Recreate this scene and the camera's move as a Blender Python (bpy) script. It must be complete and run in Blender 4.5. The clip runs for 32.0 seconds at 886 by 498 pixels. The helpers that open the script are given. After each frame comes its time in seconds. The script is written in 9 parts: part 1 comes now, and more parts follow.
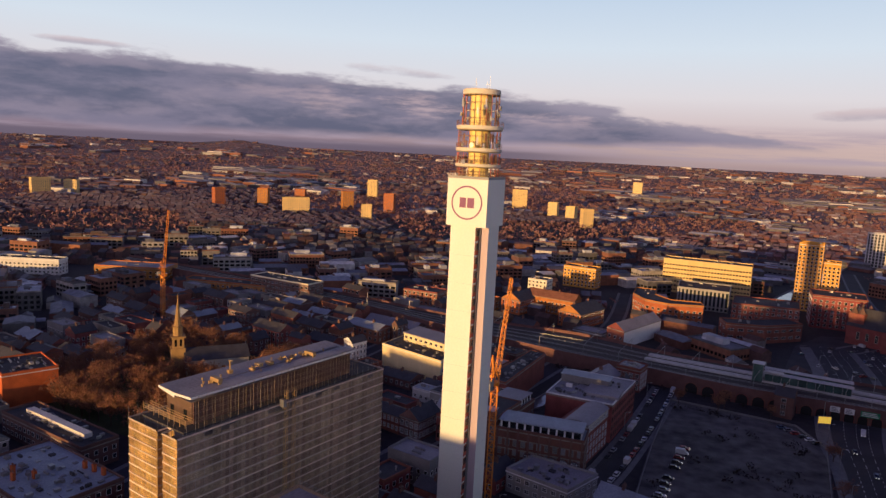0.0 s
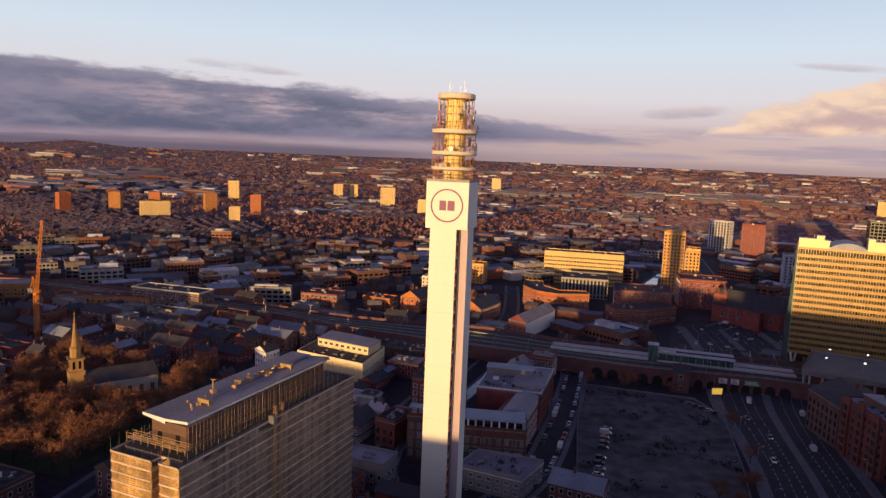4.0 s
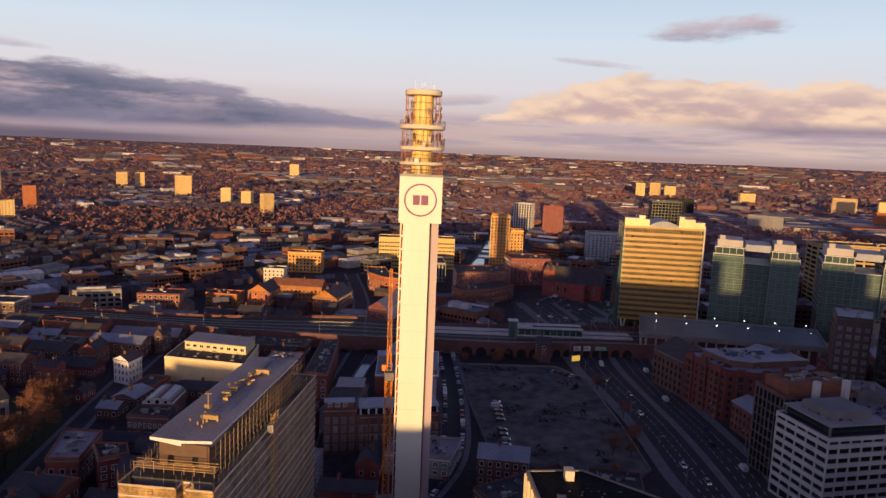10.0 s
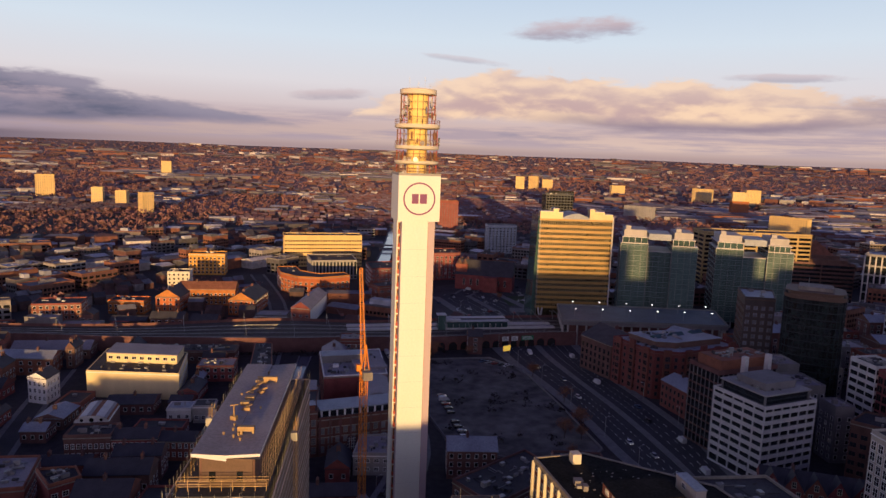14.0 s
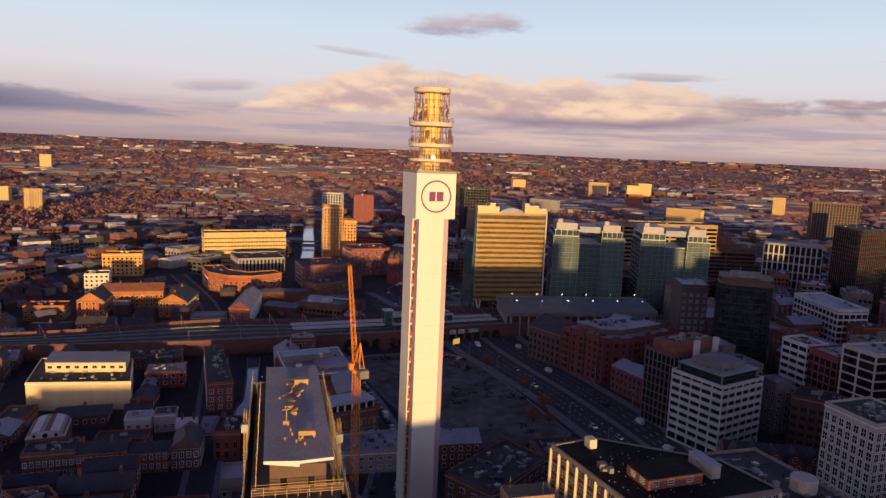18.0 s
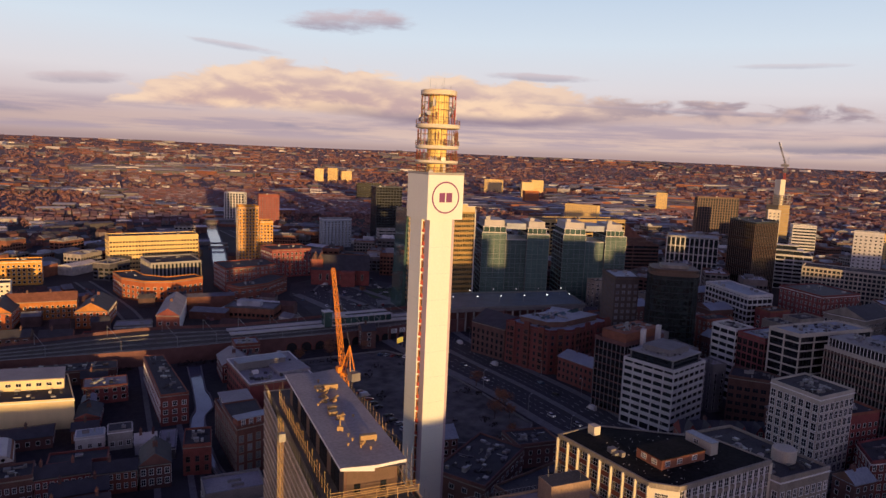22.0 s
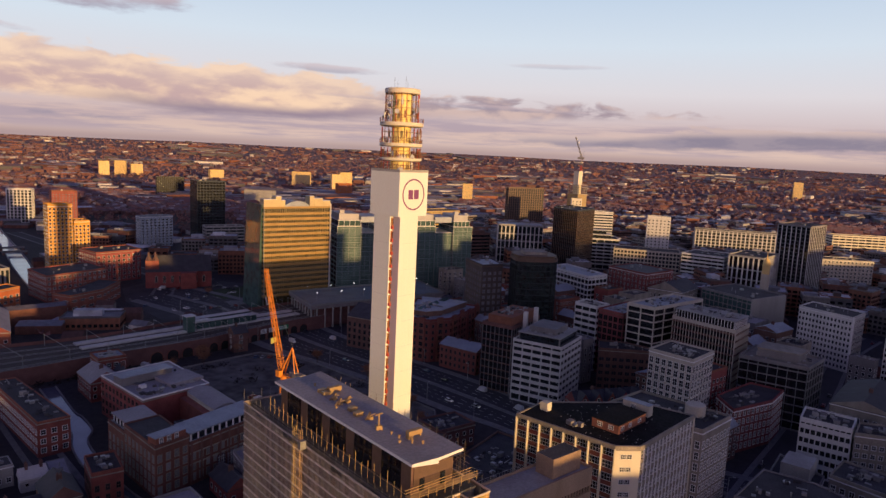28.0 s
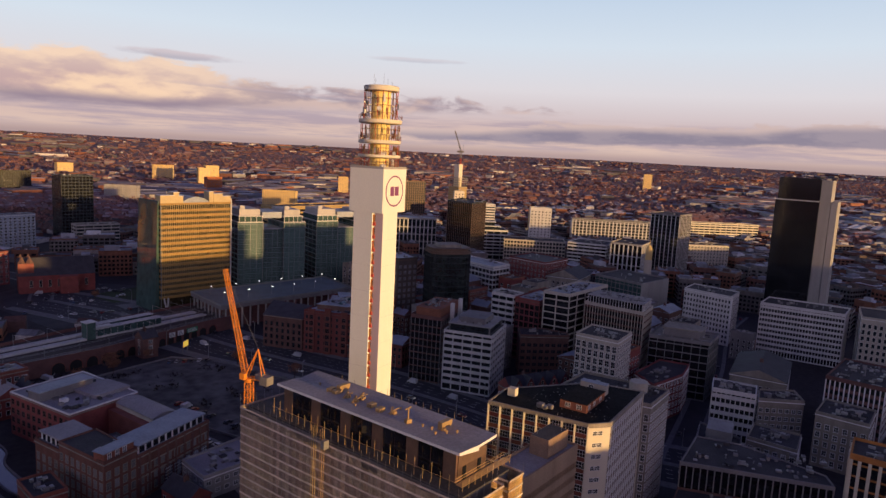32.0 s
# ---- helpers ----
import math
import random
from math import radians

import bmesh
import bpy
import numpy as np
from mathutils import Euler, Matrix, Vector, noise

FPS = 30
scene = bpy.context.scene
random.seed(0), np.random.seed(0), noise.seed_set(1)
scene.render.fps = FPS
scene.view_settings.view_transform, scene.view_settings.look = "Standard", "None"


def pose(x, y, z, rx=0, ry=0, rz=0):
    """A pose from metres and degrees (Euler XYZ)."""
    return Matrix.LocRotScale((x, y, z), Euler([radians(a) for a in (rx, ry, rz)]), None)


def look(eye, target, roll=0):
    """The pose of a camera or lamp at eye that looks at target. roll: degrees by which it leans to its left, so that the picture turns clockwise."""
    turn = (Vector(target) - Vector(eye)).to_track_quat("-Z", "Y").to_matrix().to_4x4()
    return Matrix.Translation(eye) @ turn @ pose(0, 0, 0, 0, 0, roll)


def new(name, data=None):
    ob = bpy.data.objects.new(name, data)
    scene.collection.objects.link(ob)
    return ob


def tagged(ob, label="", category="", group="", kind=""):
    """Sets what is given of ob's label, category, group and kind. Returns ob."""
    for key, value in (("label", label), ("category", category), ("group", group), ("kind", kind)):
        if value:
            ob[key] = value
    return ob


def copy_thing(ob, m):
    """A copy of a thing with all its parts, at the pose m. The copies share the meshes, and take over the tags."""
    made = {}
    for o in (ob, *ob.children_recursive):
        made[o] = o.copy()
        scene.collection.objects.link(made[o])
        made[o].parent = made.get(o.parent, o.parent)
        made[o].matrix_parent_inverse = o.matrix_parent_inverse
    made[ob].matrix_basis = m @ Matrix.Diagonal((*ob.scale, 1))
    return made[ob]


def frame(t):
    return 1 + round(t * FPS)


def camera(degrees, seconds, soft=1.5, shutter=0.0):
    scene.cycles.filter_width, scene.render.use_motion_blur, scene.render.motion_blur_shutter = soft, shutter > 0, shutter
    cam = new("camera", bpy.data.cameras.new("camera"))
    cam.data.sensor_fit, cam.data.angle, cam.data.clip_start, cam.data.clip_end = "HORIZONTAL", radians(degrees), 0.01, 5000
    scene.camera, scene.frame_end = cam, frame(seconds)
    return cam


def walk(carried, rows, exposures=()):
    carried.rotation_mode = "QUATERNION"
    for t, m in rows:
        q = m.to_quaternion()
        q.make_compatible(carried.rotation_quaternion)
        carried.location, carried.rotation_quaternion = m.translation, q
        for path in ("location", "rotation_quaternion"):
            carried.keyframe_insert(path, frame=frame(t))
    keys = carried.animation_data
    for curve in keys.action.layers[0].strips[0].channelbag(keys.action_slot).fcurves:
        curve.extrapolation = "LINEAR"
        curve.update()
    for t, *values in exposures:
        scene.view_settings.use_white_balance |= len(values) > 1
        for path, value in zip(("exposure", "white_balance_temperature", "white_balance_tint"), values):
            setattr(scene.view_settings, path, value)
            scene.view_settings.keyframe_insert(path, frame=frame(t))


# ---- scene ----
cam = camera(65.89, 32.0, soft=1.45)
PATH = [
    (0, (0.01, 0.00, 118.65), (-21.40, 96.71, 104.88), 2.92),
    (0.5, (-3.77, -0.96, 118.42), (-23.21, 96.19, 104.84), 2.68),
    (1, (-7.54, -1.73, 118.25), (-25.57, 95.70, 104.76), 2.73),
    (1.5, (-11.46, -2.51, 118.20), (-27.19, 95.34, 104.82), 2.64),
    (2, (-15.17, -3.25, 118.21), (-26.69, 95.21, 105.04), 2.59),
    (2.5, (-18.97, -4.01, 118.30), (-25.84, 94.90, 105.31), 2.46),
    (3, (-22.91, -4.47, 118.39), (-27.68, 94.57, 105.41), 2.41),
    (3.5, (-26.91, -4.76, 118.51), (-29.93, 94.33, 105.45), 2.38),
    (5.5, (-42.78, -5.22, 119.08), (-35.39, 93.61, 105.70), 2.20),
    (6, (-46.69, -5.52, 119.13), (-37.09, 93.09, 105.62), 2.31),
    (6.5, (-50.52, -5.85, 119.09), (-38.65, 92.51, 105.52), 2.24),
    (7, (-54.45, -6.08, 119.10), (-39.93, 91.91, 105.46), 2.23),
    (7.5, (-58.47, -6.03, 119.19), (-41.20, 91.51, 105.48), 2.31),
    (8, (-62.51, -5.56, 119.24), (-42.67, 91.46, 105.38), 2.27),
    (8.5, (-66.39, -4.83, 119.29), (-44.01, 91.65, 105.46), 2.17),
    (9, (-70.39, -4.07, 119.34), (-45.47, 91.77, 105.40), 2.18),
    (9.5, (-74.41, -3.32, 119.37), (-46.94, 91.81, 105.34), 2.26),
    (10, (-78.23, -2.30, 119.43), (-48.55, 92.15, 105.37), 2.33),
    (10.5, (-82.01, -1.03, 119.45), (-50.60, 92.85, 105.33), 2.32),
    (11, (-85.76, 0.12, 119.40), (-52.62, 93.40, 105.24), 2.32),
    (11.5, (-89.66, 1.12, 119.31), (-54.77, 93.76, 105.16), 2.35),
    (12, (-93.61, 2.17, 119.18), (-56.48, 93.95, 105.15), 2.29),
    (12.5, (-97.28, 3.39, 119.04), (-57.71, 94.15, 105.05), 2.28),
    (13, (-100.65, 4.80, 119.00), (-58.75, 94.51, 104.99), 2.28),
    (13.5, (-104.60, 6.40, 119.11), (-60.33, 94.96, 105.06), 2.19),
    (14, (-108.38, 7.96, 119.23), (-62.07, 95.46, 105.13), 2.12),
    (14.5, (-111.89, 9.67, 119.26), (-63.74, 96.15, 105.04), 2.16),
    (16.5, (-125.55, 16.38, 118.99), (-71.08, 99.01, 104.67), 2.34),
    (17, (-129.37, 18.66, 119.19), (-73.23, 100.17, 104.87), 2.32),
    (17.5, (-132.97, 20.80, 119.25), (-75.29, 101.21, 104.87), 2.38),
    (18, (-136.38, 22.84, 119.09), (-77.18, 102.15, 104.71), 2.37),
    (18.5, (-139.58, 24.73, 118.84), (-78.98, 102.98, 104.54), 2.38),
    (19, (-142.80, 26.58, 118.63), (-80.80, 103.73, 104.37), 2.55),
    (19.5, (-146.53, 29.29, 118.74), (-82.99, 105.18, 104.50), 2.36),
    (20, (-149.98, 31.82, 118.86), (-85.00, 106.48, 104.60), 2.39),
    (20.5, (-153.07, 34.22, 118.91), (-86.79, 107.73, 104.66), 2.42),
    (21, (-156.25, 36.69, 118.90), (-88.48, 108.84, 104.70), 2.47),
    (21.5, (-159.30, 39.31, 118.91), (-89.67, 109.69, 104.81), 2.43),
    (22, (-162.27, 41.92, 118.95), (-90.84, 110.47, 104.85), 2.42),
    (22.5, (-164.90, 44.30, 118.98), (-91.84, 111.13, 104.95), 2.52),
    (23, (-167.33, 46.67, 118.93), (-92.70, 111.74, 104.94), 2.64),
    (23.5, (-170.69, 49.68, 118.95), (-94.38, 112.78, 105.02), 2.53),
    (24, (-173.60, 52.54, 118.95), (-95.70, 113.68, 105.04), 2.49),
    (24.5, (-176.31, 55.40, 118.95), (-96.91, 114.56, 105.00), 2.57),
    (25, (-179.04, 58.35, 118.92), (-98.17, 115.50, 104.96), 2.58),
    (25.5, (-181.66, 61.31, 118.88), (-99.45, 116.50, 104.93), 2.59),
    (27.5, (-191.06, 73.44, 118.62), (-103.69, 120.05, 104.65), 2.74),
    (28, (-192.92, 76.64, 118.54), (-104.39, 121.00, 104.57), 2.70),
    (28.5, (-195.44, 80.05, 118.50), (-105.88, 122.28, 104.50), 2.79),
    (29, (-197.57, 83.49, 118.41), (-107.06, 123.63, 104.38), 2.80),
    (29.5, (-199.58, 86.93, 118.26), (-108.05, 124.71, 104.30), 2.78),
    (30, (-201.39, 90.50, 118.15), (-108.88, 125.78, 104.16), 2.75),
    (30.5, (-203.12, 94.05, 118.11), (-109.70, 126.87, 104.11), 2.77),
    (31, (-204.92, 97.64, 118.14), (-110.66, 127.96, 104.11), 2.82),
    (31.5, (-206.65, 101.19, 118.23), (-111.78, 129.50, 104.13), 2.93),
    (32, (-208.25, 104.66, 118.24), (-112.70, 130.59, 104.17), 2.95),
]
walk(cam, [(t, look(eye, aim, roll)) for t, eye, aim, roll in PATH])


# ---- world, sun ----
SUN = Vector((-0.42, -0.907, 0.060)).normalized()  # towards the sun
sun_data = bpy.data.lights.new("sun", "SUN")
sun_data.energy, sun_data.angle, sun_data.color = 5.2, radians(0.6), (1.0, 0.585, 0.225)
sun = new("sun", sun_data)
sun.rotation_mode = "QUATERNION"
sun.rotation_quaternion = SUN.to_track_quat("Z", "Y")


def nodes_of(tree):
    def add(kind, **kw):
        n = tree.nodes.new(kind)
        for k, v in kw.items():
            if k == "op":
                n.operation = v
            elif k == "ins":
                for a, b in v.items():
                    n.inputs[a].default_value = b
        return n
    return add


def fill_ramp(elements, stops):
    full = [(p, (*c, 1) if isinstance(c, tuple) else (c, c, c, 1)) for p, c in stops]
    elements[0].position, elements[0].color = full[0]
    elements[1].position, elements[1].color = full[-1]
    for p, c in full[1:-1]:
        elements.new(p).color = c


def make_world():
    w = bpy.data.worlds.new("evening_sky")
    scene.world = w
    w.use_nodes = True
    t = w.node_tree
    t.nodes.clear()
    add, link = nodes_of(t), t.links.new

    def math(op, a, b=None, c=None):
        n = add("ShaderNodeMath", op=op)
        for k, v in enumerate((a, b, c)):
            if v is None:
                continue
            if isinstance(v, (int, float)):
                n.inputs[k].default_value = v
            else:
                link(v, n.inputs[k])
        return n.outputs[0]

    def smooth(v, lo, hi):
        n = add("ShaderNodeMapRange")
        n.interpolation_type = "SMOOTHSTEP"
        link(v, n.inputs[0])
        n.inputs[1].default_value, n.inputs[2].default_value = lo, hi
        return n.outputs[0]

    def mix(f, a, b):
        n = add("ShaderNodeMix")
        n.data_type = "RGBA"
        if isinstance(f, float):
            n.inputs[0].default_value = f
        else:
            link(f, n.inputs[0])
        for k, v in ((6, a), (7, b)):
            if isinstance(v, tuple):
                n.inputs[k].default_value = (*v, 1)
            else:
                link(v, n.inputs[k])
        return n.outputs[2]

    def ramp(v, stops):
        n = add("ShaderNodeValToRGB")
        link(v, n.inputs[0])
        fill_ramp(n.color_ramp.elements, stops)
        return n.outputs[0]

    sky = add("ShaderNodeTexSky")
    sky.sky_type, sky.sun_disc = "NISHITA", False
    sky.sun_elevation = radians(3.4)
    sky.sun_rotation = radians(180 + 25)
    sky.altitude, sky.air_density, sky.dust_density, sky.ozone_density = 150, 1.0, 1.5, 2.0
    co = add("ShaderNodeTexCoord")
    sep = add("ShaderNodeSeparateXYZ")
    link(co.outputs["Generated"], sep.inputs[0])
    az = math("MULTIPLY", math("ARCTAN2", sep.outputs[0], sep.outputs[1]), 57.29578)  # degrees east of +y
    el = math("MULTIPLY", math("ARCSINE", sep.outputs[2]), 57.29578)
    # clear sky: pink by the horizon, pale blue above
    clear = ramp(math("DIVIDE", el, 40.0), [(0.0, (0.52, 0.34, 0.38)), (0.05, (0.64, 0.48, 0.49)), (0.13, (0.77, 0.72, 0.76)),
                                            (0.22, (0.70, 0.78, 0.88)), (0.36, (0.52, 0.65, 0.83)), (0.50, (0.18, 0.19, 0.43)), (1.0, (0.032, 0.033, 0.136))])
    warm = smooth(az, -40.0, 50.0)
    # noise in azimuth and elevation, drawn out sideways
    def cloud_noise(sx, sy, scale, detail, seed):
        cb = add("ShaderNodeCombineXYZ")
        link(math("MULTIPLY", az, sx), cb.inputs[0])
        link(math("MULTIPLY", el, sy), cb.inputs[1])
        cb.inputs[2].default_value = seed
        n = add("ShaderNodeTexNoise", ins={"Scale": scale, "Detail": detail, "Roughness": 0.62})
        link(cb.outputs[0], n.inputs["Vector"])
        return n.outputs[0]
    def shifted(sx, sy, detail, seed, up):
        cb = add("ShaderNodeCombineXYZ")
        link(math("MULTIPLY", az, sx), cb.inputs[0])
        link(math("MULTIPLY", math("ADD", el, up), sy), cb.inputs[1])
        cb.inputs[2].default_value = seed
        n = add("ShaderNodeTexNoise", ins={"Scale": 1.0, "Detail": detail, "Roughness": 0.58, "Distortion": 0.35})
        link(cb.outputs[0], n.inputs["Vector"])
        return n.outputs[0]
    big, fine = cloud_noise(0.10, 0.40, 1.0, 9.0, 3.1), cloud_noise(0.24, 0.85, 1.0, 12.0, 9.4)
    puff, puff_up = shifted(0.30, 0.80, 4.0, 5.2, 0.0), shifted(0.30, 0.80, 4.0, 5.2, 0.55)
    swell, swell_up = shifted(0.13, 0.42, 2.0, 2.2, 0.0), shifted(0.13, 0.42, 2.0, 2.2, 1.0)
    relief = math("ADD", math("MULTIPLY", math("SUBTRACT", puff, puff_up), 0.7), math("SUBTRACT", swell, swell_up))  # above 0 on the upper side of a billow
    def bank(lo_ramp, hi_ramp, soft, amp, under, noise_out):
        """1 inside a bank whose lower and upper edges (degrees up) follow the azimuth from -60 to 120."""
        u = math("DIVIDE", math("ADD", az, 60.0), 180.0)
        lo = math("MULTIPLY", ramp(u, lo_ramp), 20.0)
        hi = math("MULTIPLY", ramp(u, hi_ramp), 20.0)
        wob = math("SUBTRACT", noise_out, 0.5)
        above = smooth(math("ADD", math("SUBTRACT", el, lo), math("MULTIPLY", wob, under)), -soft, soft)
        below = smooth(math("ADD", math("SUBTRACT", hi, el), math("MULTIPLY", wob, amp)), -soft, soft)
        return math("MULTIPLY", above, below), math("SUBTRACT", hi, el), math("SUBTRACT", el, lo)
    def R(*p):
        return [((a + 60) / 180.0, v / 20.0) for a, v in p]
    grey, grey_d, grey_u = bank(R((-60, 0.9), (-20, 1.1), (0, 1.35), (8, 1.9), (20, 1.6)),
                                R((-60, 6.7), (-45, 6.3), (-34, 6.3), (-28, 5.9), (-12, 5.5), (-3, 4.5), (6, 3.0), (13, 2.2), (22, 0.8)), 0.42, 5.0, 1.2, big)
    peach, peach_d, peach_u = bank(R((18, 2.7), (38, 2.75), (41, 2.3), (52, 2.2), (60, 2.7), (70, 3.0), (82, 3.5)),
                                   R((15, 0.5), (20, 2.6), (23.5, 4.7), (27, 5.6), (31, 6.5), (37, 6.2), (43, 5.8), (47, 6.1), (53, 5.6), (58, 4.7), (66, 4.2), (74, 3.8), (83, 3.5), (90, 2.0)), 0.34, 3.4, 0.9, puff)
    right, right_d, right_u = bank(R((66, 1.5), (76, 1.0), (93, 1.35), (107, 1.8), (120, 2.0)),
                                   R((64, 0.6), (70, 1.7), (77, 1.9), (82, 2.5), (90, 2.8), (98, 2.8), (103, 3.4), (120, 3.6)), 0.18, 2.6, 1.2, fine)
    # grey bank: dark and blue below, breaking into rosy ridges and gaps towards its eastern end
    grey_col = mix(smooth(big, 0.40, 0.62), (0.125, 0.132, 0.215), (0.225, 0.205, 0.300))
    grey_col = mix(math("MULTIPLY", smooth(relief, -0.05, 0.25), 0.45), grey_col, (0.33, 0.275, 0.36))
    band = cloud_noise(0.12, 0.62, 1.0, 6.0, 44.0)
    ridge = math("MULTIPLY", smooth(band, 0.48, 0.66), math("MULTIPLY", smooth(az, -36.0, -14.0), smooth(grey_u, 0.9, 2.2)))
    grey_col = mix(math("MULTIPLY", ridge, 0.8), grey_col, (0.60, 0.44, 0.48))
    grey_col = mix(math("MULTIPLY", smooth(grey_d, 1.3, 0.0), 0.7), grey_col, (0.37, 0.32, 0.41))
    # warm cumulus: lit faces to the sun, mauve hollows and a grey flat foot
    peach_col = mix(smooth(relief, -0.24, 0.20), (0.60, 0.41, 0.41), (1.0, 0.70, 0.50))
    peach_col = mix(math("MULTIPLY", smooth(peach_d, 2.4, 0.2), 0.40), peach_col, (0.90, 0.69, 0.57))
    peach_col = mix(math("MULTIPLY", smooth(peach_u, 1.1, 0.15), smooth(az, 30.0, 44.0)), peach_col, (0.335, 0.255, 0.33))
    peach_col = mix(smooth(az, 50.0, 66.0), peach_col, mix(smooth(relief, -0.15, 0.18), (0.40, 0.31, 0.365), (0.68, 0.50, 0.47)))
    right_col = mix(smooth(right_d, 0.7, 0.0), mix(smooth(fine, 0.4, 0.6), (0.29, 0.25, 0.33), (0.38, 0.315, 0.375)), (0.66, 0.50, 0.48))
    col = mix(smooth(el, 3.4, 0.6), clear, mix(warm, (0.30, 0.22, 0.285), (0.76, 0.56, 0.49)))
    col = mix(math("MULTIPLY", smooth(el, 1.0, 0.25), smooth(az, 12.0, -12.0)), col, (0.165, 0.130, 0.185))
    col = mix(math("MULTIPLY", math("MULTIPLY", smooth(el, 0.9, 0.0), smooth(az, -5.0, 15.0)), 0.7), col, (0.36, 0.25, 0.275))
    # thin streaks low over the horizon
    streaks = cloud_noise(0.075, 1.1, 1.0, 8.0, 33.0)
    lowband = math("MULTIPLY", smooth(el, 0.2, 0.9), math("SUBTRACT", 1.0, smooth(el, 2.4, 3.4)))
    col = mix(math("MULTIPLY", math("MULTIPLY", smooth(streaks, 0.40, 0.60), lowband), 0.75), col, (0.42, 0.335, 0.42))
    col = mix(right, col, right_col)
    col = mix(peach, col, peach_col)
    col = mix(grey, col, grey_col)
    # lone flat clouds: azimuth, elevation, half width and half height in degrees, tilt, cover
    for a0, e0, hw, hh, tilt, cover in ((38.2, 9.95, 5.0, 0.95, 0.06, 0.9), (29.2, 7.4, 3.4, 0.30, -0.09, 0.55), (18.5, 4.25, 3.6, 0.50, 0.05, 0.6), (53.6, 6.25, 5.2, 0.34, -0.02, 0.6),
                                        (-40.0, 6.75, 3.0, 0.30, 0.0, 0.7), (-17.0, 6.5, 4.5, 0.45, -0.05, 0.55), (72.0, 7.2, 4.0, 0.22, 0.0, 0.35), (64.5, 3.9, 12.0, 0.20, -0.03, 0.5)):
        x = math("SUBTRACT", az, a0)
        du = math("DIVIDE", x, hw)
        dv = math("DIVIDE", math("SUBTRACT", math("SUBTRACT", el, e0), math("MULTIPLY", x, tilt)), hh)
        body = math("SUBTRACT", math("ADD", math("MULTIPLY", du, du), math("MULTIPLY", dv, dv)), math("MULTIPLY", math("SUBTRACT", fine, 0.5), 3.2))
        col = mix(math("MULTIPLY", smooth(body, 1.25, 0.0), cover), col, mix(smooth(dv, -0.8, 0.6), (0.36, 0.31, 0.40), (0.62, 0.47, 0.50)))
    # a violet dusk on the side of the sun
    toward = math("ADD", math("MULTIPLY", sep.outputs[0], -0.42), math("MULTIPLY", sep.outputs[1], -0.907))
    col = mix(smooth(toward, 0.05, 0.7), col, mix(smooth(el, 0.0, 40.0), (0.83, 0.77, 1.04), (0.041, 0.043, 0.143)))
    # afterglow in the west, beside the sun
    glow = math("ADD", math("MULTIPLY", sep.outputs[0], -0.98), math("MULTIPLY", sep.outputs[1], -0.19))
    col = mix(math("MULTIPLY", smooth(glow, 0.72, 0.97), smooth(el, 24.0, 4.0)), col, (1.22, 0.78, 0.98))
    # the painted evening sky stands in the part that faces away from the sun; elsewhere the plain sky
    bg_a = add("ShaderNodeBackground", ins={"Strength": SKY_A})
    bg_b = add("ShaderNodeBackground", ins={"Strength": SKY_B})
    link(sky.outputs[0], bg_a.inputs[0])
    link(col, bg_b.inputs[0])
    both = add("ShaderNodeAddShader")
    link(bg_a.outputs[0], both.inputs[0])
    link(bg_b.outputs[0], both.inputs[1])
    out = add("ShaderNodeOutputWorld")
    link(both.outputs[0], out.inputs[0])


SKY_A, SKY_B = 0.010, 0.94
make_world()


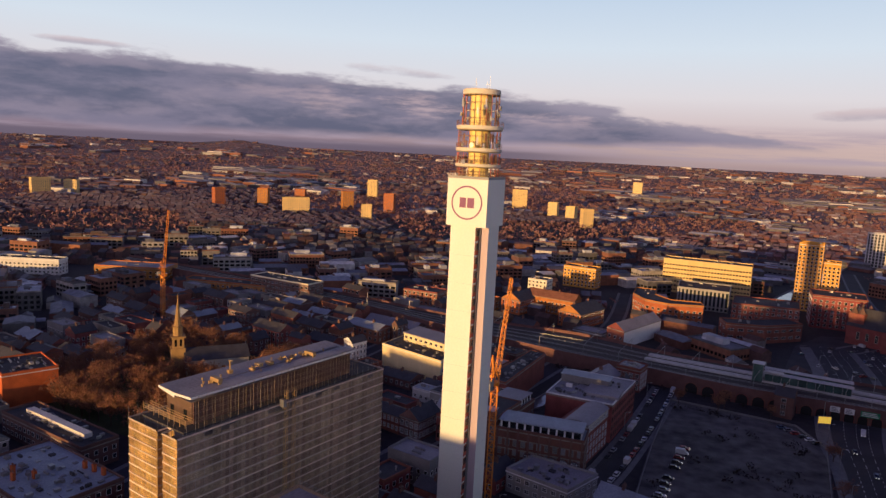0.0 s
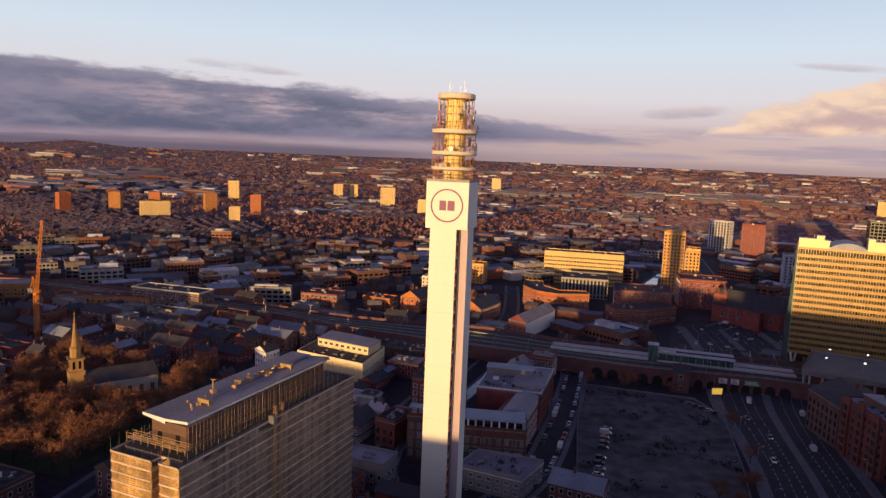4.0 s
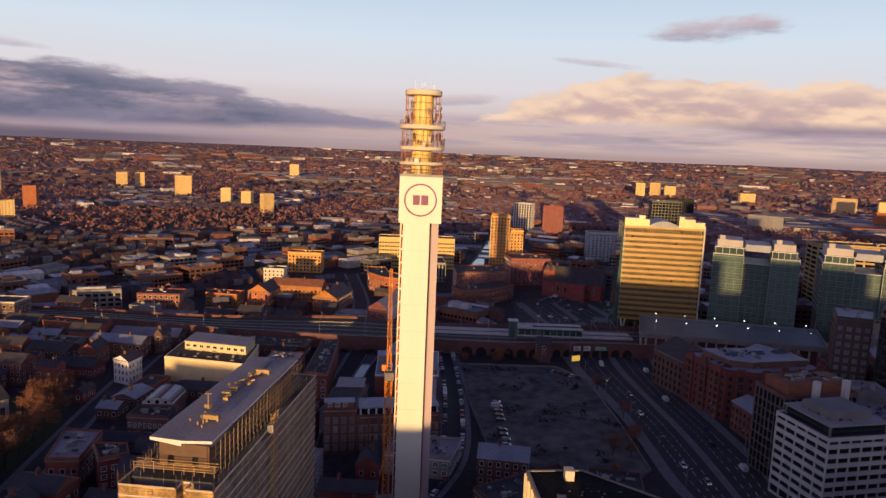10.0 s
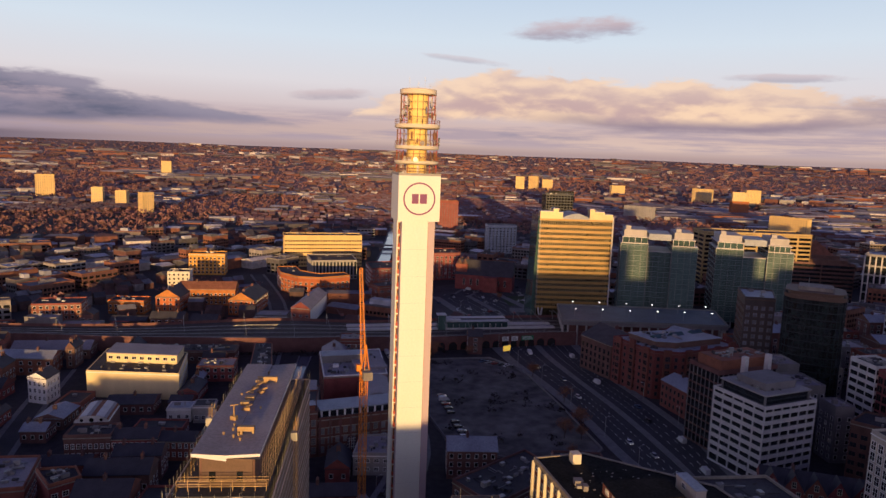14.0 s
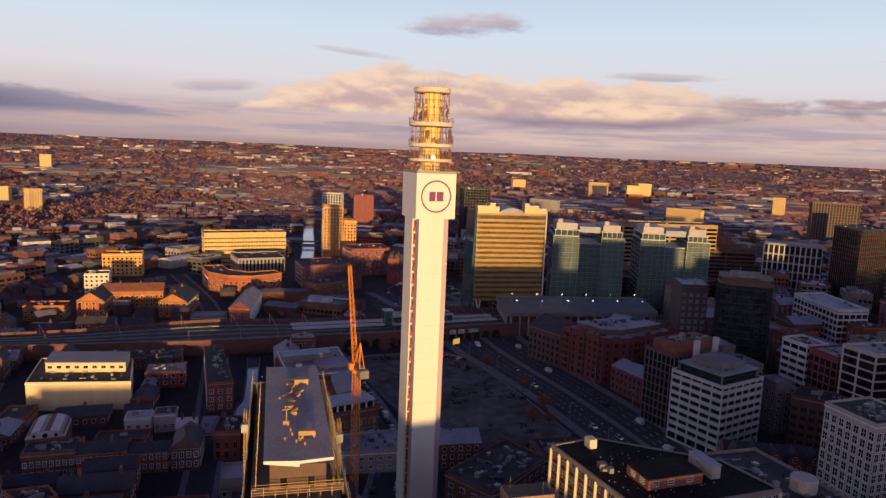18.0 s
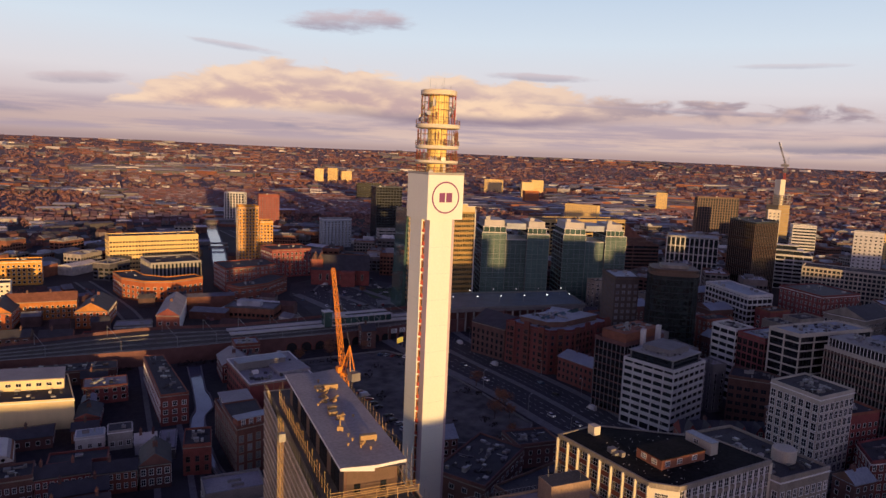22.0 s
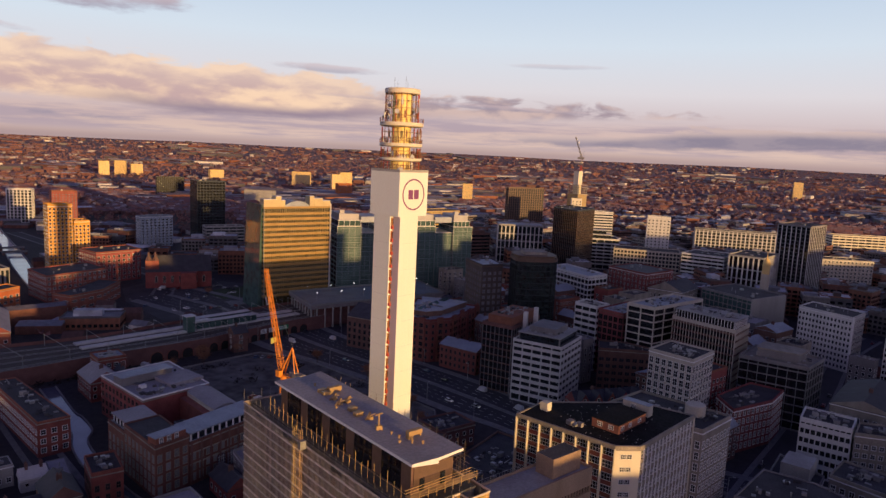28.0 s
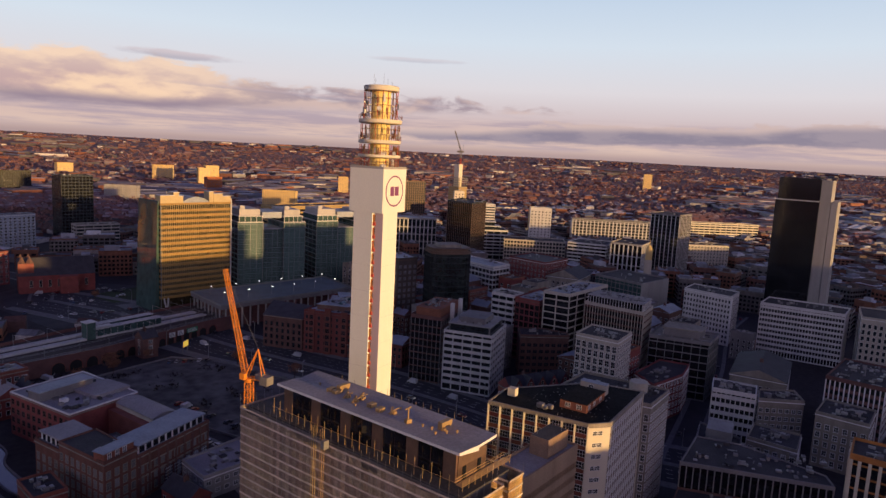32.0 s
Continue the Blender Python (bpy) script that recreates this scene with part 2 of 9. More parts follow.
# ---- materials ----
def material(name, color, rough=0.8, metal=0.0, scale=0.6, var=0.25, grain=6.0, bump=0.0, second=None, emit=None, spec=0.4, island=False, rnd=0.0, streak=False):
    """A surface with two scales of variation in colour, and fine relief. scale, grain: noise cells per metre."""
    m = bpy.data.materials.new(name)
    m.use_nodes = True
    t = m.node_tree
    add, link = nodes_of(t), t.links.new
    b = t.nodes["Principled BSDF"]
    b.inputs["Roughness"].default_value, b.inputs["Metallic"].default_value = rough, metal
    b.inputs["Specular IOR Level"].default_value = spec
    co = add("ShaderNodeTexCoord")
    src = co.outputs["Object"]
    if streak:
        mp = add("ShaderNodeMapping", ins={"Scale": (1, 1, 0.12)})
        link(src, mp.inputs[0])
        src = mp.outputs[0]
    n1 = add("ShaderNodeTexNoise", ins={"Scale": scale, "Detail": 4.0})
    n2 = add("ShaderNodeTexNoise", ins={"Scale": grain, "Detail": 3.0})
    link(src, n1.inputs["Vector"])
    link(co.outputs["Object"], n2.inputs["Vector"])
    mx = add("ShaderNodeMath", op="ADD")
    link(n1.outputs[0], mx.inputs[0])
    link(n2.outputs[0], mx.inputs[1])
    rng = add("ShaderNodeMapRange", ins={1: 0.7, 2: 1.3})
    link(mx.outputs[0], rng.inputs[0])
    mix = add("ShaderNodeMix")
    mix.data_type = "RGBA"
    link(rng.outputs[0], mix.inputs[0])
    c = Vector(color)
    lo, hi = (second, color) if second else (c * (1 - var), c * (1 + var))
    mix.inputs[6].default_value, mix.inputs[7].default_value = (*lo, 1), (*hi, 1)
    col = mix.outputs[2]
    if island or rnd:
        g = add("ShaderNodeNewGeometry") if island else add("ShaderNodeObjectInfo")
        v = g.outputs["Random Per Island" if island else "Random"]
        hs = add("ShaderNodeHueSaturation")
        r1 = add("ShaderNodeMapRange", ins={3: 1 - (rnd or 0.35), 4: 1 + (rnd or 0.35)})
        link(v, r1.inputs[0])
        link(r1.outputs[0], hs.inputs["Value"])
        w1 = add("ShaderNodeMath", op="FRACT")
        w0 = add("ShaderNodeMath", op="MULTIPLY", ins={1: 7.31})
        link(v, w0.inputs[0])
        link(w0.outputs[0], w1.inputs[0])
        r2 = add("ShaderNodeMapRange", ins={3: 0.985, 4: 1.015})
        link(w1.outputs[0], r2.inputs[0])
        hb = add("ShaderNodeMath", op="SUBTRACT", ins={1: 0.5})
        link(r2.outputs[0], hb.inputs[0])
        link(hb.outputs[0], hs.inputs["Hue"])
        link(col, hs.inputs["Color"])
        col = hs.outputs[0]
    link(col, b.inputs["Base Color"])
    if bump:
        bp = add("ShaderNodeBump", ins={"Strength": bump, "Distance": 0.05})
        link(n2.outputs[0], bp.inputs["Height"])
        link(bp.outputs[0], b.inputs["Normal"])
    if emit:
        b.inputs["Emission Color"].default_value, b.inputs["Emission Strength"].default_value = (*emit[0], 1), emit[1]
    return m


def palette(name, colors, rough=0.8, scale=0.3, metal=0.0):
    """A surface whose colour is drawn from a list, island by island, with noise over it."""
    m = bpy.data.materials.new(name)
    m.use_nodes = True
    t = m.node_tree
    add, link = nodes_of(t), t.links.new
    b = t.nodes["Principled BSDF"]
    b.inputs["Roughness"].default_value = rough
    b.inputs["Metallic"].default_value = metal
    g = add("ShaderNodeNewGeometry")
    rp = add("ShaderNodeValToRGB")
    rp.color_ramp.interpolation = "CONSTANT"
    fill_ramp(rp.color_ramp.elements, [(k / len(colors), c) for k, c in enumerate(colors + colors[:1] * (len(colors) == 1))])
    link(g.outputs["Random Per Island"], rp.inputs[0])
    co = add("ShaderNodeTexCoord")
    n = add("ShaderNodeTexNoise", ins={"Scale": scale, "Detail": 5.0})
    link(co.outputs["Object"], n.inputs["Vector"])
    r = add("ShaderNodeMapRange", ins={1: 0.3, 2: 0.7, 3: 0.7, 4: 1.25})
    link(n.outputs[0], r.inputs[0])
    hs = add("ShaderNodeHueSaturation")
    link(r.outputs[0], hs.inputs["Value"])
    link(rp.outputs[0], hs.inputs["Color"])
    link(hs.outputs[0], b.inputs["Base Color"])
    return m


WHITE = material("white_cladding", (0.77, 0.78, 0.70), 0.55, scale=0.08, var=0.05, grain=2.0, streak=True)
TRIM = material("white_paint", (0.74, 0.73, 0.71), 0.6, var=0.1)
LOGO = material("purple_paint", (0.20, 0.06, 0.16), 0.5, var=0.05)
RED = material("red_steel", (0.42, 0.07, 0.04), 0.5, var=0.2)
STEEL = material("galvanised_steel", (0.36, 0.36, 0.35), 0.45, 0.7, var=0.2)
TUBE = material("scaffold_tube", (0.62, 0.42, 0.18), 0.5, 0.2, var=0.25, rnd=0.2)
NET = material("debris_net", (0.30, 0.22, 0.175), 0.85, scale=0.18, var=0.40, grain=1.6, bump=0.3, rnd=0.30, island=True)
CRANE = material("orange_paint", (0.75, 0.26, 0.03), 0.5, var=0.15)
CONC = material("concrete", (0.33, 0.32, 0.30), 0.85, scale=0.15, var=0.22, grain=3.0, bump=0.2, streak=True)
CONC_D = material("dark_concrete", (0.20, 0.19, 0.19), 0.85, scale=0.15, var=0.25, grain=3.0, streak=True)
STONE = material("portland_stone", (0.46, 0.42, 0.35), 0.8, scale=0.2, var=0.18, grain=3.0, bump=0.2, streak=True)
OFFWHITE = material("off_white_panel", (0.58, 0.57, 0.55), 0.6, scale=0.2, var=0.14, grain=2.0, streak=True)
CREAM = material("cream_render", (0.66, 0.60, 0.47), 0.75, scale=0.2, var=0.12, streak=True)
BRICK = material("red_brick", (0.24, 0.080, 0.058), 0.85, scale=0.25, var=0.3, grain=5.0, bump=0.4, rnd=0.12)
BRICK_D = material("brown_brick", (0.15, 0.08, 0.066), 0.85, scale=0.25, var=0.3, grain=5.0, bump=0.4, rnd=0.12)
BRICK_O = material("orange_brick", (0.42, 0.155, 0.045), 0.85, scale=0.25, var=0.3, grain=5.0, bump=0.4, rnd=0.12)
FELT = material("roof_felt", (0.060, 0.058, 0.061), 0.9, scale=0.12, var=0.4, grain=2.0, bump=0.2)
FELT_P = material("pale_roof_sheet", (0.30, 0.28, 0.29), 0.7, scale=0.1, var=0.22, grain=1.5)
LEAD = material("blue_grey_roof", (0.29, 0.325, 0.37), 0.55, scale=0.12, var=0.25, grain=1.5)
SLATE = material("slate", (0.058, 0.057, 0.064), 0.7, scale=0.3, var=0.3, grain=4.0, bump=0.3)
TILE = material("clay_tile", (0.24, 0.10, 0.06), 0.85, scale=0.3, var=0.3, grain=4.0, bump=0.3)
GLASS = material("window_glass", (0.020, 0.026, 0.030), 0.08, scale=0.4, var=0.4, spec=0.9, rnd=0.4)
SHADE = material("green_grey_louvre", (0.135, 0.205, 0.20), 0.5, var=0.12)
# panes whose pale sky reflection is put into the base colour
GLASS_P = material("glass_sky_tint", (0.17, 0.18, 0.21), 0.12, scale=0.4, var=0.5, spec=0.9, rnd=0.5)
CREAMY = material("yellow_cream_render", (0.74, 0.61, 0.34), 0.75, scale=0.2, var=0.12, streak=True)
GLASS_G = material("green_glass", (0.055, 0.10, 0.09), 0.07, scale=0.2, var=0.35, spec=1.0, rnd=0.3)
GLASS_K = material("green_black_glass", (0.018, 0.026, 0.024), 0.07, scale=0.2, var=0.6, grain=0.8, spec=0.9)
GLASS_B = material("black_glass", (0.010, 0.011, 0.014), 0.08, scale=0.2, var=0.4, spec=0.9)
MULL = material("grey_mullion", (0.23, 0.25, 0.25), 0.45, 0.4, var=0.15)
GOLDP = material("warm_panel", (0.50, 0.40, 0.22), 0.4, 0.2, scale=0.2, var=0.15)
GOLDS = material("bronze_glass_band", (0.38, 0.27, 0.11), 0.5, 0.08, scale=0.2, var=0.2)
YELB = material("yellow_brick", (0.62, 0.31, 0.055), 0.8, scale=0.25, var=0.25, grain=4.0)
ASPHALT = material("asphalt", (0.056, 0.054, 0.055), 0.9, scale=0.08, var=0.3, grain=1.5, bump=0.2)
PAVE = material("paving", (0.18, 0.175, 0.17), 0.9, scale=0.3, var=0.25, grain=2.0)
FLAGS = material("pale_platform_slabs", (0.50, 0.49, 0.48), 0.8, scale=0.2, var=0.2, grain=2.0)
LINE = material("road_paint", (0.62, 0.62, 0.58), 0.7, var=0.2)
GROUND = material("city_ground", (0.042, 0.036, 0.036), 0.95, scale=0.02, var=0.4, grain=0.35)
DIRT = material("rough_ground", (0.19, 0.175, 0.16), 0.95, scale=0.035, grain=0.16, bump=0.4, second=(0.04, 0.036, 0.032))
GRASS = material("grass", (0.045, 0.065, 0.022), 0.95, scale=0.1, var=0.35, grain=3.0, bump=0.3)
BALLAST = material("ballast", (0.075, 0.064, 0.058), 0.95, scale=0.2, var=0.35, grain=3.0)
CANAL = material("canal_water", (0.10, 0.125, 0.16), 0.10, scale=0.1, var=0.25, spec=0.9)
# north canal: the bright sky mirrored in it is put into the base colour
WATER = material("canal_sky_tint", (0.34, 0.34, 0.38), 0.12, scale=0.1, var=0.15, spec=0.9)
BARK = material("bark", (0.085, 0.06, 0.045), 0.9, var=0.3)
TWIG = material("bare_twigs", (0.25, 0.115, 0.062), 0.95, scale=0.25, var=0.4, grain=2.0, island=True)
# far ground, its base colour lifted towards mauve for the haze of distance
FIELD = palette("hazed_suburbs", [(0.115, 0.075, 0.078)], 0.95, 0.004)


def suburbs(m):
    """Roofs, gardens and bare trees of suburbs too far off to tell apart: small cells of colour, with broader belts of
    wood; distance haze is put into these pale mauve tones.
    """
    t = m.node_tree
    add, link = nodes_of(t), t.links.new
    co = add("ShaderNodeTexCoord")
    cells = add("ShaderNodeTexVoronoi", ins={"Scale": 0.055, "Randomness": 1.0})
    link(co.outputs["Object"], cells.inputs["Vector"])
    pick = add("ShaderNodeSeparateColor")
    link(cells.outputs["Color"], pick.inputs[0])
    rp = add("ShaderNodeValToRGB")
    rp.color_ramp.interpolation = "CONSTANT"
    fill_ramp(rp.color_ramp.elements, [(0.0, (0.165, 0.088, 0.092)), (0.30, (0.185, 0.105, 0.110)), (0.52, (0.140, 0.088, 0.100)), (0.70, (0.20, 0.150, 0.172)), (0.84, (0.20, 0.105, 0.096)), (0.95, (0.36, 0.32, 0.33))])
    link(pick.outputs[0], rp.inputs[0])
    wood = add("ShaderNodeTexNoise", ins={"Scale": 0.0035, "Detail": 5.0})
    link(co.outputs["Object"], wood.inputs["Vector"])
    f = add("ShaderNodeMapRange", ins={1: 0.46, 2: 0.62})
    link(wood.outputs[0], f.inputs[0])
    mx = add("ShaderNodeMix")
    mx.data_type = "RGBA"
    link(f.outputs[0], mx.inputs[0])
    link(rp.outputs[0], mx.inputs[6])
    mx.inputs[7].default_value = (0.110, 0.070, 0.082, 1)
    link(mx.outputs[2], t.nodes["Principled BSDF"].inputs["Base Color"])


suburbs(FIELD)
SCRUB = material("dark_scrub", (0.035, 0.026, 0.02), 0.95, var=0.4, island=True)
# twigs paler and redder than bare wood: haze is put into their colour
FAR_TWIG = material("hazed_twigs", (0.215, 0.112, 0.104), 0.95, scale=0.05, var=0.35, grain=0.5, island=True)
BUFF = material("buff_panel", (0.68, 0.49, 0.20), 0.7, scale=0.2, var=0.12, streak=True)
GRANITE = material("dark_granite", (0.075, 0.064, 0.060), 0.6, scale=0.2, var=0.3, grain=3.0, streak=True)
RUBBED = material("deep_red_brick", (0.185, 0.057, 0.048), 0.85, scale=0.25, var=0.35, grain=5.0, bump=0.4, rnd=0.12, streak=True)
TAN = material("tan_board", (0.36, 0.25, 0.165), 0.8, scale=0.3, var=0.25, grain=3.0, streak=True)
COPPER = material("brown_metal", (0.13, 0.08, 0.055), 0.6, var=0.2)
DARKP = material("dark_glass_panel", (0.035, 0.042, 0.045), 0.25, var=0.3, spec=0.6)
DECKB = material("blue_roof_sheet", (0.12, 0.17, 0.205), 0.6, scale=0.1, var=0.2, grain=1.0)
NAVE = material("sooty_stone", (0.27, 0.24, 0.20), 0.85, scale=0.3, var=0.3, grain=3.0, streak=True)
LAMP = material("lamp_glow", (0.9, 0.9, 0.85), 0.4, emit=((1.0, 0.95, 0.85), 4.5))
SIGN_Y = material("yellow_screen", (0.7, 0.5, 0.1), 0.4, emit=((1.0, 0.62, 0.08), 0.6))
SIGN_G = material("green_sign", (0.02, 0.22, 0.10), 0.5, var=0.05)
RUBBER_SHADE = material("rubber_and_arch_shade", (0.02, 0.02, 0.02), 0.8)
HOUSE_W = palette("house_walls", [(0.16, 0.070, 0.060), (0.21, 0.090, 0.068), (0.12, 0.062, 0.058), (0.20, 0.160, 0.155), (0.17, 0.076, 0.062), (0.14, 0.074, 0.066), (0.50, 0.46, 0.43)])
# western house walls, darkened in the colour for cloud shade
HOUSE_D = palette("cloud_shaded_house_walls", [(0.085, 0.048, 0.048), (0.11, 0.056, 0.050), (0.072, 0.046, 0.048), (0.092, 0.054, 0.052), (0.125, 0.062, 0.052), (0.25, 0.22, 0.22)])
# far roofs kept pale and close in tone, with distance haze in the colour
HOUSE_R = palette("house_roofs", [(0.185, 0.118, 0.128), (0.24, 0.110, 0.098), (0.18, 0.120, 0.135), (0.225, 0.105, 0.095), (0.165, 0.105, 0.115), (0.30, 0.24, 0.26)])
# western roofs, with the same cloud shade put into a darker violet
HOUSE_V = palette("cloud_shaded_roofs", [(0.105, 0.080, 0.100), (0.125, 0.078, 0.088), (0.095, 0.076, 0.096), (0.115, 0.072, 0.080), (0.15, 0.125, 0.15)])
# muted shed roofs for the far belts, hazed in their base colours
SHED_F = palette("hazed_shed_roofs", [(0.20, 0.19, 0.22), (0.15, 0.14, 0.165), (0.27, 0.26, 0.285), (0.17, 0.155, 0.18), (0.15, 0.11, 0.115), (0.52, 0.50, 0.50), (0.19, 0.175, 0.20)], 0.6)
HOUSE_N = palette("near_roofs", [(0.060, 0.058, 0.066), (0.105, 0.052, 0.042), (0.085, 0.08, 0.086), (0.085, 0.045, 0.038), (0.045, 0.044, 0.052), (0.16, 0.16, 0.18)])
SHED_R = palette("shed_roofs", [(0.22, 0.22, 0.26), (0.13, 0.125, 0.145), (0.46, 0.45, 0.48), (0.10, 0.09, 0.10), (0.28, 0.28, 0.32), (0.075, 0.07, 0.08), (0.62, 0.60, 0.60), (0.14, 0.08, 0.065), (0.17, 0.17, 0.20)], 0.6)
SHED_W = palette("shed_walls", [(0.18, 0.165, 0.165), (0.15, 0.06, 0.045), (0.34, 0.32, 0.30), (0.08, 0.075, 0.08), (0.26, 0.10, 0.055), (0.60, 0.56, 0.52), (0.12, 0.055, 0.042), (0.10, 0.095, 0.10)])
FLAT_R = palette("town_roofs", [(0.13, 0.135, 0.16), (0.24, 0.25, 0.29), (0.07, 0.07, 0.08), (0.40, 0.41, 0.45), (0.16, 0.16, 0.185), (0.10, 0.065, 0.058), (0.55, 0.56, 0.58)], 0.75, 0.12)
TOWN_W = palette("town_walls", [(0.17, 0.155, 0.15), (0.19, 0.080, 0.05), (0.31, 0.285, 0.265), (0.10, 0.095, 0.10), (0.23, 0.092, 0.055), (0.16, 0.13, 0.12), (0.14, 0.065, 0.052)])


# ---- mesh helpers ----
class Geo:
    """Vertices, faces and material slots of one mesh."""

    def __init__(self):
        self.v, self.f, self.m = [], [], []

    def quad(self, pts, mi=0):
        n = len(self.v)
        self.v.extend(tuple(p) for p in pts)
        self.f.append(tuple(range(n, n + len(pts))))
        self.m.append(mi)
        return self

    def box(self, x0, y0, z0, x1, y1, z1, mi=0, skip=""):
        n = len(self.v)
        self.v.extend([(x0, y0, z0), (x1, y0, z0), (x1, y1, z0), (x0, y1, z0), (x0, y0, z1), (x1, y0, z1), (x1, y1, z1), (x0, y1, z1)])
        for key, q in (("b", (0, 3, 2, 1)), ("t", (4, 5, 6, 7)), ("s", (0, 1, 5, 4)), ("e", (1, 2, 6, 5)), ("n", (2, 3, 7, 6)), ("w", (3, 0, 4, 7))):
            if key not in skip:
                self.f.append(tuple(n + k for k in q))
                self.m.append(mi)
        return self

    def prism(self, poly, z0, z1, mi=0, top=None, bottom=True):
        n, k = len(self.v), len(poly)
        self.v.extend((p[0], p[1], z0) for p in poly)
        self.v.extend((p[0], p[1], z1) for p in poly)
        for i in range(k):
            j = (i + 1) % k
            self.f.append((n + i, n + j, n + k + j, n + k + i))
            self.m.append(mi)
        self.f.append(tuple(range(n + k, n + 2 * k)))
        self.m.append(mi if top is None else top)
        if bottom:
            self.f.append(tuple(range(n + k - 1, n - 1, -1)))
            self.m.append(mi)
        return self

    def ring(self, outer, inner, z0, z1, mi=0):
        """A closed band between two outlines."""
        n, k = len(self.v), len(outer)
        for poly, z in ((outer, z0), (outer, z1), (inner, z1), (inner, z0)):
            self.v.extend((p[0], p[1], z) for p in poly)
        for i in range(k):
            j = (i + 1) % k
            for a, b in ((0, 1), (1, 2), (2, 3), (3, 0)):
                self.f.append((n + a * k + i, n + a * k + j, n + b * k + j, n + b * k + i))
                self.m.append(mi)
        return self

    def beam(self, a, b, w=0.1, mi=0, n=4):
        a, b = Vector(a), Vector(b)
        d = b - a
        if d.length < 1e-6:
            return self
        q = d.to_track_quat("Z", "Y")
        k = len(self.v)
        for p in (a, b):
            for i in range(n):
                ang = 2 * math.pi * (i + 0.5) / n
                self.v.append(tuple(p + q @ Vector((w * math.cos(ang), w * math.sin(ang), 0)) * 0.707))
        for i in range(n):
            j = (i + 1) % n
            self.f.append((k + i, k + j, k + n + j, k + n + i))
            self.m.append(mi)
        self.f += [tuple(range(k + n - 1, k - 1, -1)), tuple(range(k + n, k + 2 * n))]
        self.m += [mi, mi]
        return self

    def turned(self, profile, n=24, mi=0, at=(0, 0)):
        """A solid of revolution from (radius, height) pairs, bottom to top."""
        k = len(self.v)
        for r, z in profile:
            for i in range(n):
                a = 2 * math.pi * i / n
                self.v.append((at[0] + r * math.cos(a), at[1] + r * math.sin(a), z))
        for s in range(len(profile) - 1):
            for i in range(n):
                j = (i + 1) % n
                self.f.append((k + s * n + i, k + s * n + j, k + (s + 1) * n + j, k + (s + 1) * n + i))
                self.m.append(mi)
        self.f += [tuple(range(k + n - 1, k - 1, -1)), tuple(range(k + (len(profile) - 1) * n, k + len(profile) * n))]
        self.m += [mi, mi]
        return self

    def mesh(self, name, mats, smooth=False):
        me = bpy.data.meshes.new(name)
        me.from_pydata(self.v, [], self.f)
        for m in mats if isinstance(mats, (list, tuple)) else [mats]:
            me.materials.append(m)
        me.polygons.foreach_set("material_index", self.m)
        if smooth:
            me.polygons.foreach_set("use_smooth", [True] * len(self.f))
        me.update()
        return me


def thing(name, label, category, at=(0, 0, 0), group="", kind=""):
    ob = tagged(new(name), label, category, group, kind)
    ob.location = at
    ob.empty_display_size = 0.5
    return ob


def part(name, data, mats, parent, label="", at=(0, 0, 0), rz=0.0, smooth=False):
    """One mesh object under a thing or a part. data: a Geo or a finished mesh."""
    ob = new(name, data.mesh(name, mats, smooth) if isinstance(data, Geo) else data)
    ob.parent = parent
    ob.location = at
    if rz:
        ob.rotation_euler = (0, 0, rz)
    if label:
        tagged(ob, label)
    return ob


def solid(name, data, mats, label, category, kind="", group="", at=(0, 0, 0), smooth=False):
    ob = tagged(new(name, data.mesh(name, mats, smooth)), label, category, group, kind)
    ob.location = at
    return ob


def inset(poly, d):
    """The outline moved inwards by d (outwards where negative); corners run counter-clockwise."""
    out, k = [], len(poly)
    for i in range(k):
        a, b, c = Vector(poly[i - 1][:2]), Vector(poly[i][:2]), Vector(poly[(i + 1) % k][:2])
        e, f = (b - a).normalized(), (c - b).normalized()
        n1, n2 = Vector((-e.y, e.x)), Vector((-f.y, f.x))
        m = n1 + n2
        s = m.length_squared
        m = m * (2 * d / s) if s > 0.2 else n1 * d
        out.append((b.x + m.x, b.y + m.y))
    return out


def ccw(poly):
    area = sum(a[0] * b[1] - b[0] * a[1] for a, b in zip(poly, poly[1:] + poly[:1]))
    return list(poly) if area > 0 else list(poly)[::-1]


def centre(poly):
    return (sum(p[0] for p in poly) / len(poly), sum(p[1] for p in poly) / len(poly))


TAKEN = []  # outlines of what stands already: the filling of the quarters keeps clear of them


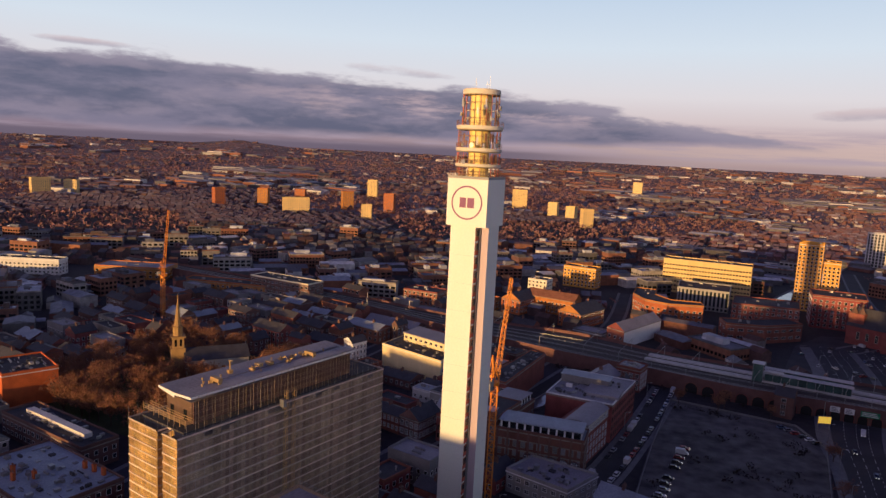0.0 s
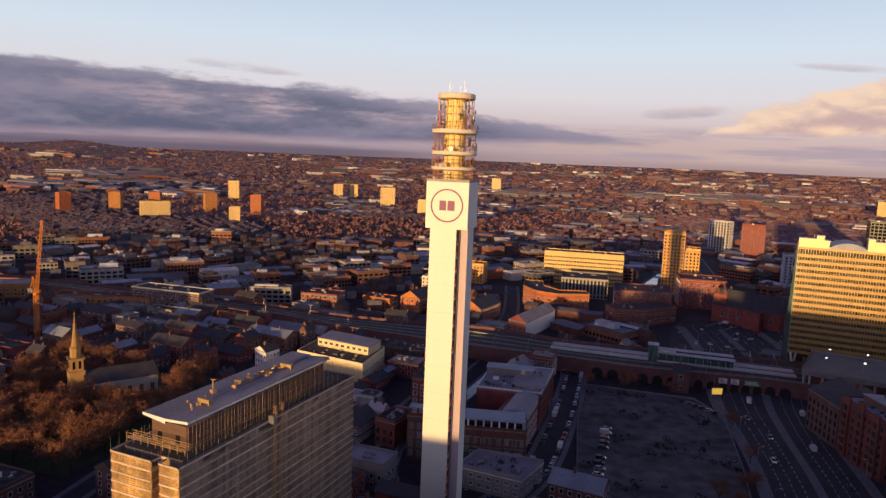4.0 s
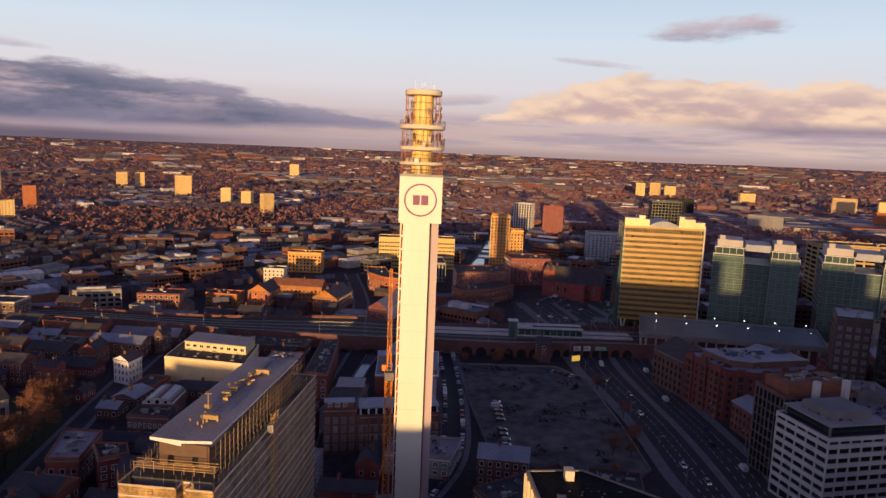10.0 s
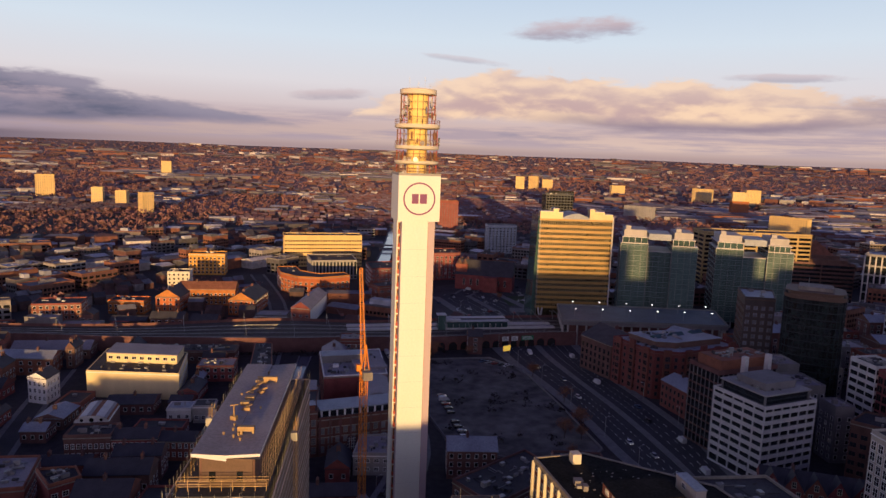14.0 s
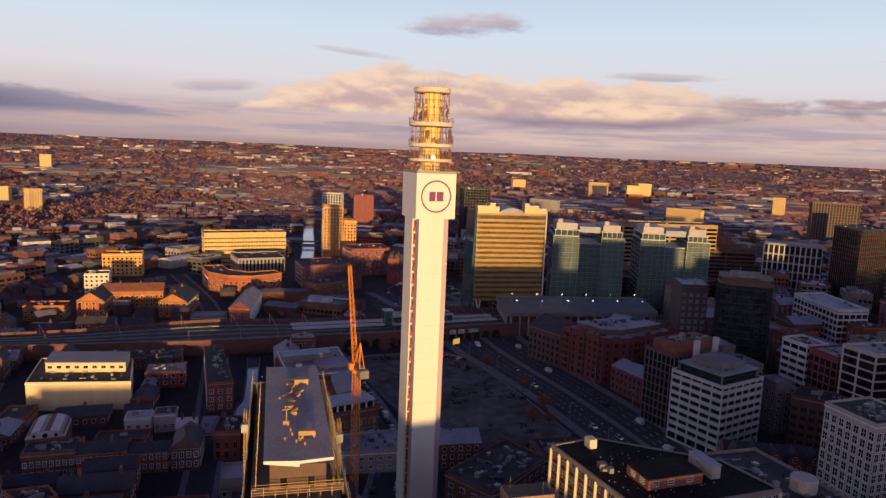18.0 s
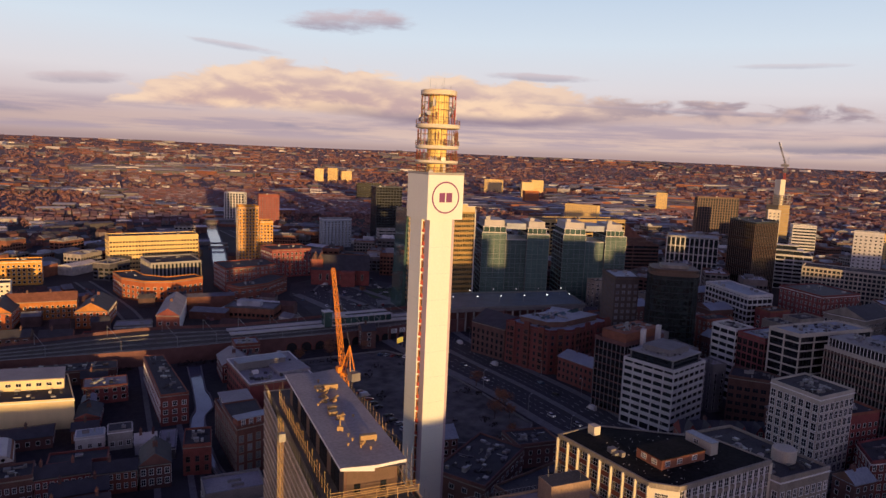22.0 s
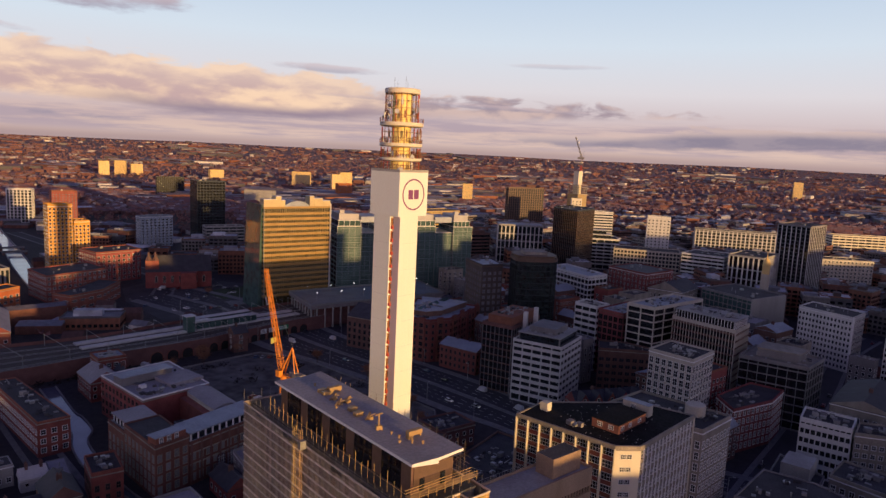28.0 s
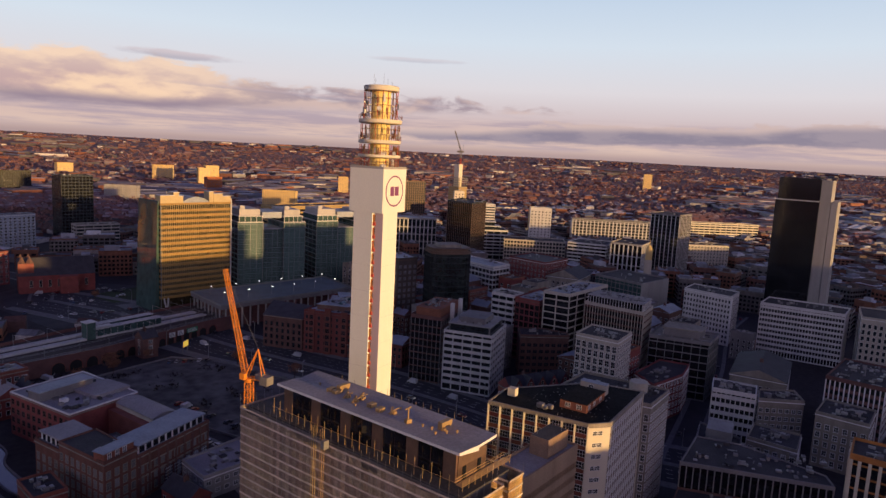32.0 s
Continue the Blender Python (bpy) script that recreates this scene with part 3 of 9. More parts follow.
def window_geo(w, h, bars=1, cross=1, fw=0.12, sill=True):
    """A window that sits on a wall: frame, bars and pane folded out of one skin; outwards is -y."""
    def cuts(a, b, n):
        c = [a - fw, a]
        for i in range(n):
            m = a + (b - a) * (i + 1) / (n + 1)
            c += [m - 0.04, m + 0.04]
        return c + [b, b + fw]
    xs, zs = cuts(-w / 2, w / 2, bars), cuts(0.0, h, cross)
    nx, nz = len(xs) - 1, len(zs) - 1
    g, seen = Geo(), {}
    def vid(x, y, z):
        k = (round(x, 4), y, round(z, 4))
        if k not in seen:
            seen[k] = len(g.v)
            g.v.append((x, y, z))
        return seen[k]
    def deep(i, k):
        if i < 0 or k < 0 or i >= nx or k >= nz:
            return 0.0
        if sill and k == 0:
            return -0.2
        return -0.03 if i % 2 and k % 2 else -0.1
    for i in range(-1, nx + 1):
        for k in range(-1, nz + 1):
            y = deep(i, k)
            real = 0 <= i < nx and 0 <= k < nz
            if real:
                g.f.append((vid(xs[i], y, zs[k]), vid(xs[i + 1], y, zs[k]), vid(xs[i + 1], y, zs[k + 1]), vid(xs[i], y, zs[k + 1])))
                g.m.append(0 if y == -0.03 else 1)
            if i < nx and 0 <= k < nz and deep(i + 1, k) != y:
                x, y2 = xs[i + 1], deep(i + 1, k)
                g.f.append((vid(x, y, zs[k]), vid(x, y2, zs[k]), vid(x, y2, zs[k + 1]), vid(x, y, zs[k + 1])))
                g.m.append(1)
            if k < nz and 0 <= i < nx and deep(i, k + 1) != y:
                z, y2 = zs[k + 1], deep(i, k + 1)
                g.f.append((vid(xs[i], y, z), vid(xs[i + 1], y, z), vid(xs[i + 1], y2, z), vid(xs[i], y2, z)))
                g.m.append(1)
    return g


def window_mesh(w, h, mats, bars=1, cross=1, fw=0.12, sill=True):
    return window_geo(w, h, bars, cross, fw, sill).mesh("window", mats)


def stamp(g, src, x, y, z, ang):
    """Adds src, turned and moved, to g."""
    n, c, s = len(g.v), math.cos(ang), math.sin(ang)
    g.v.extend((x + a * c - b * s, y + a * s + b * c, z + d) for a, b, d in src.v)
    g.f.extend(tuple(n + k for k in f) for f in src.f)
    g.m.extend(src.m)


def edges(poly):
    for i, a in enumerate(poly):
        b = poly[(i + 1) % len(poly)]
        yield i, Vector(a), Vector(b)


CHIMNEY = Geo().box(-0.45, -0.8, -0.8, 0.45, 0.8, 1.7).box(-0.52, -0.87, 1.7, 0.52, 0.87, 1.9).turned([(0.2, 1.9), (0.16, 2.5)], 8, at=(0, -0.4)).turned([(0.2, 1.9), (0.16, 2.5)], 8, at=(0, 0.4)).mesh("chimney", BRICK_D)


def rooftop(rng, poly, z, parent, n, mats=(STEEL, CONC, CONC_D)):
    """Plant boxes, ducts and vents on a flat roof."""
    inner = inset(poly, 2.0)
    a, b, c = Vector(inner[0]), Vector(inner[1]), Vector(inner[-1])
    place = parent.matrix_basis.translation
    if math.hypot(place.x + 100, place.y - 60) < 360 and n > 2 and (b - a).length > 5:
        n = (n + 2) // 2
        g = Geo()
        ang = math.atan2((b - a).y, (b - a).x)
        cu, su = math.cos(ang), math.sin(ang)
        for k in range(int(min(60, 10 + (b - a).length * (c - a).length / 14))):
            p = a + (b - a) * rng.uniform(0.03, 0.97) + (c - a) * rng.uniform(0.03, 0.97)
            if rng.random() < 0.35:
                L = rng.uniform(1.0, 4.5)
                q = p + ((b - a).normalized() if rng.random() < 0.5 else (c - a).normalized()) * L
                g.beam((p.x, p.y, z + 0.2), (q.x, q.y, z + 0.2), rng.uniform(0.12, 0.35), rng.randrange(3))
            else:
                w, d, h = rng.uniform(0.25, 1.1), rng.uniform(0.25, 1.0), rng.uniform(0.2, 1.1)
                o = [(p.x + u * cu - v * su, p.y + u * su + v * cu) for u, v in ((-w, -d), (w, -d), (w, d), (-w, d))]
                g.prism(o, z, z + h, rng.randrange(3), bottom=False)
        tagged(part("roof_clutter", g, [STEEL, CONC_D, FELT], parent), kind="stuff")
    for k in range(n):
        u, v = rng.uniform(0.12, 0.88), rng.uniform(0.12, 0.88)
        p = a + (b - a) * u + (c - a) * v
        ang = math.atan2((b - a).y, (b - a).x)
        g = Geo()
        kind = rng.random()
        w, d, h = rng.uniform(0.8, 2.6), rng.uniform(0.8, 2.0), rng.uniform(0.6, 1.8)
        if kind < 0.6:
            g.box(-w / 2, -d / 2, 0.12, w / 2, d / 2, h)
            g.box(-w / 2 + 0.1, -d / 2 + 0.1, 0, w / 2 - 0.1, d / 2 - 0.1, 0.12)
            g.box(-w / 2 - 0.05, -d / 2 - 0.05, h, w / 2 + 0.05, d / 2 + 0.05, h + 0.07)
            nm = "plant_unit"
        elif kind < 0.85:
            g.turned([(0.22, 0), (0.22, h), (0.36, h), (0.36, h + 0.25), (0.1, h + 0.45)], 10)
            nm = "vent"
        else:
            g.box(-w, -0.3, 0.25, w, 0.3, 0.8)
            g.box(w - 0.6, -0.3, 0, w, 0.3, 0.25)
            g.box(-w, -0.3, 0, -w + 0.6, 0.3, 0.25)
            nm = "duct"
        part(nm, g, rng.choice(mats), parent, at=(p.x, p.y, z), rz=ang)


def punched(name, label, poly, h, wall, bay=3.2, storey=3.4, win=(1.5, 1.8), floors=None, roof=FELT, base=1.0, trim=TRIM, pane=GLASS, bars=1, cross=1,
            parapet=0.9, plant=4, sides=None, category="building", group="", cornice=True, seed=1, z0=0.0, pitched=None, cap=None, single=False):
    """A block with a solid wall and windows set on it; single: each window an object, else one body of small far windows."""
    poly = ccw(poly)
    TAKEN.append(poly)
    cx, cy = centre(poly)
    loc = [(x - cx, y - cy) for x, y in poly]
    rng = random.Random(seed * 77 + len(name))
    top = thing(name, label, category, (cx, cy, z0), group)
    g = Geo().prism(loc, 0, h, 0)
    part("wall", g, wall, top)
    if pitched:
        gable_roof(loc, h, pitched, roof, top, wall=wall)
        ends = loc[:4] if (Vector(loc[1]) - Vector(loc[0])).length >= (Vector(loc[2]) - Vector(loc[1])).length else loc[1:4] + loc[:1]
        e0, e1 = (Vector(ends[0]) + Vector(ends[3])) / 2, (Vector(ends[1]) + Vector(ends[2])) / 2
        for f in ((0.1, 0.62) if h < 14 and rng.random() < 0.4 else (0.3,)):
            p = e0.lerp(e1, f + rng.uniform(0, 0.25))
            part("chimney", CHIMNEY, None, top, at=(p.x, p.y, h + pitched - 0.5), rz=math.atan2((e1 - e0).y, (e1 - e0).x))
    else:
        if parapet:
            part("parapet", Geo().ring(inset(loc, -0.06), inset(loc, 0.35), h - 0.1, h + parapet), cap or wall, top)
        part("roof", Geo().prism(inset(loc, 0.3), h - 0.2, h + 0.12), roof, top)
        rooftop(rng, loc, h + 0.12, top, plant)
    if cornice:
        part("cornice", Geo().ring(inset(loc, -0.25), inset(loc, 0.1), h - 0.7, h - 0.35), NAVE if wall in (BRICK, BRICK_D, BRICK_O) else trim, top)
    me = window_mesh(*win, [pane, trim], bars, cross, 0.17) if single else None
    src, many = window_geo(*win, 0 if win[0] < 1.7 else 1, 0, sill=False), Geo()
    floors = floors or max(1, int((h - base) / storey))
    for i, a, b in edges(loc):
        if sides is not None and i not in sides:
            continue
        d = b - a
        L = d.length
        n = int((L - 0.6) / bay)
        if n < 1:
            continue
        ang = math.atan2(d.y, d.x)
        out = Vector((d.y, -d.x)).normalized() * 0.004
        mid = (a + b) / 2 + Vector((cx, cy))
        shown = max(out.dot(Vector((0, 0)) - mid), out.dot(Vector((-208, 105)) - mid)) > 0
        for k in range(n):
            p = a + d * ((k + 0.5) / n) + out
            for fl in range(floors):
                z = base + storey * fl + (storey - win[1]) * 0.45
                if z + win[1] > h - 0.3:
                    continue
                if single and shown:
                    part("window", me, None, top, at=(p.x, p.y, z), rz=ang)
                else:
                    stamp(many, src, p.x, p.y, z, ang)
    if many.v:
        tagged(part("distant_glazing", many, [pane, trim], top), kind="stuff")
    return top


def gable_roof(loc, h, rise, mat, top, name="roof", wall=None):
    """A pitched roof along the longer side of a four-cornered outline, with overhanging eaves."""
    o = inset(loc, -0.35)
    a, b, c, d = (Vector(p) for p in o[:4])
    if (b - a).length < (c - b).length:
        a, b, c, d = b, c, d, a
    r1, r2 = (a + d) / 2, (b + c) / 2
    g = Geo()
    P = lambda p, z: (p.x, p.y, z)
    t = 0.25
    g.quad([P(a, h), P(b, h), P(r2, h + rise), P(r1, h + rise)])
    g.quad([P(c, h), P(d, h), P(r1, h + rise), P(r2, h + rise)])
    g.quad([P(d, h), P(a, h), P(r1, h + rise)], 1)
    g.quad([P(b, h), P(c, h), P(r2, h + rise)], 1)
    g.quad([P(d, h - t), P(c, h - t), P(b, h - t), P(a, h - t)])
    for p, q in ((a, b), (b, c), (c, d), (d, a)):
        g.quad([P(p, h - t), P(q, h - t), P(q, h), P(p, h)])
    return part(name, g, [mat, wall or mat], top)


def banded(name, label, poly, h, band, storey=3.5, base=4.5, band_h=1.3, pier=2.0, pier_w=0.35, pier_mat=None, pane=GLASS, roof=FELT, depth=0.35, plant=5, parapet=1.0,
           category="office building", sides=None, seed=2, base_mat=None, lines=0, z0=0.0, cap=None, pier_d=0.0):
    """An office block: a glass core behind a band of wall at each floor and piers between them."""
    poly = ccw(poly)
    TAKEN.append(poly)
    cx, cy = centre(poly)
    loc = [(x - cx, y - cy) for x, y in poly]
    rng = random.Random(seed * 31 + len(name))
    top = thing(name, label, category, (cx, cy, z0))
    part("glazing", Geo().prism(inset(loc, depth), 0, h - 0.3, 0), pane, top)
    part("base_wall", Geo().ring(loc, inset(loc, depth + 0.1), 0, 0.8), base_mat or band, top)
    z, k = base, 0
    while z < h - storey * 0.55:
        part("spandrel", Geo().ring(loc, inset(loc, depth + 0.1), z, z + band_h), band, top)
        for j in range(lines):
            zz = z + band_h + (storey - band_h) * (j + 1) / (lines + 1)
            part("transom", Geo().ring(inset(loc, depth - 0.12), inset(loc, depth + 0.05), zz, zz + 0.1), MULL, top)
        z += storey
        k += 1
    part("parapet", Geo().ring(inset(loc, -0.05), inset(loc, depth + 0.15), h - 0.8, h + parapet), cap or band, top)
    part("roof", Geo().prism(inset(loc, depth), h - 0.25, h + 0.1), roof, top)
    rooftop(rng, loc, h + 0.1, top, plant)
    zt = h - 0.8
    g = Geo().box(-pier_w / 2, -0.02 - pier_d, 0, pier_w / 2, depth + 0.05, zt)
    far_off = math.hypot(cx + 100, cy - 60) > 300
    me, many = (None if far_off else g.mesh("pier", pier_mat or band)), Geo()
    for i, a, b in edges(loc):
        if sides is not None and i not in sides:
            continue
        d = b - a
        n = max(1, round(d.length / pier))
        ang = math.atan2(d.y, d.x)
        for j in range(n):
            p = a + d * ((j + (0.5 if n == 1 else 0)) / n)
            if j == 0:
                p = a + d.normalized() * pier_w * 0.5
            if far_off:
                stamp(many, g, p.x, p.y, 0, ang)
            else:
                part("pier", me, None, top, at=(p.x, p.y, 0), rz=ang)
    if many.v:
        tagged(part("distant_ribs", many, pier_mat or band, top), kind="stuff")
    return top


# ---- ground ----
def ground_z(x, y):
    """The land lies flat round the middle of the town and rises to low hills far off."""
    r = math.hypot(x, y - 150)
    if r < 1400:
        return 0.0
    h = ((r - 1400) / 3500) ** 1.6 * 112
    az = math.degrees(math.atan2(x + 205, y + 20))
    h += 30 * math.exp(-((az + 26.8) / 2.0) ** 2) * max(0.0, min(1.0, (r - 3300) / 1000))
    return h + noise.noise((x / 900, y / 900, 0.3)) * min(1.0, (r - 1400) / 1500) * 9


def make_ground():
    g = Geo()
    radii = [0, 60, 150, 300, 500, 800, 1100, 1400, 1650, 1900, 2200, 2500, 2800, 3100, 3400, 3700, 4000, 4300, 4600, 4850]
    n = 96
    for r in radii:
        for i in range(n):
            a = 2 * math.pi * i / n
            x, y = r * math.sin(a), 150 + r * math.cos(a)
            g.v.append((x, y, ground_z(x, y)))
    for k in range(len(radii) - 1):
        for i in range(n):
            j = (i + 1) % n
            g.f.append((k * n + j, k * n + i, (k + 1) * n + i, (k + 1) * n + j))
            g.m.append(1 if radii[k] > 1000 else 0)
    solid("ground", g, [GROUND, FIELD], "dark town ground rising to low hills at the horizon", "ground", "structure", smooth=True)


make_ground()


def strip(left, right, z, mi=0, g=None):
    """A sheet between two lines of points, with small steps so that it bends smoothly."""
    g = g or Geo()
    for k in range(len(left) - 1):
        g.quad([(*left[k], z), (*right[k], z), (*right[k + 1], z), (*left[k + 1], z)], mi)
    return g


def lerp(a, b, t):
    return (a[0] + (b[0] - a[0]) * t, a[1] + (b[1] - a[1]) * t)


def smooth_line(pts, steps=5):
    """Points along a smooth curve through pts."""
    out = []
    for i in range(len(pts) - 1):
        p0, p1, p2, p3 = (Vector(pts[max(0, min(len(pts) - 1, i + k))]) for k in (-1, 0, 1, 2))
        for s in range(steps):
            t = s / steps
            q = 0.5 * (2 * p1 + (p2 - p0) * t + (2 * p0 - 5 * p1 + 4 * p2 - p3) * t * t + (3 * p1 - p0 - 3 * p2 + p3) * t ** 3)
            out.append((q.x, q.y))
    out.append(tuple(pts[-1]))
    return out


# the ring road, which bends past the offices and runs under the railway
RING_L = smooth_line([(46, 60), (52, 105), (64, 140), (78, 178), (84, 205), (97, 249), (106, 291), (112, 328), (124, 372), (140, 430), (150, 500)])
RING_R = smooth_line([(80, 60), (84, 105), (92, 138), (106, 172), (121, 205), (132, 242), (143, 286), (158, 330), (176, 372), (192, 430), (200, 500)])
TAKEN.append(RING_L + RING_R[::-1])
road = solid("road_ring", strip(RING_L, RING_R, 0.05), ASPHALT, "wide asphalt dual carriageway with lane marks", "road", "structure")
for f0, f1 in ((0.455, 0.545),):
    a = [lerp(l, r, f0) for l, r in zip(RING_L, RING_R)]
    b = [lerp(l, r, f1) for l, r in zip(RING_L, RING_R)]
    g = strip(a, b, 0.28)
    for q in (a, b):
        for k in range(len(q) - 1):
            g.quad([(*q[k], 0.0), (*q[k + 1], 0.0), (*q[k + 1], 0.28), (*q[k], 0.28)])
    solid("kerb_median", g, PAVE, "concrete kerbed central reservation of the ring road", "kerb", "structure")
for side, (f0, f1) in enumerate(((-0.14, 0.0), (1.0, 1.12))):
    a = [lerp(l, r, f0) for l, r in zip(RING_L, RING_R)]
    b = [lerp(l, r, f1) for l, r in zip(RING_L, RING_R)]
    g = strip(a, b, 0.17)
    for q in (a, b):
        for k in range(len(q) - 1):
            g.quad([(*q[k], 0.0), (*q[k + 1], 0.0), (*q[k + 1], 0.17), (*q[k], 0.17)])
    solid("pavement_ring", g, PAVE, "grey paved footway beside the ring road", "pavement", "structure")
marks = Geo()
for fr in (0.12, 0.23, 0.34, 0.66, 0.77, 0.88):
    line = [lerp(l, r, fr) for l, r in zip(RING_L, RING_R)]
    for k in range(len(line) - 1):
        a, b = Vector(line[k]), Vector(line[k + 1])
        d = (b - a)
        m = max(1, int(d.length / 4))
        for j in range(m):
            p, q = a + d * (j / m), a + d * ((j + 0.45) / m)
            s = Vector((-d.y, d.x)).normalized() * 0.11
            marks.quad([(*(p - s), 0.056), (*(q - s), 0.056), (*(q + s), 0.056), (*(p + s), 0.056)])
solid("lane_marks", marks, LINE, "white dashed lane marks on the ring road", "road marking", "structure")

# side streets
def street(name, pts, w, label):
    c = smooth_line(pts, 4)
    left, right = [], []
    for k, p in enumerate(c):
        a, b = Vector(c[max(0, k - 1)]), Vector(c[min(len(c) - 1, k + 1)])
        s = Vector((-(b - a).y, (b - a).x)).normalized() * w / 2
        left.append((p[0] + s.x, p[1] + s.y))
        right.append((p[0] - s.x, p[1] - s.y))
    TAKEN.append(left + right[::-1])
    solid("road_" + name, strip(left, right, 0.04), ASPHALT, label, "road", "structure")
    for q, o in ((left, 1), (right, -1)):
        edge = []
        for k, p in enumerate(c):
            s = (Vector(q[k]) - Vector(p)).normalized() * 2.2
            edge.append((q[k][0] + s.x, q[k][1] + s.y))
        g = strip(q, edge, 0.16)
        for k in range(len(q) - 1):
            g.quad([(*q[k], 0.0), (*q[k + 1], 0.0), (*q[k + 1], 0.16), (*q[k], 0.16)])
        solid("pavement_" + name, g, PAVE, "paved footway beside a street", "pavement", "structure")
    return c


LIVERY = street("livery", [(-22, 205), (4, 240), (22, 290), (36, 340), (44, 372)], 10.5, "asphalt side street with parked cars")
NEWHALL = street("newhall", [(20, 84), (60, 80), (139, 64), (213, 50), (300, 36), (373, 13)], 9, "narrow asphalt street between office blocks")
street("north", [(-72, 240), (-56, 280), (-36, 335), (-18, 385), (0, 440), (20, 520), (32, 640)], 9, "asphalt street running under the railway")
street("great", [(172, 500), (222, 560), (250, 700), (300, 900)], 12, "asphalt road to the north")
street("square", [(-160, 180), (-150, 240), (-135, 330), (-120, 400)], 7, "asphalt street beside a churchyard")

# waste ground used for parking
LOT = [(44, 355), (100, 338), (106, 312), (92, 258), (78, 212), (56, 200), (20, 236), (30, 290)]
TAKEN.append(LOT)
solid("waste_ground", Geo().prism(LOT, 0.0, 0.09), DIRT, "rough muddy waste ground used as a car park", "ground", "structure")
solid("retaining_wall", Geo().ring(inset(ccw(LOT), 0.5), inset(ccw(LOT), 0.85), 0.0, 1.0), CONC_D, "low dark wall round the waste ground", "wall", "structure")

# wide junction beyond the bridge
JUNC = [(118, 436), (150, 404), (205, 402), (236, 430), (246, 470), (236, 520), (206, 548), (168, 540), (140, 500)]
TAKEN.append(JUNC)
solid("road_junction", Geo().prism(ccw(JUNC), 0.0, 0.03), ASPHALT, "broad asphalt junction with lane marks", "road", "structure")
jm = Geo()
for k in range(46):
    x, y, a = 145 + (k % 9) * 11, 415 + (k // 9) * 22, 0.5 + 0.35 * (k % 3)
    s, d = Vector((-math.sin(a), math.cos(a))) * 0.14, Vector((math.cos(a), math.sin(a))) * 3.2
    p = Vector((x, y))
    jm.quad([(*(p - s), 0.075), (*(p - s + d), 0.075), (*(p + s + d), 0.075), (*(p + s), 0.075)])
solid("junction_marks", jm, LINE, "white lane marks on the junction", "road marking", "structure")
solid("traffic_island", Geo().prism([(176, 432), (190, 428), (196, 440), (184, 446)], 0.0, 0.2), PAVE, "paved traffic island in the junction", "pavement", "structure")

# churchyard
YARD = [(-250, 245), (-165, 225), (-145, 300), (-150, 340), (-235, 350)]
TAKEN.append(YARD)
solid("churchyard_grass", Geo().prism(YARD, 0.0, 0.07), GRASS, "dark grass of a churchyard", "grass", "structure")
# cathedral green
GREEN = [(188, 452), (232, 440), (240, 475), (200, 486)]
TAKEN.append(GREEN)
solid("green", Geo().prism(GREEN, 0.0, 0.08), GRASS, "small lawn beside a busy junction", "grass", "structure")
# canal
cl = smooth_line([(-51, 246), (-47.8, 264), (-42.6, 286), (-40.4, 296), (-32.5, 313), (-26, 322), (-19, 338), (-15.5, 346), (-2, 380)])
cr = smooth_line([(-47, 246), (-45.4, 262), (-38.6, 284), (-34.6, 294), (-27, 311), (-18.6, 320), (-12.5, 335), (-10.5, 343), (4, 377)])
TAKEN.append(cl + cr[::-1])
solid("canal_water", strip(cl, cr, 0.06), CANAL, "still dark canal reflecting the sky", "canal", "structure")
for q in (cl, cr):
    g = Geo()
    for k in range(len(q) - 1):
        g.beam((*q[k], 0.15), (*q[k + 1], 0.15), 0.7)
    solid("canal_edge", g, CONC_D, "stone edge of the canal", "kerb", "structure")

# the wider canal that runs away northwards
NC = smooth_line([(126, 574), (171, 671), (207, 743), (279, 895), (325, 990), (368, 1092)])
nl = [(x - 6.5, y + 3) for x, y in NC]
nr = [(x + 6.5, y - 3) for x, y in NC]
TAKEN.append(nl + nr[::-1])
solid("canal_water_north", strip(nl, nr, 0.05), WATER, "long straight canal tinted pale with the reflected evening sky", "canal", "structure")
for q in (nl, nr):
    g = Geo()
    for k in range(len(q) - 1):
        g.beam((*q[k], 0.1), (*q[k + 1], 0.1), 1.2)
    solid("canal_edge_north", g, CONC_D, "towpath edge of the canal", "kerb", "structure")
for x, y in ((209, 746), (222, 772), (311, 960)):
    fb = thing("canal_bridge", "low dark footbridge over the canal", "bridge", (x, y, 0), "canal bridges")
    part("deck", Geo().box(-11, -1.6, 2.2, 11, 1.6, 2.8), CONC_D, fb, rz=math.radians(-25))
    for s in (-1.6, 1.4):
        part("parapet", Geo().box(-11, s, 2.8, 11, s + 0.2, 3.9), CONC_D, fb, rz=math.radians(-25))
    for s in (-10.5, 8.5):
        part("abutment", Geo().box(s, -1.6, 0, s + 2, 1.6, 2.2), BRICK_D, fb, rz=math.radians(-25))

# ---- railway viaduct ----
VF = smooth_line([(-420, 540), (-182, 466), (-94, 426), (-14, 393), (35, 378), (76, 363), (112, 356), (141, 350), (172, 340)])
VB = smooth_line([(-430, 562), (-192, 492), (-94, 456), (-5, 440), (47, 416), (92, 405), (130, 398), (157, 392), (190, 382)])
VZ = 7.0
TAKEN.append(VF + VB[::-1])
via = thing("railway_viaduct", "dark brick railway viaduct with arches and ballasted tracks", "viaduct", kind="structure")
g = strip(VF, VB, VZ)
g2 = Geo()
for q in (VF, VB[::-1]):
    for k in range(len(q) - 1):
        g2.quad([(*q[k], 0), (*q[k + 1], 0), (*q[k + 1], VZ + 1.8), (*q[k], VZ + 1.8)])
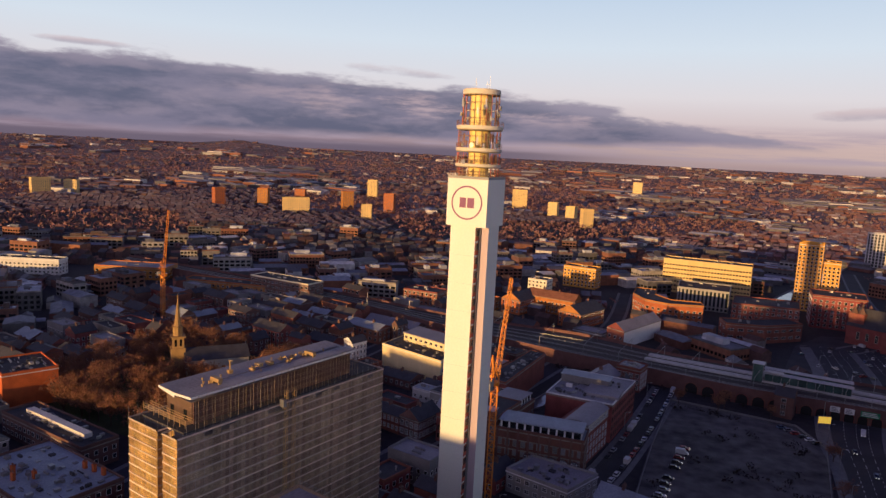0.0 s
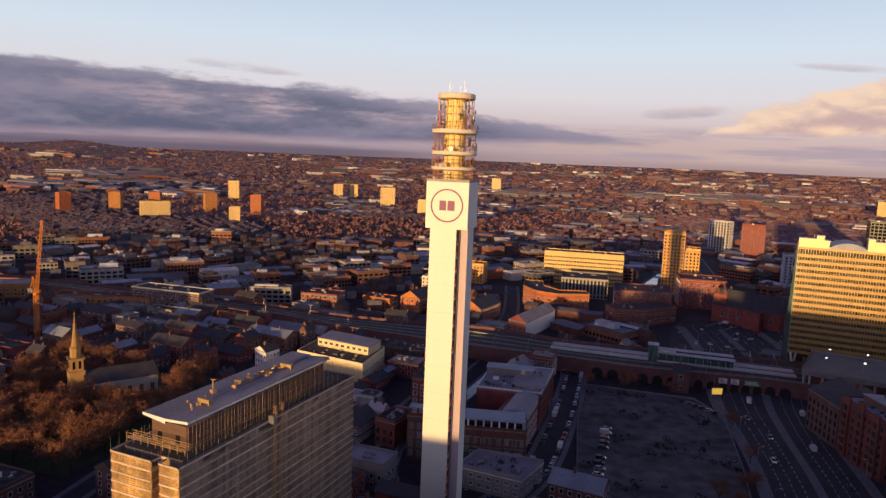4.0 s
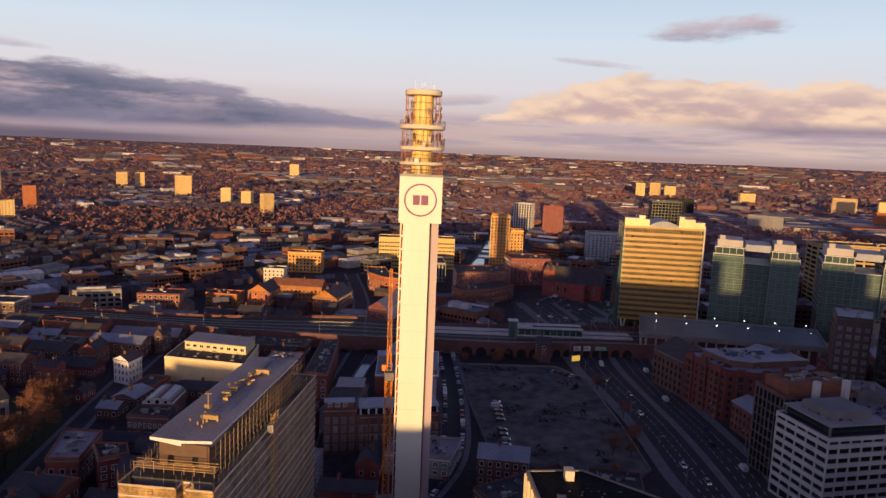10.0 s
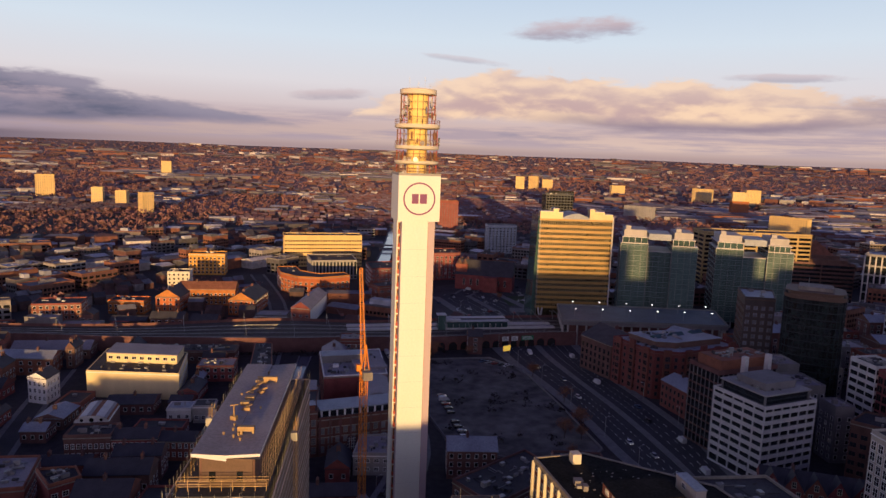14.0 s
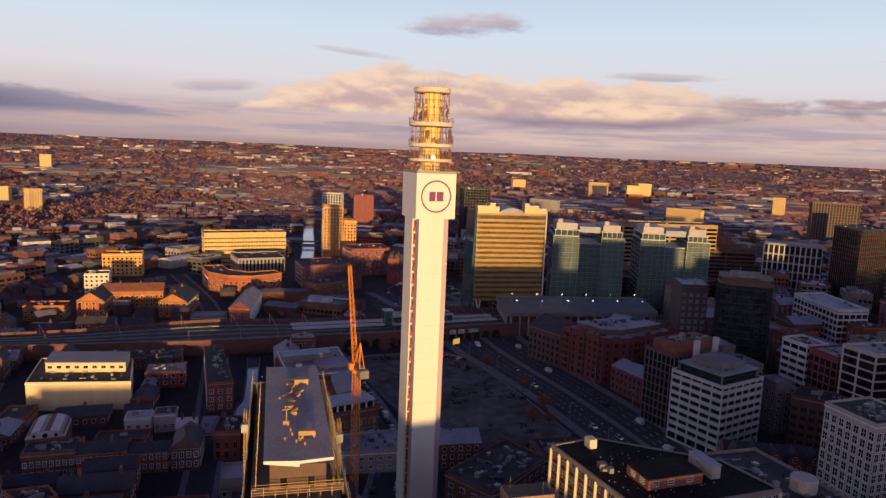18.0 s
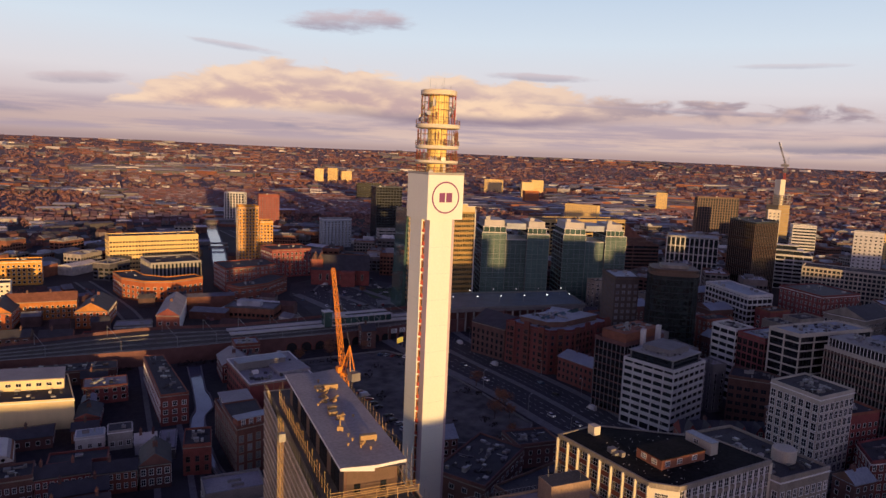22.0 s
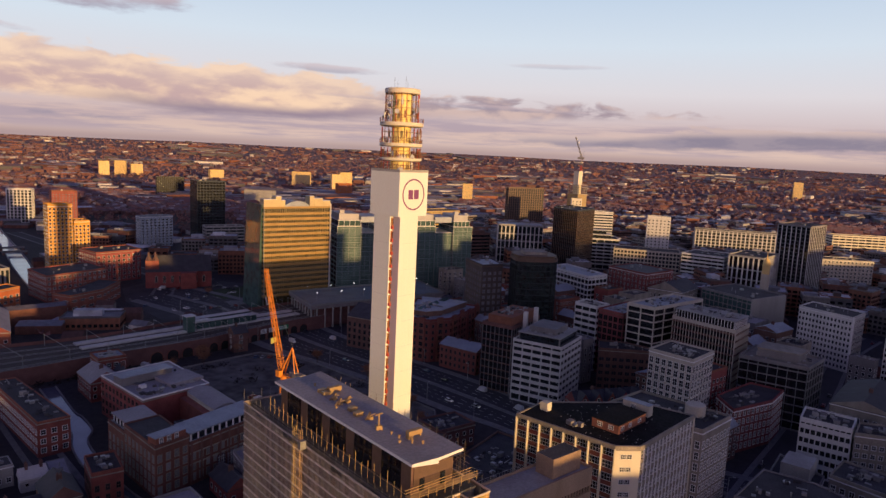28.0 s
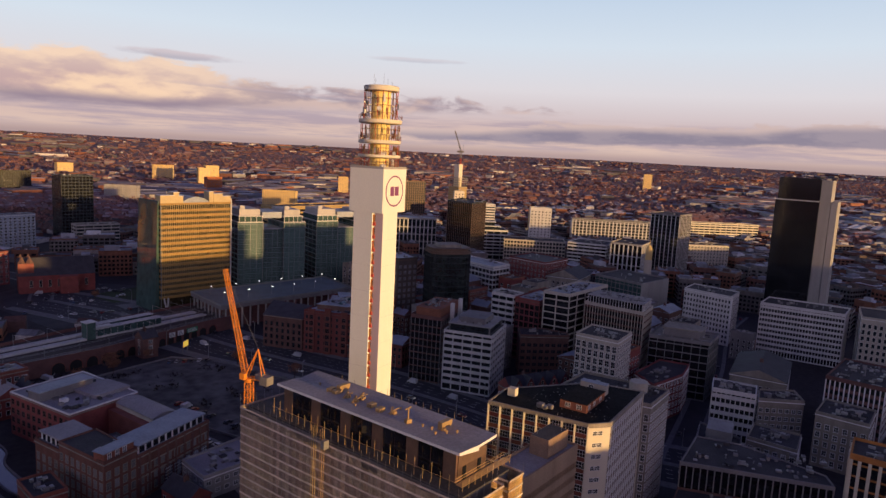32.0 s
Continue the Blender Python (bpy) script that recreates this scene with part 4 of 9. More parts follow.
# arch openings: flat black sheets for the shade of the vaults, with a brick ring
part("deck", g, BALLAST, via)
part("retaining_wall", g2, BRICK_D, via)
part("coping", strip([(x, y - 0.15) for x, y in VF], [(x, y + 0.5) for x, y in VF], VZ + 1.85), CONC, via)
for k in range(22, len(VF) - 4):
    a, b = Vector(VF[k]), Vector(VF[k + 1])
    d = b - a
    m = max(1, round(d.length / 9))
    for j in range(m):
        p = a + d * ((j + 0.5) / m)
        w, ang = min(3.1, d.length / m * 0.36), math.atan2(d.y, d.x)
        gg = Geo()
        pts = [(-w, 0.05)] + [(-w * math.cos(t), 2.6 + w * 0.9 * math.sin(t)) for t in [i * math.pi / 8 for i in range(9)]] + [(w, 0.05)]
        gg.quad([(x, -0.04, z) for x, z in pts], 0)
        for (x0, z0), (x1, z1) in zip(pts, pts[1:]):
            s = 1.13
            gg.quad([(x0 * s, -0.14, z0 * 1.05), (x0, -0.14, z0), (x1, -0.14, z1), (x1 * s, -0.14, z1 * 1.05)], 1)
        part("arch", gg, [RUBBER_SHADE, BRICK], via, at=(p.x, p.y, 0), rz=ang)
rails = Geo()
for fr in (0.16, 0.2, 0.36, 0.4, 0.56, 0.6, 0.76, 0.8):
    c = [lerp(a, b, fr) for a, b in zip(VF, VB)]
    for k in range(len(c) - 1):
        rails.beam((*c[k], VZ + 0.15), (*c[k + 1], VZ + 0.15), 0.14)
part("rails", rails, STEEL, via, "worn steel rails")
for k in range(6, len(VF) - 2, 2):
    a, b = lerp(VF[k], VB[k], 0.1), lerp(VF[k], VB[k], 0.9)
    gg = Geo().beam((*a, VZ), (*a, VZ + 6.5), 0.18).beam((*b, VZ), (*b, VZ + 6.5), 0.18).beam((*a, VZ + 6.2), (*b, VZ + 6.2), 0.14)
    part("gantry", gg, STEEL, via)

# tram stop on the viaduct
def station():
    p0, p1 = Vector((93, 388)), Vector((165, 366))
    d = (p1 - p0).normalized()
    s = Vector((-d.y, d.x))
    st = thing("tram_stop", "glazed tram stop with long platform canopies on the viaduct", "station", (p0.x, p0.y, VZ))
    ang = math.atan2(d.y, d.x)
    L = (p1 - p0).length
    def lp(n, g, m, lab=""):
        return part(n, g, m, st, lab, rz=ang)
    for off in (-4.5, 5.0):
        lp("platform", Geo().box(-60, off - 2.2, 0, L, off + 2.2, 0.95), FLAGS)
        lp("platform_edge", Geo().box(-60, off - 2.35, 0.95, L, off - 2.0, 1.0), LINE)
        lp("canopy", Geo().box(2, off - 2.6, 5.0, 44, off + 2.6, 5.25), FLAGS)
        for k in range(11):
            x = 3 + k * 4
            lp("canopy_post", Geo().beam((x, off, 0.95), (x, off, 5.0), 0.2), MULL)
        for k in range(10):
            x = 3.2 + k * 4
            lp("glass_screen", Geo().box(x, off - 2.2, 1.2, x + 3.6, off - 2.12, 4.6), GLASS_G)
    lp("lift_tower", Geo().box(-3, -7, 0, 2, -2, 9.5), GLASS_G)
    for x in (-3.05, 1.85):
        for y in (-7.05, -2.15):
            lp("corner_post", Geo().box(x, y, 0, x + 0.25, y + 0.25, 9.6), MULL)
    lp("lift_roof", Geo().box(-3.6, -7.6, 9.5, 2.6, -1.4, 9.9), OFFWHITE)
    lp("stair_roof", Geo().box(2.6, -7.0, 6.0, 12, -3.0, 6.3), OFFWHITE)


station()

# ---- telecommunications tower ----
RUST = material("rusty_steel", (0.24, 0.12, 0.07), 0.7, 0.2, var=0.3)
CLAD_SHADE = material("cladding_shade_tint", (0.50, 0.41, 0.45), 0.55, scale=0.1, var=0.06, streak=True)
STEMY = material("yellow_cream_paint", (0.86, 0.68, 0.24), 0.6, scale=0.3, var=0.1, streak=True)


def comms_tower():
    T0 = Vector((-30.2, 172.5))
    rot = math.atan2(-2.7, 10.6)
    tw = thing("communications_tower", "tall slender white-clad square tower with galleries of aerials on top", "tower", (T0.x, T0.y, 0))
    tw.rotation_euler = (0, 0, rot)
    B, ZB, ZT = 5.5, 101.0, 113.0
    part("core", Geo().box(-3.1, -3.1, 0, 3.1, 3.1, ZB), CONC_D, tw)
    o = B - 0.45
    wm = Geo()
    wm.box(0.0, -0.95, 0.0, 0.45, 0.95, 2.0, 2)
    wm.box(0.4, -0.8, 0.2, 0.5, -0.06, 1.8, 1)
    wm.box(0.4, 0.06, 0.2, 0.5, 0.8, 1.8, 1)
    wm.box(0.0, -1.05, -0.95, 0.7, 1.05, -0.02, 0)
    wm = wm.mesh("stair_window", [RED, GLASS, BRICK_O])
    flat_wm = wm.copy()
    for v in flat_wm.vertices:
        v.co.x *= 0.2
    for k, (x0, x1) in enumerate(((-4.3, 2.6), (-2.4, 4.2), (-4.2, 1.8), (-4.2, 2.0))):
        r = k * math.pi / 2
        # one end of each slab has its mauve shade put into the colour
        sl = part("cladding_slab", Geo().box(x0, -o, 0, x1, -o + 2.6, ZB, 0, "w").quad([(x0, -o + 2.6, 0), (x0, -o, 0), (x0, -o, ZB), (x0, -o + 2.6, ZB)], 1), [WHITE, CLAD_SHADE], tw, rz=r)
        for j in range(29):
            z = ZB - 2.6 - j * 3.55
            if z < 1:
                continue
            q = Vector((x1 + 0.004, -o + 1.3))
            c, s = math.cos(r), math.sin(r)
            part("stair_window", flat_wm if k == 0 else wm, None, tw, at=(q.x * c - q.y * s, q.x * s + q.y * c, z), rz=r)
        # faint joints between the sheets of cladding
        jg = Geo()
        for j in range(1, 14):
            jg.box(x0, -o - 0.012, j * 7.2, x1, -o, j * 7.2 + 0.05)
        tagged(part("cladding_joints", jg, OFFWHITE, tw, rz=r), kind="stuff")
    part("head_box", Geo().box(-B, -B, ZB, B, B, ZT), WHITE, tw, "white box head of the tower")
    part("head_kerb", Geo().ring([(-B - .05, -B - .05), (B + .05, -B - .05), (B + .05, B + .05), (-B - .05, B + .05)], [(-B + .4, -B + .4), (B - .4, -B + .4), (B - .4, B - .4), (-B + .4, B - .4)], ZT - 0.15, ZT + 0.5), CONC, tw)
    # emblem on the front face: a ring round two plain shapes
    for k in range(1):
        r = k * math.pi / 2
        n, R1, R0, zc = 56, 4.25, 3.85, 106.9
        g = Geo()
        for i in range(n):
            a0, a1 = 2 * math.pi * i / n, 2 * math.pi * (i + 1) / n
            P = lambda rr, a, y: (rr * math.cos(a), y, zc + rr * math.sin(a))
            y = -B - 0.05
            g.quad([P(R0, a0, y), P(R1, a0, y), P(R1, a1, y), P(R0, a1, y)])
            g.quad([P(R1, a0, y), P(R1, a0, -B), P(R1, a1, -B), P(R1, a1, y)])
        part("emblem_ring", g, LOGO, tw, rz=r)
        for x0, x1 in ((-1.95, -0.2), (0.15, 2.0)):
            part("emblem_bar", Geo().box(x0, -B - 0.05, zc - 1.25, x1, -B, zc + 1.25), LOGO, tw, rz=r)
    # round stem and galleries
    part("stem", Geo().turned([(2.65, ZT), (2.65, 133.6)], 32), STEMY, tw, smooth=False)
    for i, (zg, rg, th) in enumerate(((126.0, 5.9, 1.15), (120.5, 5.8, 1.05), (116.6, 5.8, 0.9))):
        ga = part("gallery", Geo().turned([(rg - 0.5, zg - th), (rg, zg - th + 0.25), (rg, zg), (rg - 0.25, zg), (rg - 0.25, zg - 0.6), (2.6, zg - 0.6)], 40), CREAM, tw)
        rl = Geo()
        for j in range(24):
            a = 2 * math.pi * j / 24
            rl.beam((rg * math.cos(a), rg * math.sin(a), zg), (rg * math.cos(a), rg * math.sin(a), zg + 1.15), 0.07)
        for zz in (0.6, 1.15):
            for j in range(40):
                a, b = 2 * math.pi * j / 40, 2 * math.pi * (j + 1) / 40
                rl.beam((rg * math.cos(a), rg * math.sin(a), zg + zz), (rg * math.cos(b), rg * math.sin(b), zg + zz), 0.06)
        part("handrail", rl, RUST, ga)
    part("cap", Geo().turned([(4.4, 133.5), (4.8, 133.7), (4.8, 134.75), (4.6, 134.95), (0.2, 135.05)], 40), CREAM, tw)
    rng = random.Random(5)
    # cage posts and rings between galleries
    for z0, z1, rr, n in ((126.0, 133.6, 4.55, 20), (120.5, 124.7, 5.3, 22), (116.6, 119.3, 5.4, 22), (113.0, 115.5, 5.3, 22)):
        for j in range(n):
            a = 2 * math.pi * (j + 0.3) / n
            part("cage_post", Geo().beam((rr * math.cos(a), rr * math.sin(a), z0), (rr * math.cos(a), rr * math.sin(a), z1), 0.13), RED if rng.random() < 0.5 else RUST, tw)
        zs = [z0 + (z1 - z0) * f for f in ((0.25, 0.5, 0.75) if z1 - z0 > 5 else (0.35, 0.7))]
        for zz in zs:
            rg = Geo()
            for j in range(36):
                a, b = 2 * math.pi * j / 36, 2 * math.pi * (j + 1) / 36
                rg.beam((rr * math.cos(a), rr * math.sin(a), zz), (rr * math.cos(b), rr * math.sin(b), zz), 0.09)
            part("cage_ring", rg, RUST, tw)
            for j in range(0, n, 2):
                a = 2 * math.pi * (j + 0.3) / n
                part("cage_strut", Geo().beam((2.6 * math.cos(a), 2.6 * math.sin(a), zz), (rr * math.cos(a), rr * math.sin(a), zz), 0.09), STEEL, tw)
    # panel aerials and small dishes
    for j in range(64):
        a = rng.uniform(0, 2 * math.pi)
        z0 = rng.choice((113.6, 117.0, 121.2, 122.2, 127.2, 128.8, 130.6))
        rr = rng.uniform(4.4, 5.7) if z0 < 126 else rng.uniform(4.2, 5.0)
        at = (rr * math.cos(a), rr * math.sin(a), z0)
        if rng.random() < 0.62:
            hgt = rng.uniform(1.0, 2.1)
            part("panel_aerial", Geo().box(-0.12, -0.22, 0, 0.12, 0.22, hgt).beam((-0.2, 0, -0.3), (-0.2, 0, hgt + 0.3), 0.08), rng.choice((STEEL, OFFWHITE, RUST, RUST)), tw, at=at, rz=a)
        else:
            g = Geo().turned([(0.12, -0.25), (0.5, 0.0), (0.62, 0.25), (0.62, 0.3)], 14)
            d = part("dish_aerial", g, rng.choice((OFFWHITE, STEEL)), tw, at=at)
            d.rotation_euler = (0, math.pi / 2, a)
    for x, y, hh in ((1.8, 0.6, 3.4), (-2.2, 1.0, 3.0), (-0.6, -2.4, 1.7), (2.6, -1.6, 1.3), (0.3, 2.3, 2.2)):
        part("whip_aerial", Geo().beam((x, y, 135.0), (x, y, 135.0 + hh), 0.045).beam((x - 0.3, y, 135.0 + hh * 0.7), (x + 0.3, y, 135.0 + hh * 0.7), 0.05), STEEL, tw)
    rl = Geo()
    for k in range(4):
        c, s = math.cos(k * math.pi / 2), math.sin(k * math.pi / 2)
        for j in range(9):
            x, y = -B + 0.1 + j * (2 * B - 0.2) / 8, -B + 0.1
            rl.beam((x * c - y * s, x * s + y * c, ZT + 0.5), (x * c - y * s, x * s + y * c, ZT + 1.6), 0.07)
        for zz in (1.05, 1.6):
            x0, x1, y = -B + 0.1, B - 0.1, -B + 0.1
            rl.beam((x0 * c - y * s, x0 * s + y * c, ZT + zz), (x1 * c - y * s, x1 * s + y * c, ZT + zz), 0.06)
    part("roof_rail", rl, RUST, tw)
    part("podium", Geo().box(-9, -9, 0, 9, 9, 5), BRICK_D, tw)
    TAKEN.append([(T0.x - 11, T0.y - 11), (T0.x + 11, T0.y - 11), (T0.x + 11, T0.y + 11), (T0.x - 11, T0.y + 11)])


comms_tower()

# ---- office tower wrapped in scaffolding ----
TUBE_D = material("weathered_tube", (0.33, 0.25, 0.16), 0.55, 0.2, var=0.3, rnd=0.35)
# netting of the end towards the sun, with the sun's gold in its colour
NET_G = material("sun_tinted_net", (0.42, 0.265, 0.10), 0.85, scale=0.25, var=0.60, grain=1.6, bump=0.3, rnd=0.25, island=True)
NET_P = material("pale_debris_net", (0.37, 0.285, 0.205), 0.85, scale=0.18, var=0.40, grain=1.6, bump=0.3, rnd=0.30, island=True)
DUCT = material("tan_ductwork", (0.40, 0.27, 0.12), 0.5, 0.2, var=0.2)
BOARD = material("scaffold_board", (0.60, 0.50, 0.40), 0.8, var=0.25, rnd=0.2)

def scaffold_block():
    O = Vector((-98.0, 127.5))
    ax = math.atan2(0.923, 0.385)
    top = thing("scaffolded_office_tower", "office slab wrapped in scaffolding and tan debris netting, pale flat roof", "building", (O.x, O.y, 0))
    rz = ax - math.pi / 2  # local x: across (right), local y: along
    W, L, H, HR = 18.0, 66.0, 58.8, 64.0
    c, s = math.cos(rz), math.sin(rz)
    TAKEN.append([(O.x + x * c - y * s, O.y + x * s + y * c) for x, y in ((-3, -3), (W + 3, -3), (W + 3, L + 3), (-3, L + 3))])
    def lp(n, g, m, lab="", par=None):
        return part(n, g, m, par or top, lab, rz=0 if par else rz)
    lp("body", Geo().prism([(1.4, 2.6), (W - 1.4, 2.6), (W - 1.4, L - 1.4), (1.4, L - 1.4)], 0, H - 2.0), CONC_D)
    lp("terrace", Geo().prism([(1.2, 2.4), (W - 1.2, 2.4), (W - 1.2, L - 1.2), (1.2, L - 1.2)], H - 2.0, H - 1.6), FELT)
    # penthouse under the roof
    lp("penthouse_wall", Geo().prism([(4.6, 6.5), (14.4, 6.5), (14.4, 56.0), (4.6, 56.0)], H - 1.6, HR - 1.0), BRICK_D)
    lp("penthouse_front", Geo().box(5.0, 6.3, H - 1.2, 14.0, 6.5, HR - 1.4), COPPER)
    for x in (6.3, 11.2):
        lp("door", Geo().box(x, 6.15, H - 1.4, x + 1.1, 6.3, H + 1.2), GLASS)
    # roof: two shallow falls to a middle valley
    g = Geo()
    x0, xm, x1, y0, y1 = 3.4, 9.6, 15.6, 5.0, 57.2
    zv, zt = HR - 0.35, HR
    th = 0.55
    for a, b, za, zb in ((x0, xm, zt, zv), (xm, x1, zv, zt)):
        g.quad([(a, y0, za), (b, y0, zb), (b, y1, zb + 0.25), (a, y1, za)])
        g.quad([(a, y1, za - th), (b, y1, zb - th), (b, y0, zb - th - 0.55), (a, y0, za - th)])
        g.quad([(a, y0, za - th), (b, y0, zb - th - (0.55 if b == xm else 0.0)), (b, y0, zb), (a, y0, za)], 1)
        g.quad([(b, y1, zb - th), (a, y1, za - th), (a, y1, za), (b, y1, zb)], 1)
    g.quad([(x0, y1, zt - th), (x0, y0, zt - th), (x0, y0, zt), (x0, y1, zt)], 1)
    g.quad([(x1, y0, zt - th), (x1, y1, zt - th), (x1, y1, zt), (x1, y0, zt)], 1)
    lp("roof", g, [FELT_P, TRIM], "pale flat roof with a folded white front edge")
    rng = random.Random(11)
    for x, y, k in ((11.4, 14.6, 0), (11.4, 43.8, 0), (9.0, 45.3, 4), (8.9, 43.4, 4), (8.8, 39.8, 2), (8.2, 36.6, 2), (10.5, 37.0, 2), (8.7, 32.4, 4), (8.2, 29.4, 4), (9.2, 26.6, 2), (7.6, 21.2, 1), (9.3, 12.6, 3), (10.0, 13.6, 3),
                    (8.6, 15.8, 3), (7.2, 13.8, 3), (11.9, 27.0, 3), (6.4, 35.0, 3), (9.9, 50.0, 3), (8.4, 18.0, 3), (10.8, 11.2, 3)):
        g = Geo()
        if k == 3:
            g.turned([(0.16, 0), (0.16, 0.55), (0.3, 0.6), (0.3, 0.72), (0.1, 0.85)], 8)
            nm = "roof_vent"
        elif k == 0:
            g.prism([(-1.7, -0.55), (1.5, -0.55), (1.5, 0.55), (-1.7, 0.55)], 0.75, 1.65)
            g.prism([(-1.7, -0.55), (-0.7, -0.55), (-0.7, 0.55), (-1.7, 0.55)], 0.0, 0.75)
            g.prism([(1.1, -0.4), (1.4, -0.4), (1.4, 0.4), (1.1, 0.4)], 0.0, 0.75)
            nm = "air_duct"
        elif k == 1:
            g.beam((0, 0, 0), (0, 0, 3.4), 0.22, n=8).beam((-0.8, 0, 3.2), (0.8, 0.3, 3.4), 0.2, n=8).box(-0.6, -0.5, 0, 0.6, 0.5, 1.1)
            nm = "vent_pipe"
        elif k == 4:
            g.box(-0.9, -0.6, 0.15, 0.9, 0.6, 0.95).box(-0.7, -0.5, 0, 0.7, 0.5, 0.15).box(-0.95, -0.65, 0.95, 0.95, 0.65, 1.05)
            nm = "air_unit"
        else:
            g.beam((-1.2, 0, 0.2), (0.9, 0.8, 1.2), 0.38).beam((-0.7, 1.0, 0.1), (0.6, -0.9, 1.5), 0.2).box(-0.5, -0.5, 0, 0.5, 0.5, 0.8)
            nm = "roof_plant"
        ob = lp(nm, g, DUCT)
        ob.location = (x * c - y * s, x * s + y * c, HR - 0.4)
        ob.rotation_euler = (0, 0, rz + rng.uniform(-0.3, 0.3))
    # netting, lift by lift, with small folds; scaffold tubes in front of it
    lift = 2.1
    outline = [(0, 0), (10.9, 0), (10.9, 2.6), (13.0, 2.6), (13.0, 0), (W, 0), (W, L), (0, L)]
    nl = int(H / lift)
    for k in range(nl):
        z0, z1 = k * lift, (k + 1) * lift
        for i, a, b in edges(outline):
            d = b - a
            n = max(1, round(d.length / 2.2))
            out = Vector((d.y, -d.x)).normalized()
            g = Geo()
            for j in range(n):
                p, q = a + d * (j / n), a + d * ((j + 1) / n)
                m = (p + q) / 2 + out * rng.uniform(-0.03, 0.16)
                zt = z1 - (rng.choice((0, 0, 0, 0.5, 1.2)) if k == nl - 1 else 0.02)
                g.quad([(*p, z0), (*m, z0), (*(m + out * 0.03), zt), (*p, zt)])
                g.quad([(*m, z0), (*q, z0), (*q, zt), (*(m + out * 0.03), zt)])
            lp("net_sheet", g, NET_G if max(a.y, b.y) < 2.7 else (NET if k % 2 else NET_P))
    for i, a, b in edges(outline):
        d = b - a
        out = Vector((d.y, -d.x)).normalized() * 0.14
        n = max(1, round(d.length / 2.2))
        for k in range(nl + 1):
            p, q = a + out * (1.0 + 0.5 * (k % 2)), b + out * (1.0 + 0.5 * (k % 2))
            o2 = out.normalized()
            zz = k * lift
            g = Geo()
            for u, w, z0, z1 in ((-0.1, 0.09, zz - 0.05, zz + 0.3),):
                g.quad([(*(p + o2 * w), z0), (*(q + o2 * w), z0), (*(q + o2 * w), z1), (*(p + o2 * w), z1)])
                g.quad([(*(p + o2 * u), z1), (*(p + o2 * w), z1), (*(q + o2 * w), z1), (*(q + o2 * u), z1)])
                g.quad([(*(p + o2 * u), z0), (*(q + o2 * u), z0), (*(q + o2 * w), z0), (*(p + o2 * w), z0)])
            lp("toe_board", g, BOARD)
        for j in range(n + (1 if d.length > 15 else 0)):
            p = a + d * (j / n) + out
            lp("standard", Geo().beam((*p, 0), (*p, H + rng.uniform(0.0, 1.4)), 0.035), STEEL)
    # guard rails between the lifts
    rails = Geo()
    for i, a, b in edges(outline):
        o2 = Vector(((b - a).y, -(b - a).x)).normalized() * 0.2
        for k in range(nl):
            for dz in (0.72, 1.22, 1.65):
                sag = rng.uniform(-0.07, 0.07)
                rails.beam((*(a + o2), k * lift + dz), (*(b + o2), k * lift + dz + sag), 0.06)
    tagged(lp("scaffold_railing", rails, TUBE_D), kind="stuff")
    # open scaffold round the penthouse
    for y in [6 + 2.1 * k for k in range(25)]:
        lp("standard", Geo().beam((2.0, y, H - 1.6), (2.0, y, H + rng.uniform(0.4, 2.6)), 0.055), TUBE)
        lp("standard", Geo().beam((16.9, y, H - 1.6), (16.9, y, HR + rng.uniform(-0.8, 1.0)), 0.06), TUBE_D)
        lp("standard", Geo().beam((15.9, y, H - 1.6), (15.9, y, HR - 0.8), 0.05), TUBE_D)
    for k in range(16):
        y = 6.5 + 3.1 * k
        lp("wall_panel", Geo().box(4.45, y, H - 1.5, 4.6, y + 2.9, HR - 1.1), GLASS_B if k % 3 else COPPER)
    lp("ledger", Geo().beam((2.0, 4.5, H + 0.2), (2.0, 57, H + 0.2), 0.06), TUBE)
    for x in (16.9, 15.9):
        for zz in (H + 0.2, H + 1.9, H + 3.2):
            lp("ledger", Geo().beam((x, 4.5, zz), (x, 57, zz), 0.05), TUBE_D)
    for zz in (H + 0.1,):
        g = Geo().box(1.5, 2.6, zz, 17.2, 4.2, zz + 0.08)
        for y in (2.6, 4.2):
            for dz in (0.55, 1.1):
                g.beam((1.4, y, zz + dz), (17.3, y, zz + dz), 0.08)
        for j in range(9):
            g.beam((1.5 + j * 1.95, 2.6, zz - 0.8), (1.5 + j * 1.95, 2.6, zz + 1.3), 0.08)
        lp("scaffold_deck", g, TUBE)
    # hoist masts on both long sides
    for x, y in ((W + 0.9, 29.0), (-0.9, 37.0)):
        for dy in (0, 2.6):
            g = Geo()
            for dx in (-0.3, 0.3):
                for dd in (-0.3, 0.3):
                    g.beam((x + dx, y + dy + dd, 0), (x + dx, y + dy + dd, H + 1.5), 0.06)
            for k in range(40):
                z = k * 1.5
                g.beam((x - 0.3, y + dy - 0.3, z), (x + 0.3, y + dy + 0.3, z + 1.5), 0.06)
            lp("hoist_mast", g, TUBE)
        lp("hoist_cage", Geo().box(x - 0.8, y - 1.4, H - 2.4, x + 0.6, y - 0.4, H - 0.6), STEEL)
    # lower wing with its own netting
    W0, W1, Y0, Y1, HW = W + 15.0, 65.0, 11.0, 20.5, 43.6
    wing = thing("narrow_office_wing", "narrow tan office wing with window rows and tank house", "building", (O.x, O.y, 0))
    def wp(n, g, m, lab="", at=None):
        return part(n, g, m, wing, lab, rz=rz, at=at) if at else part(n, g, m, wing, lab, rz=rz)
    plan = [(W0, Y0), (W1, Y0), (W1, Y1), (W0, Y1)]
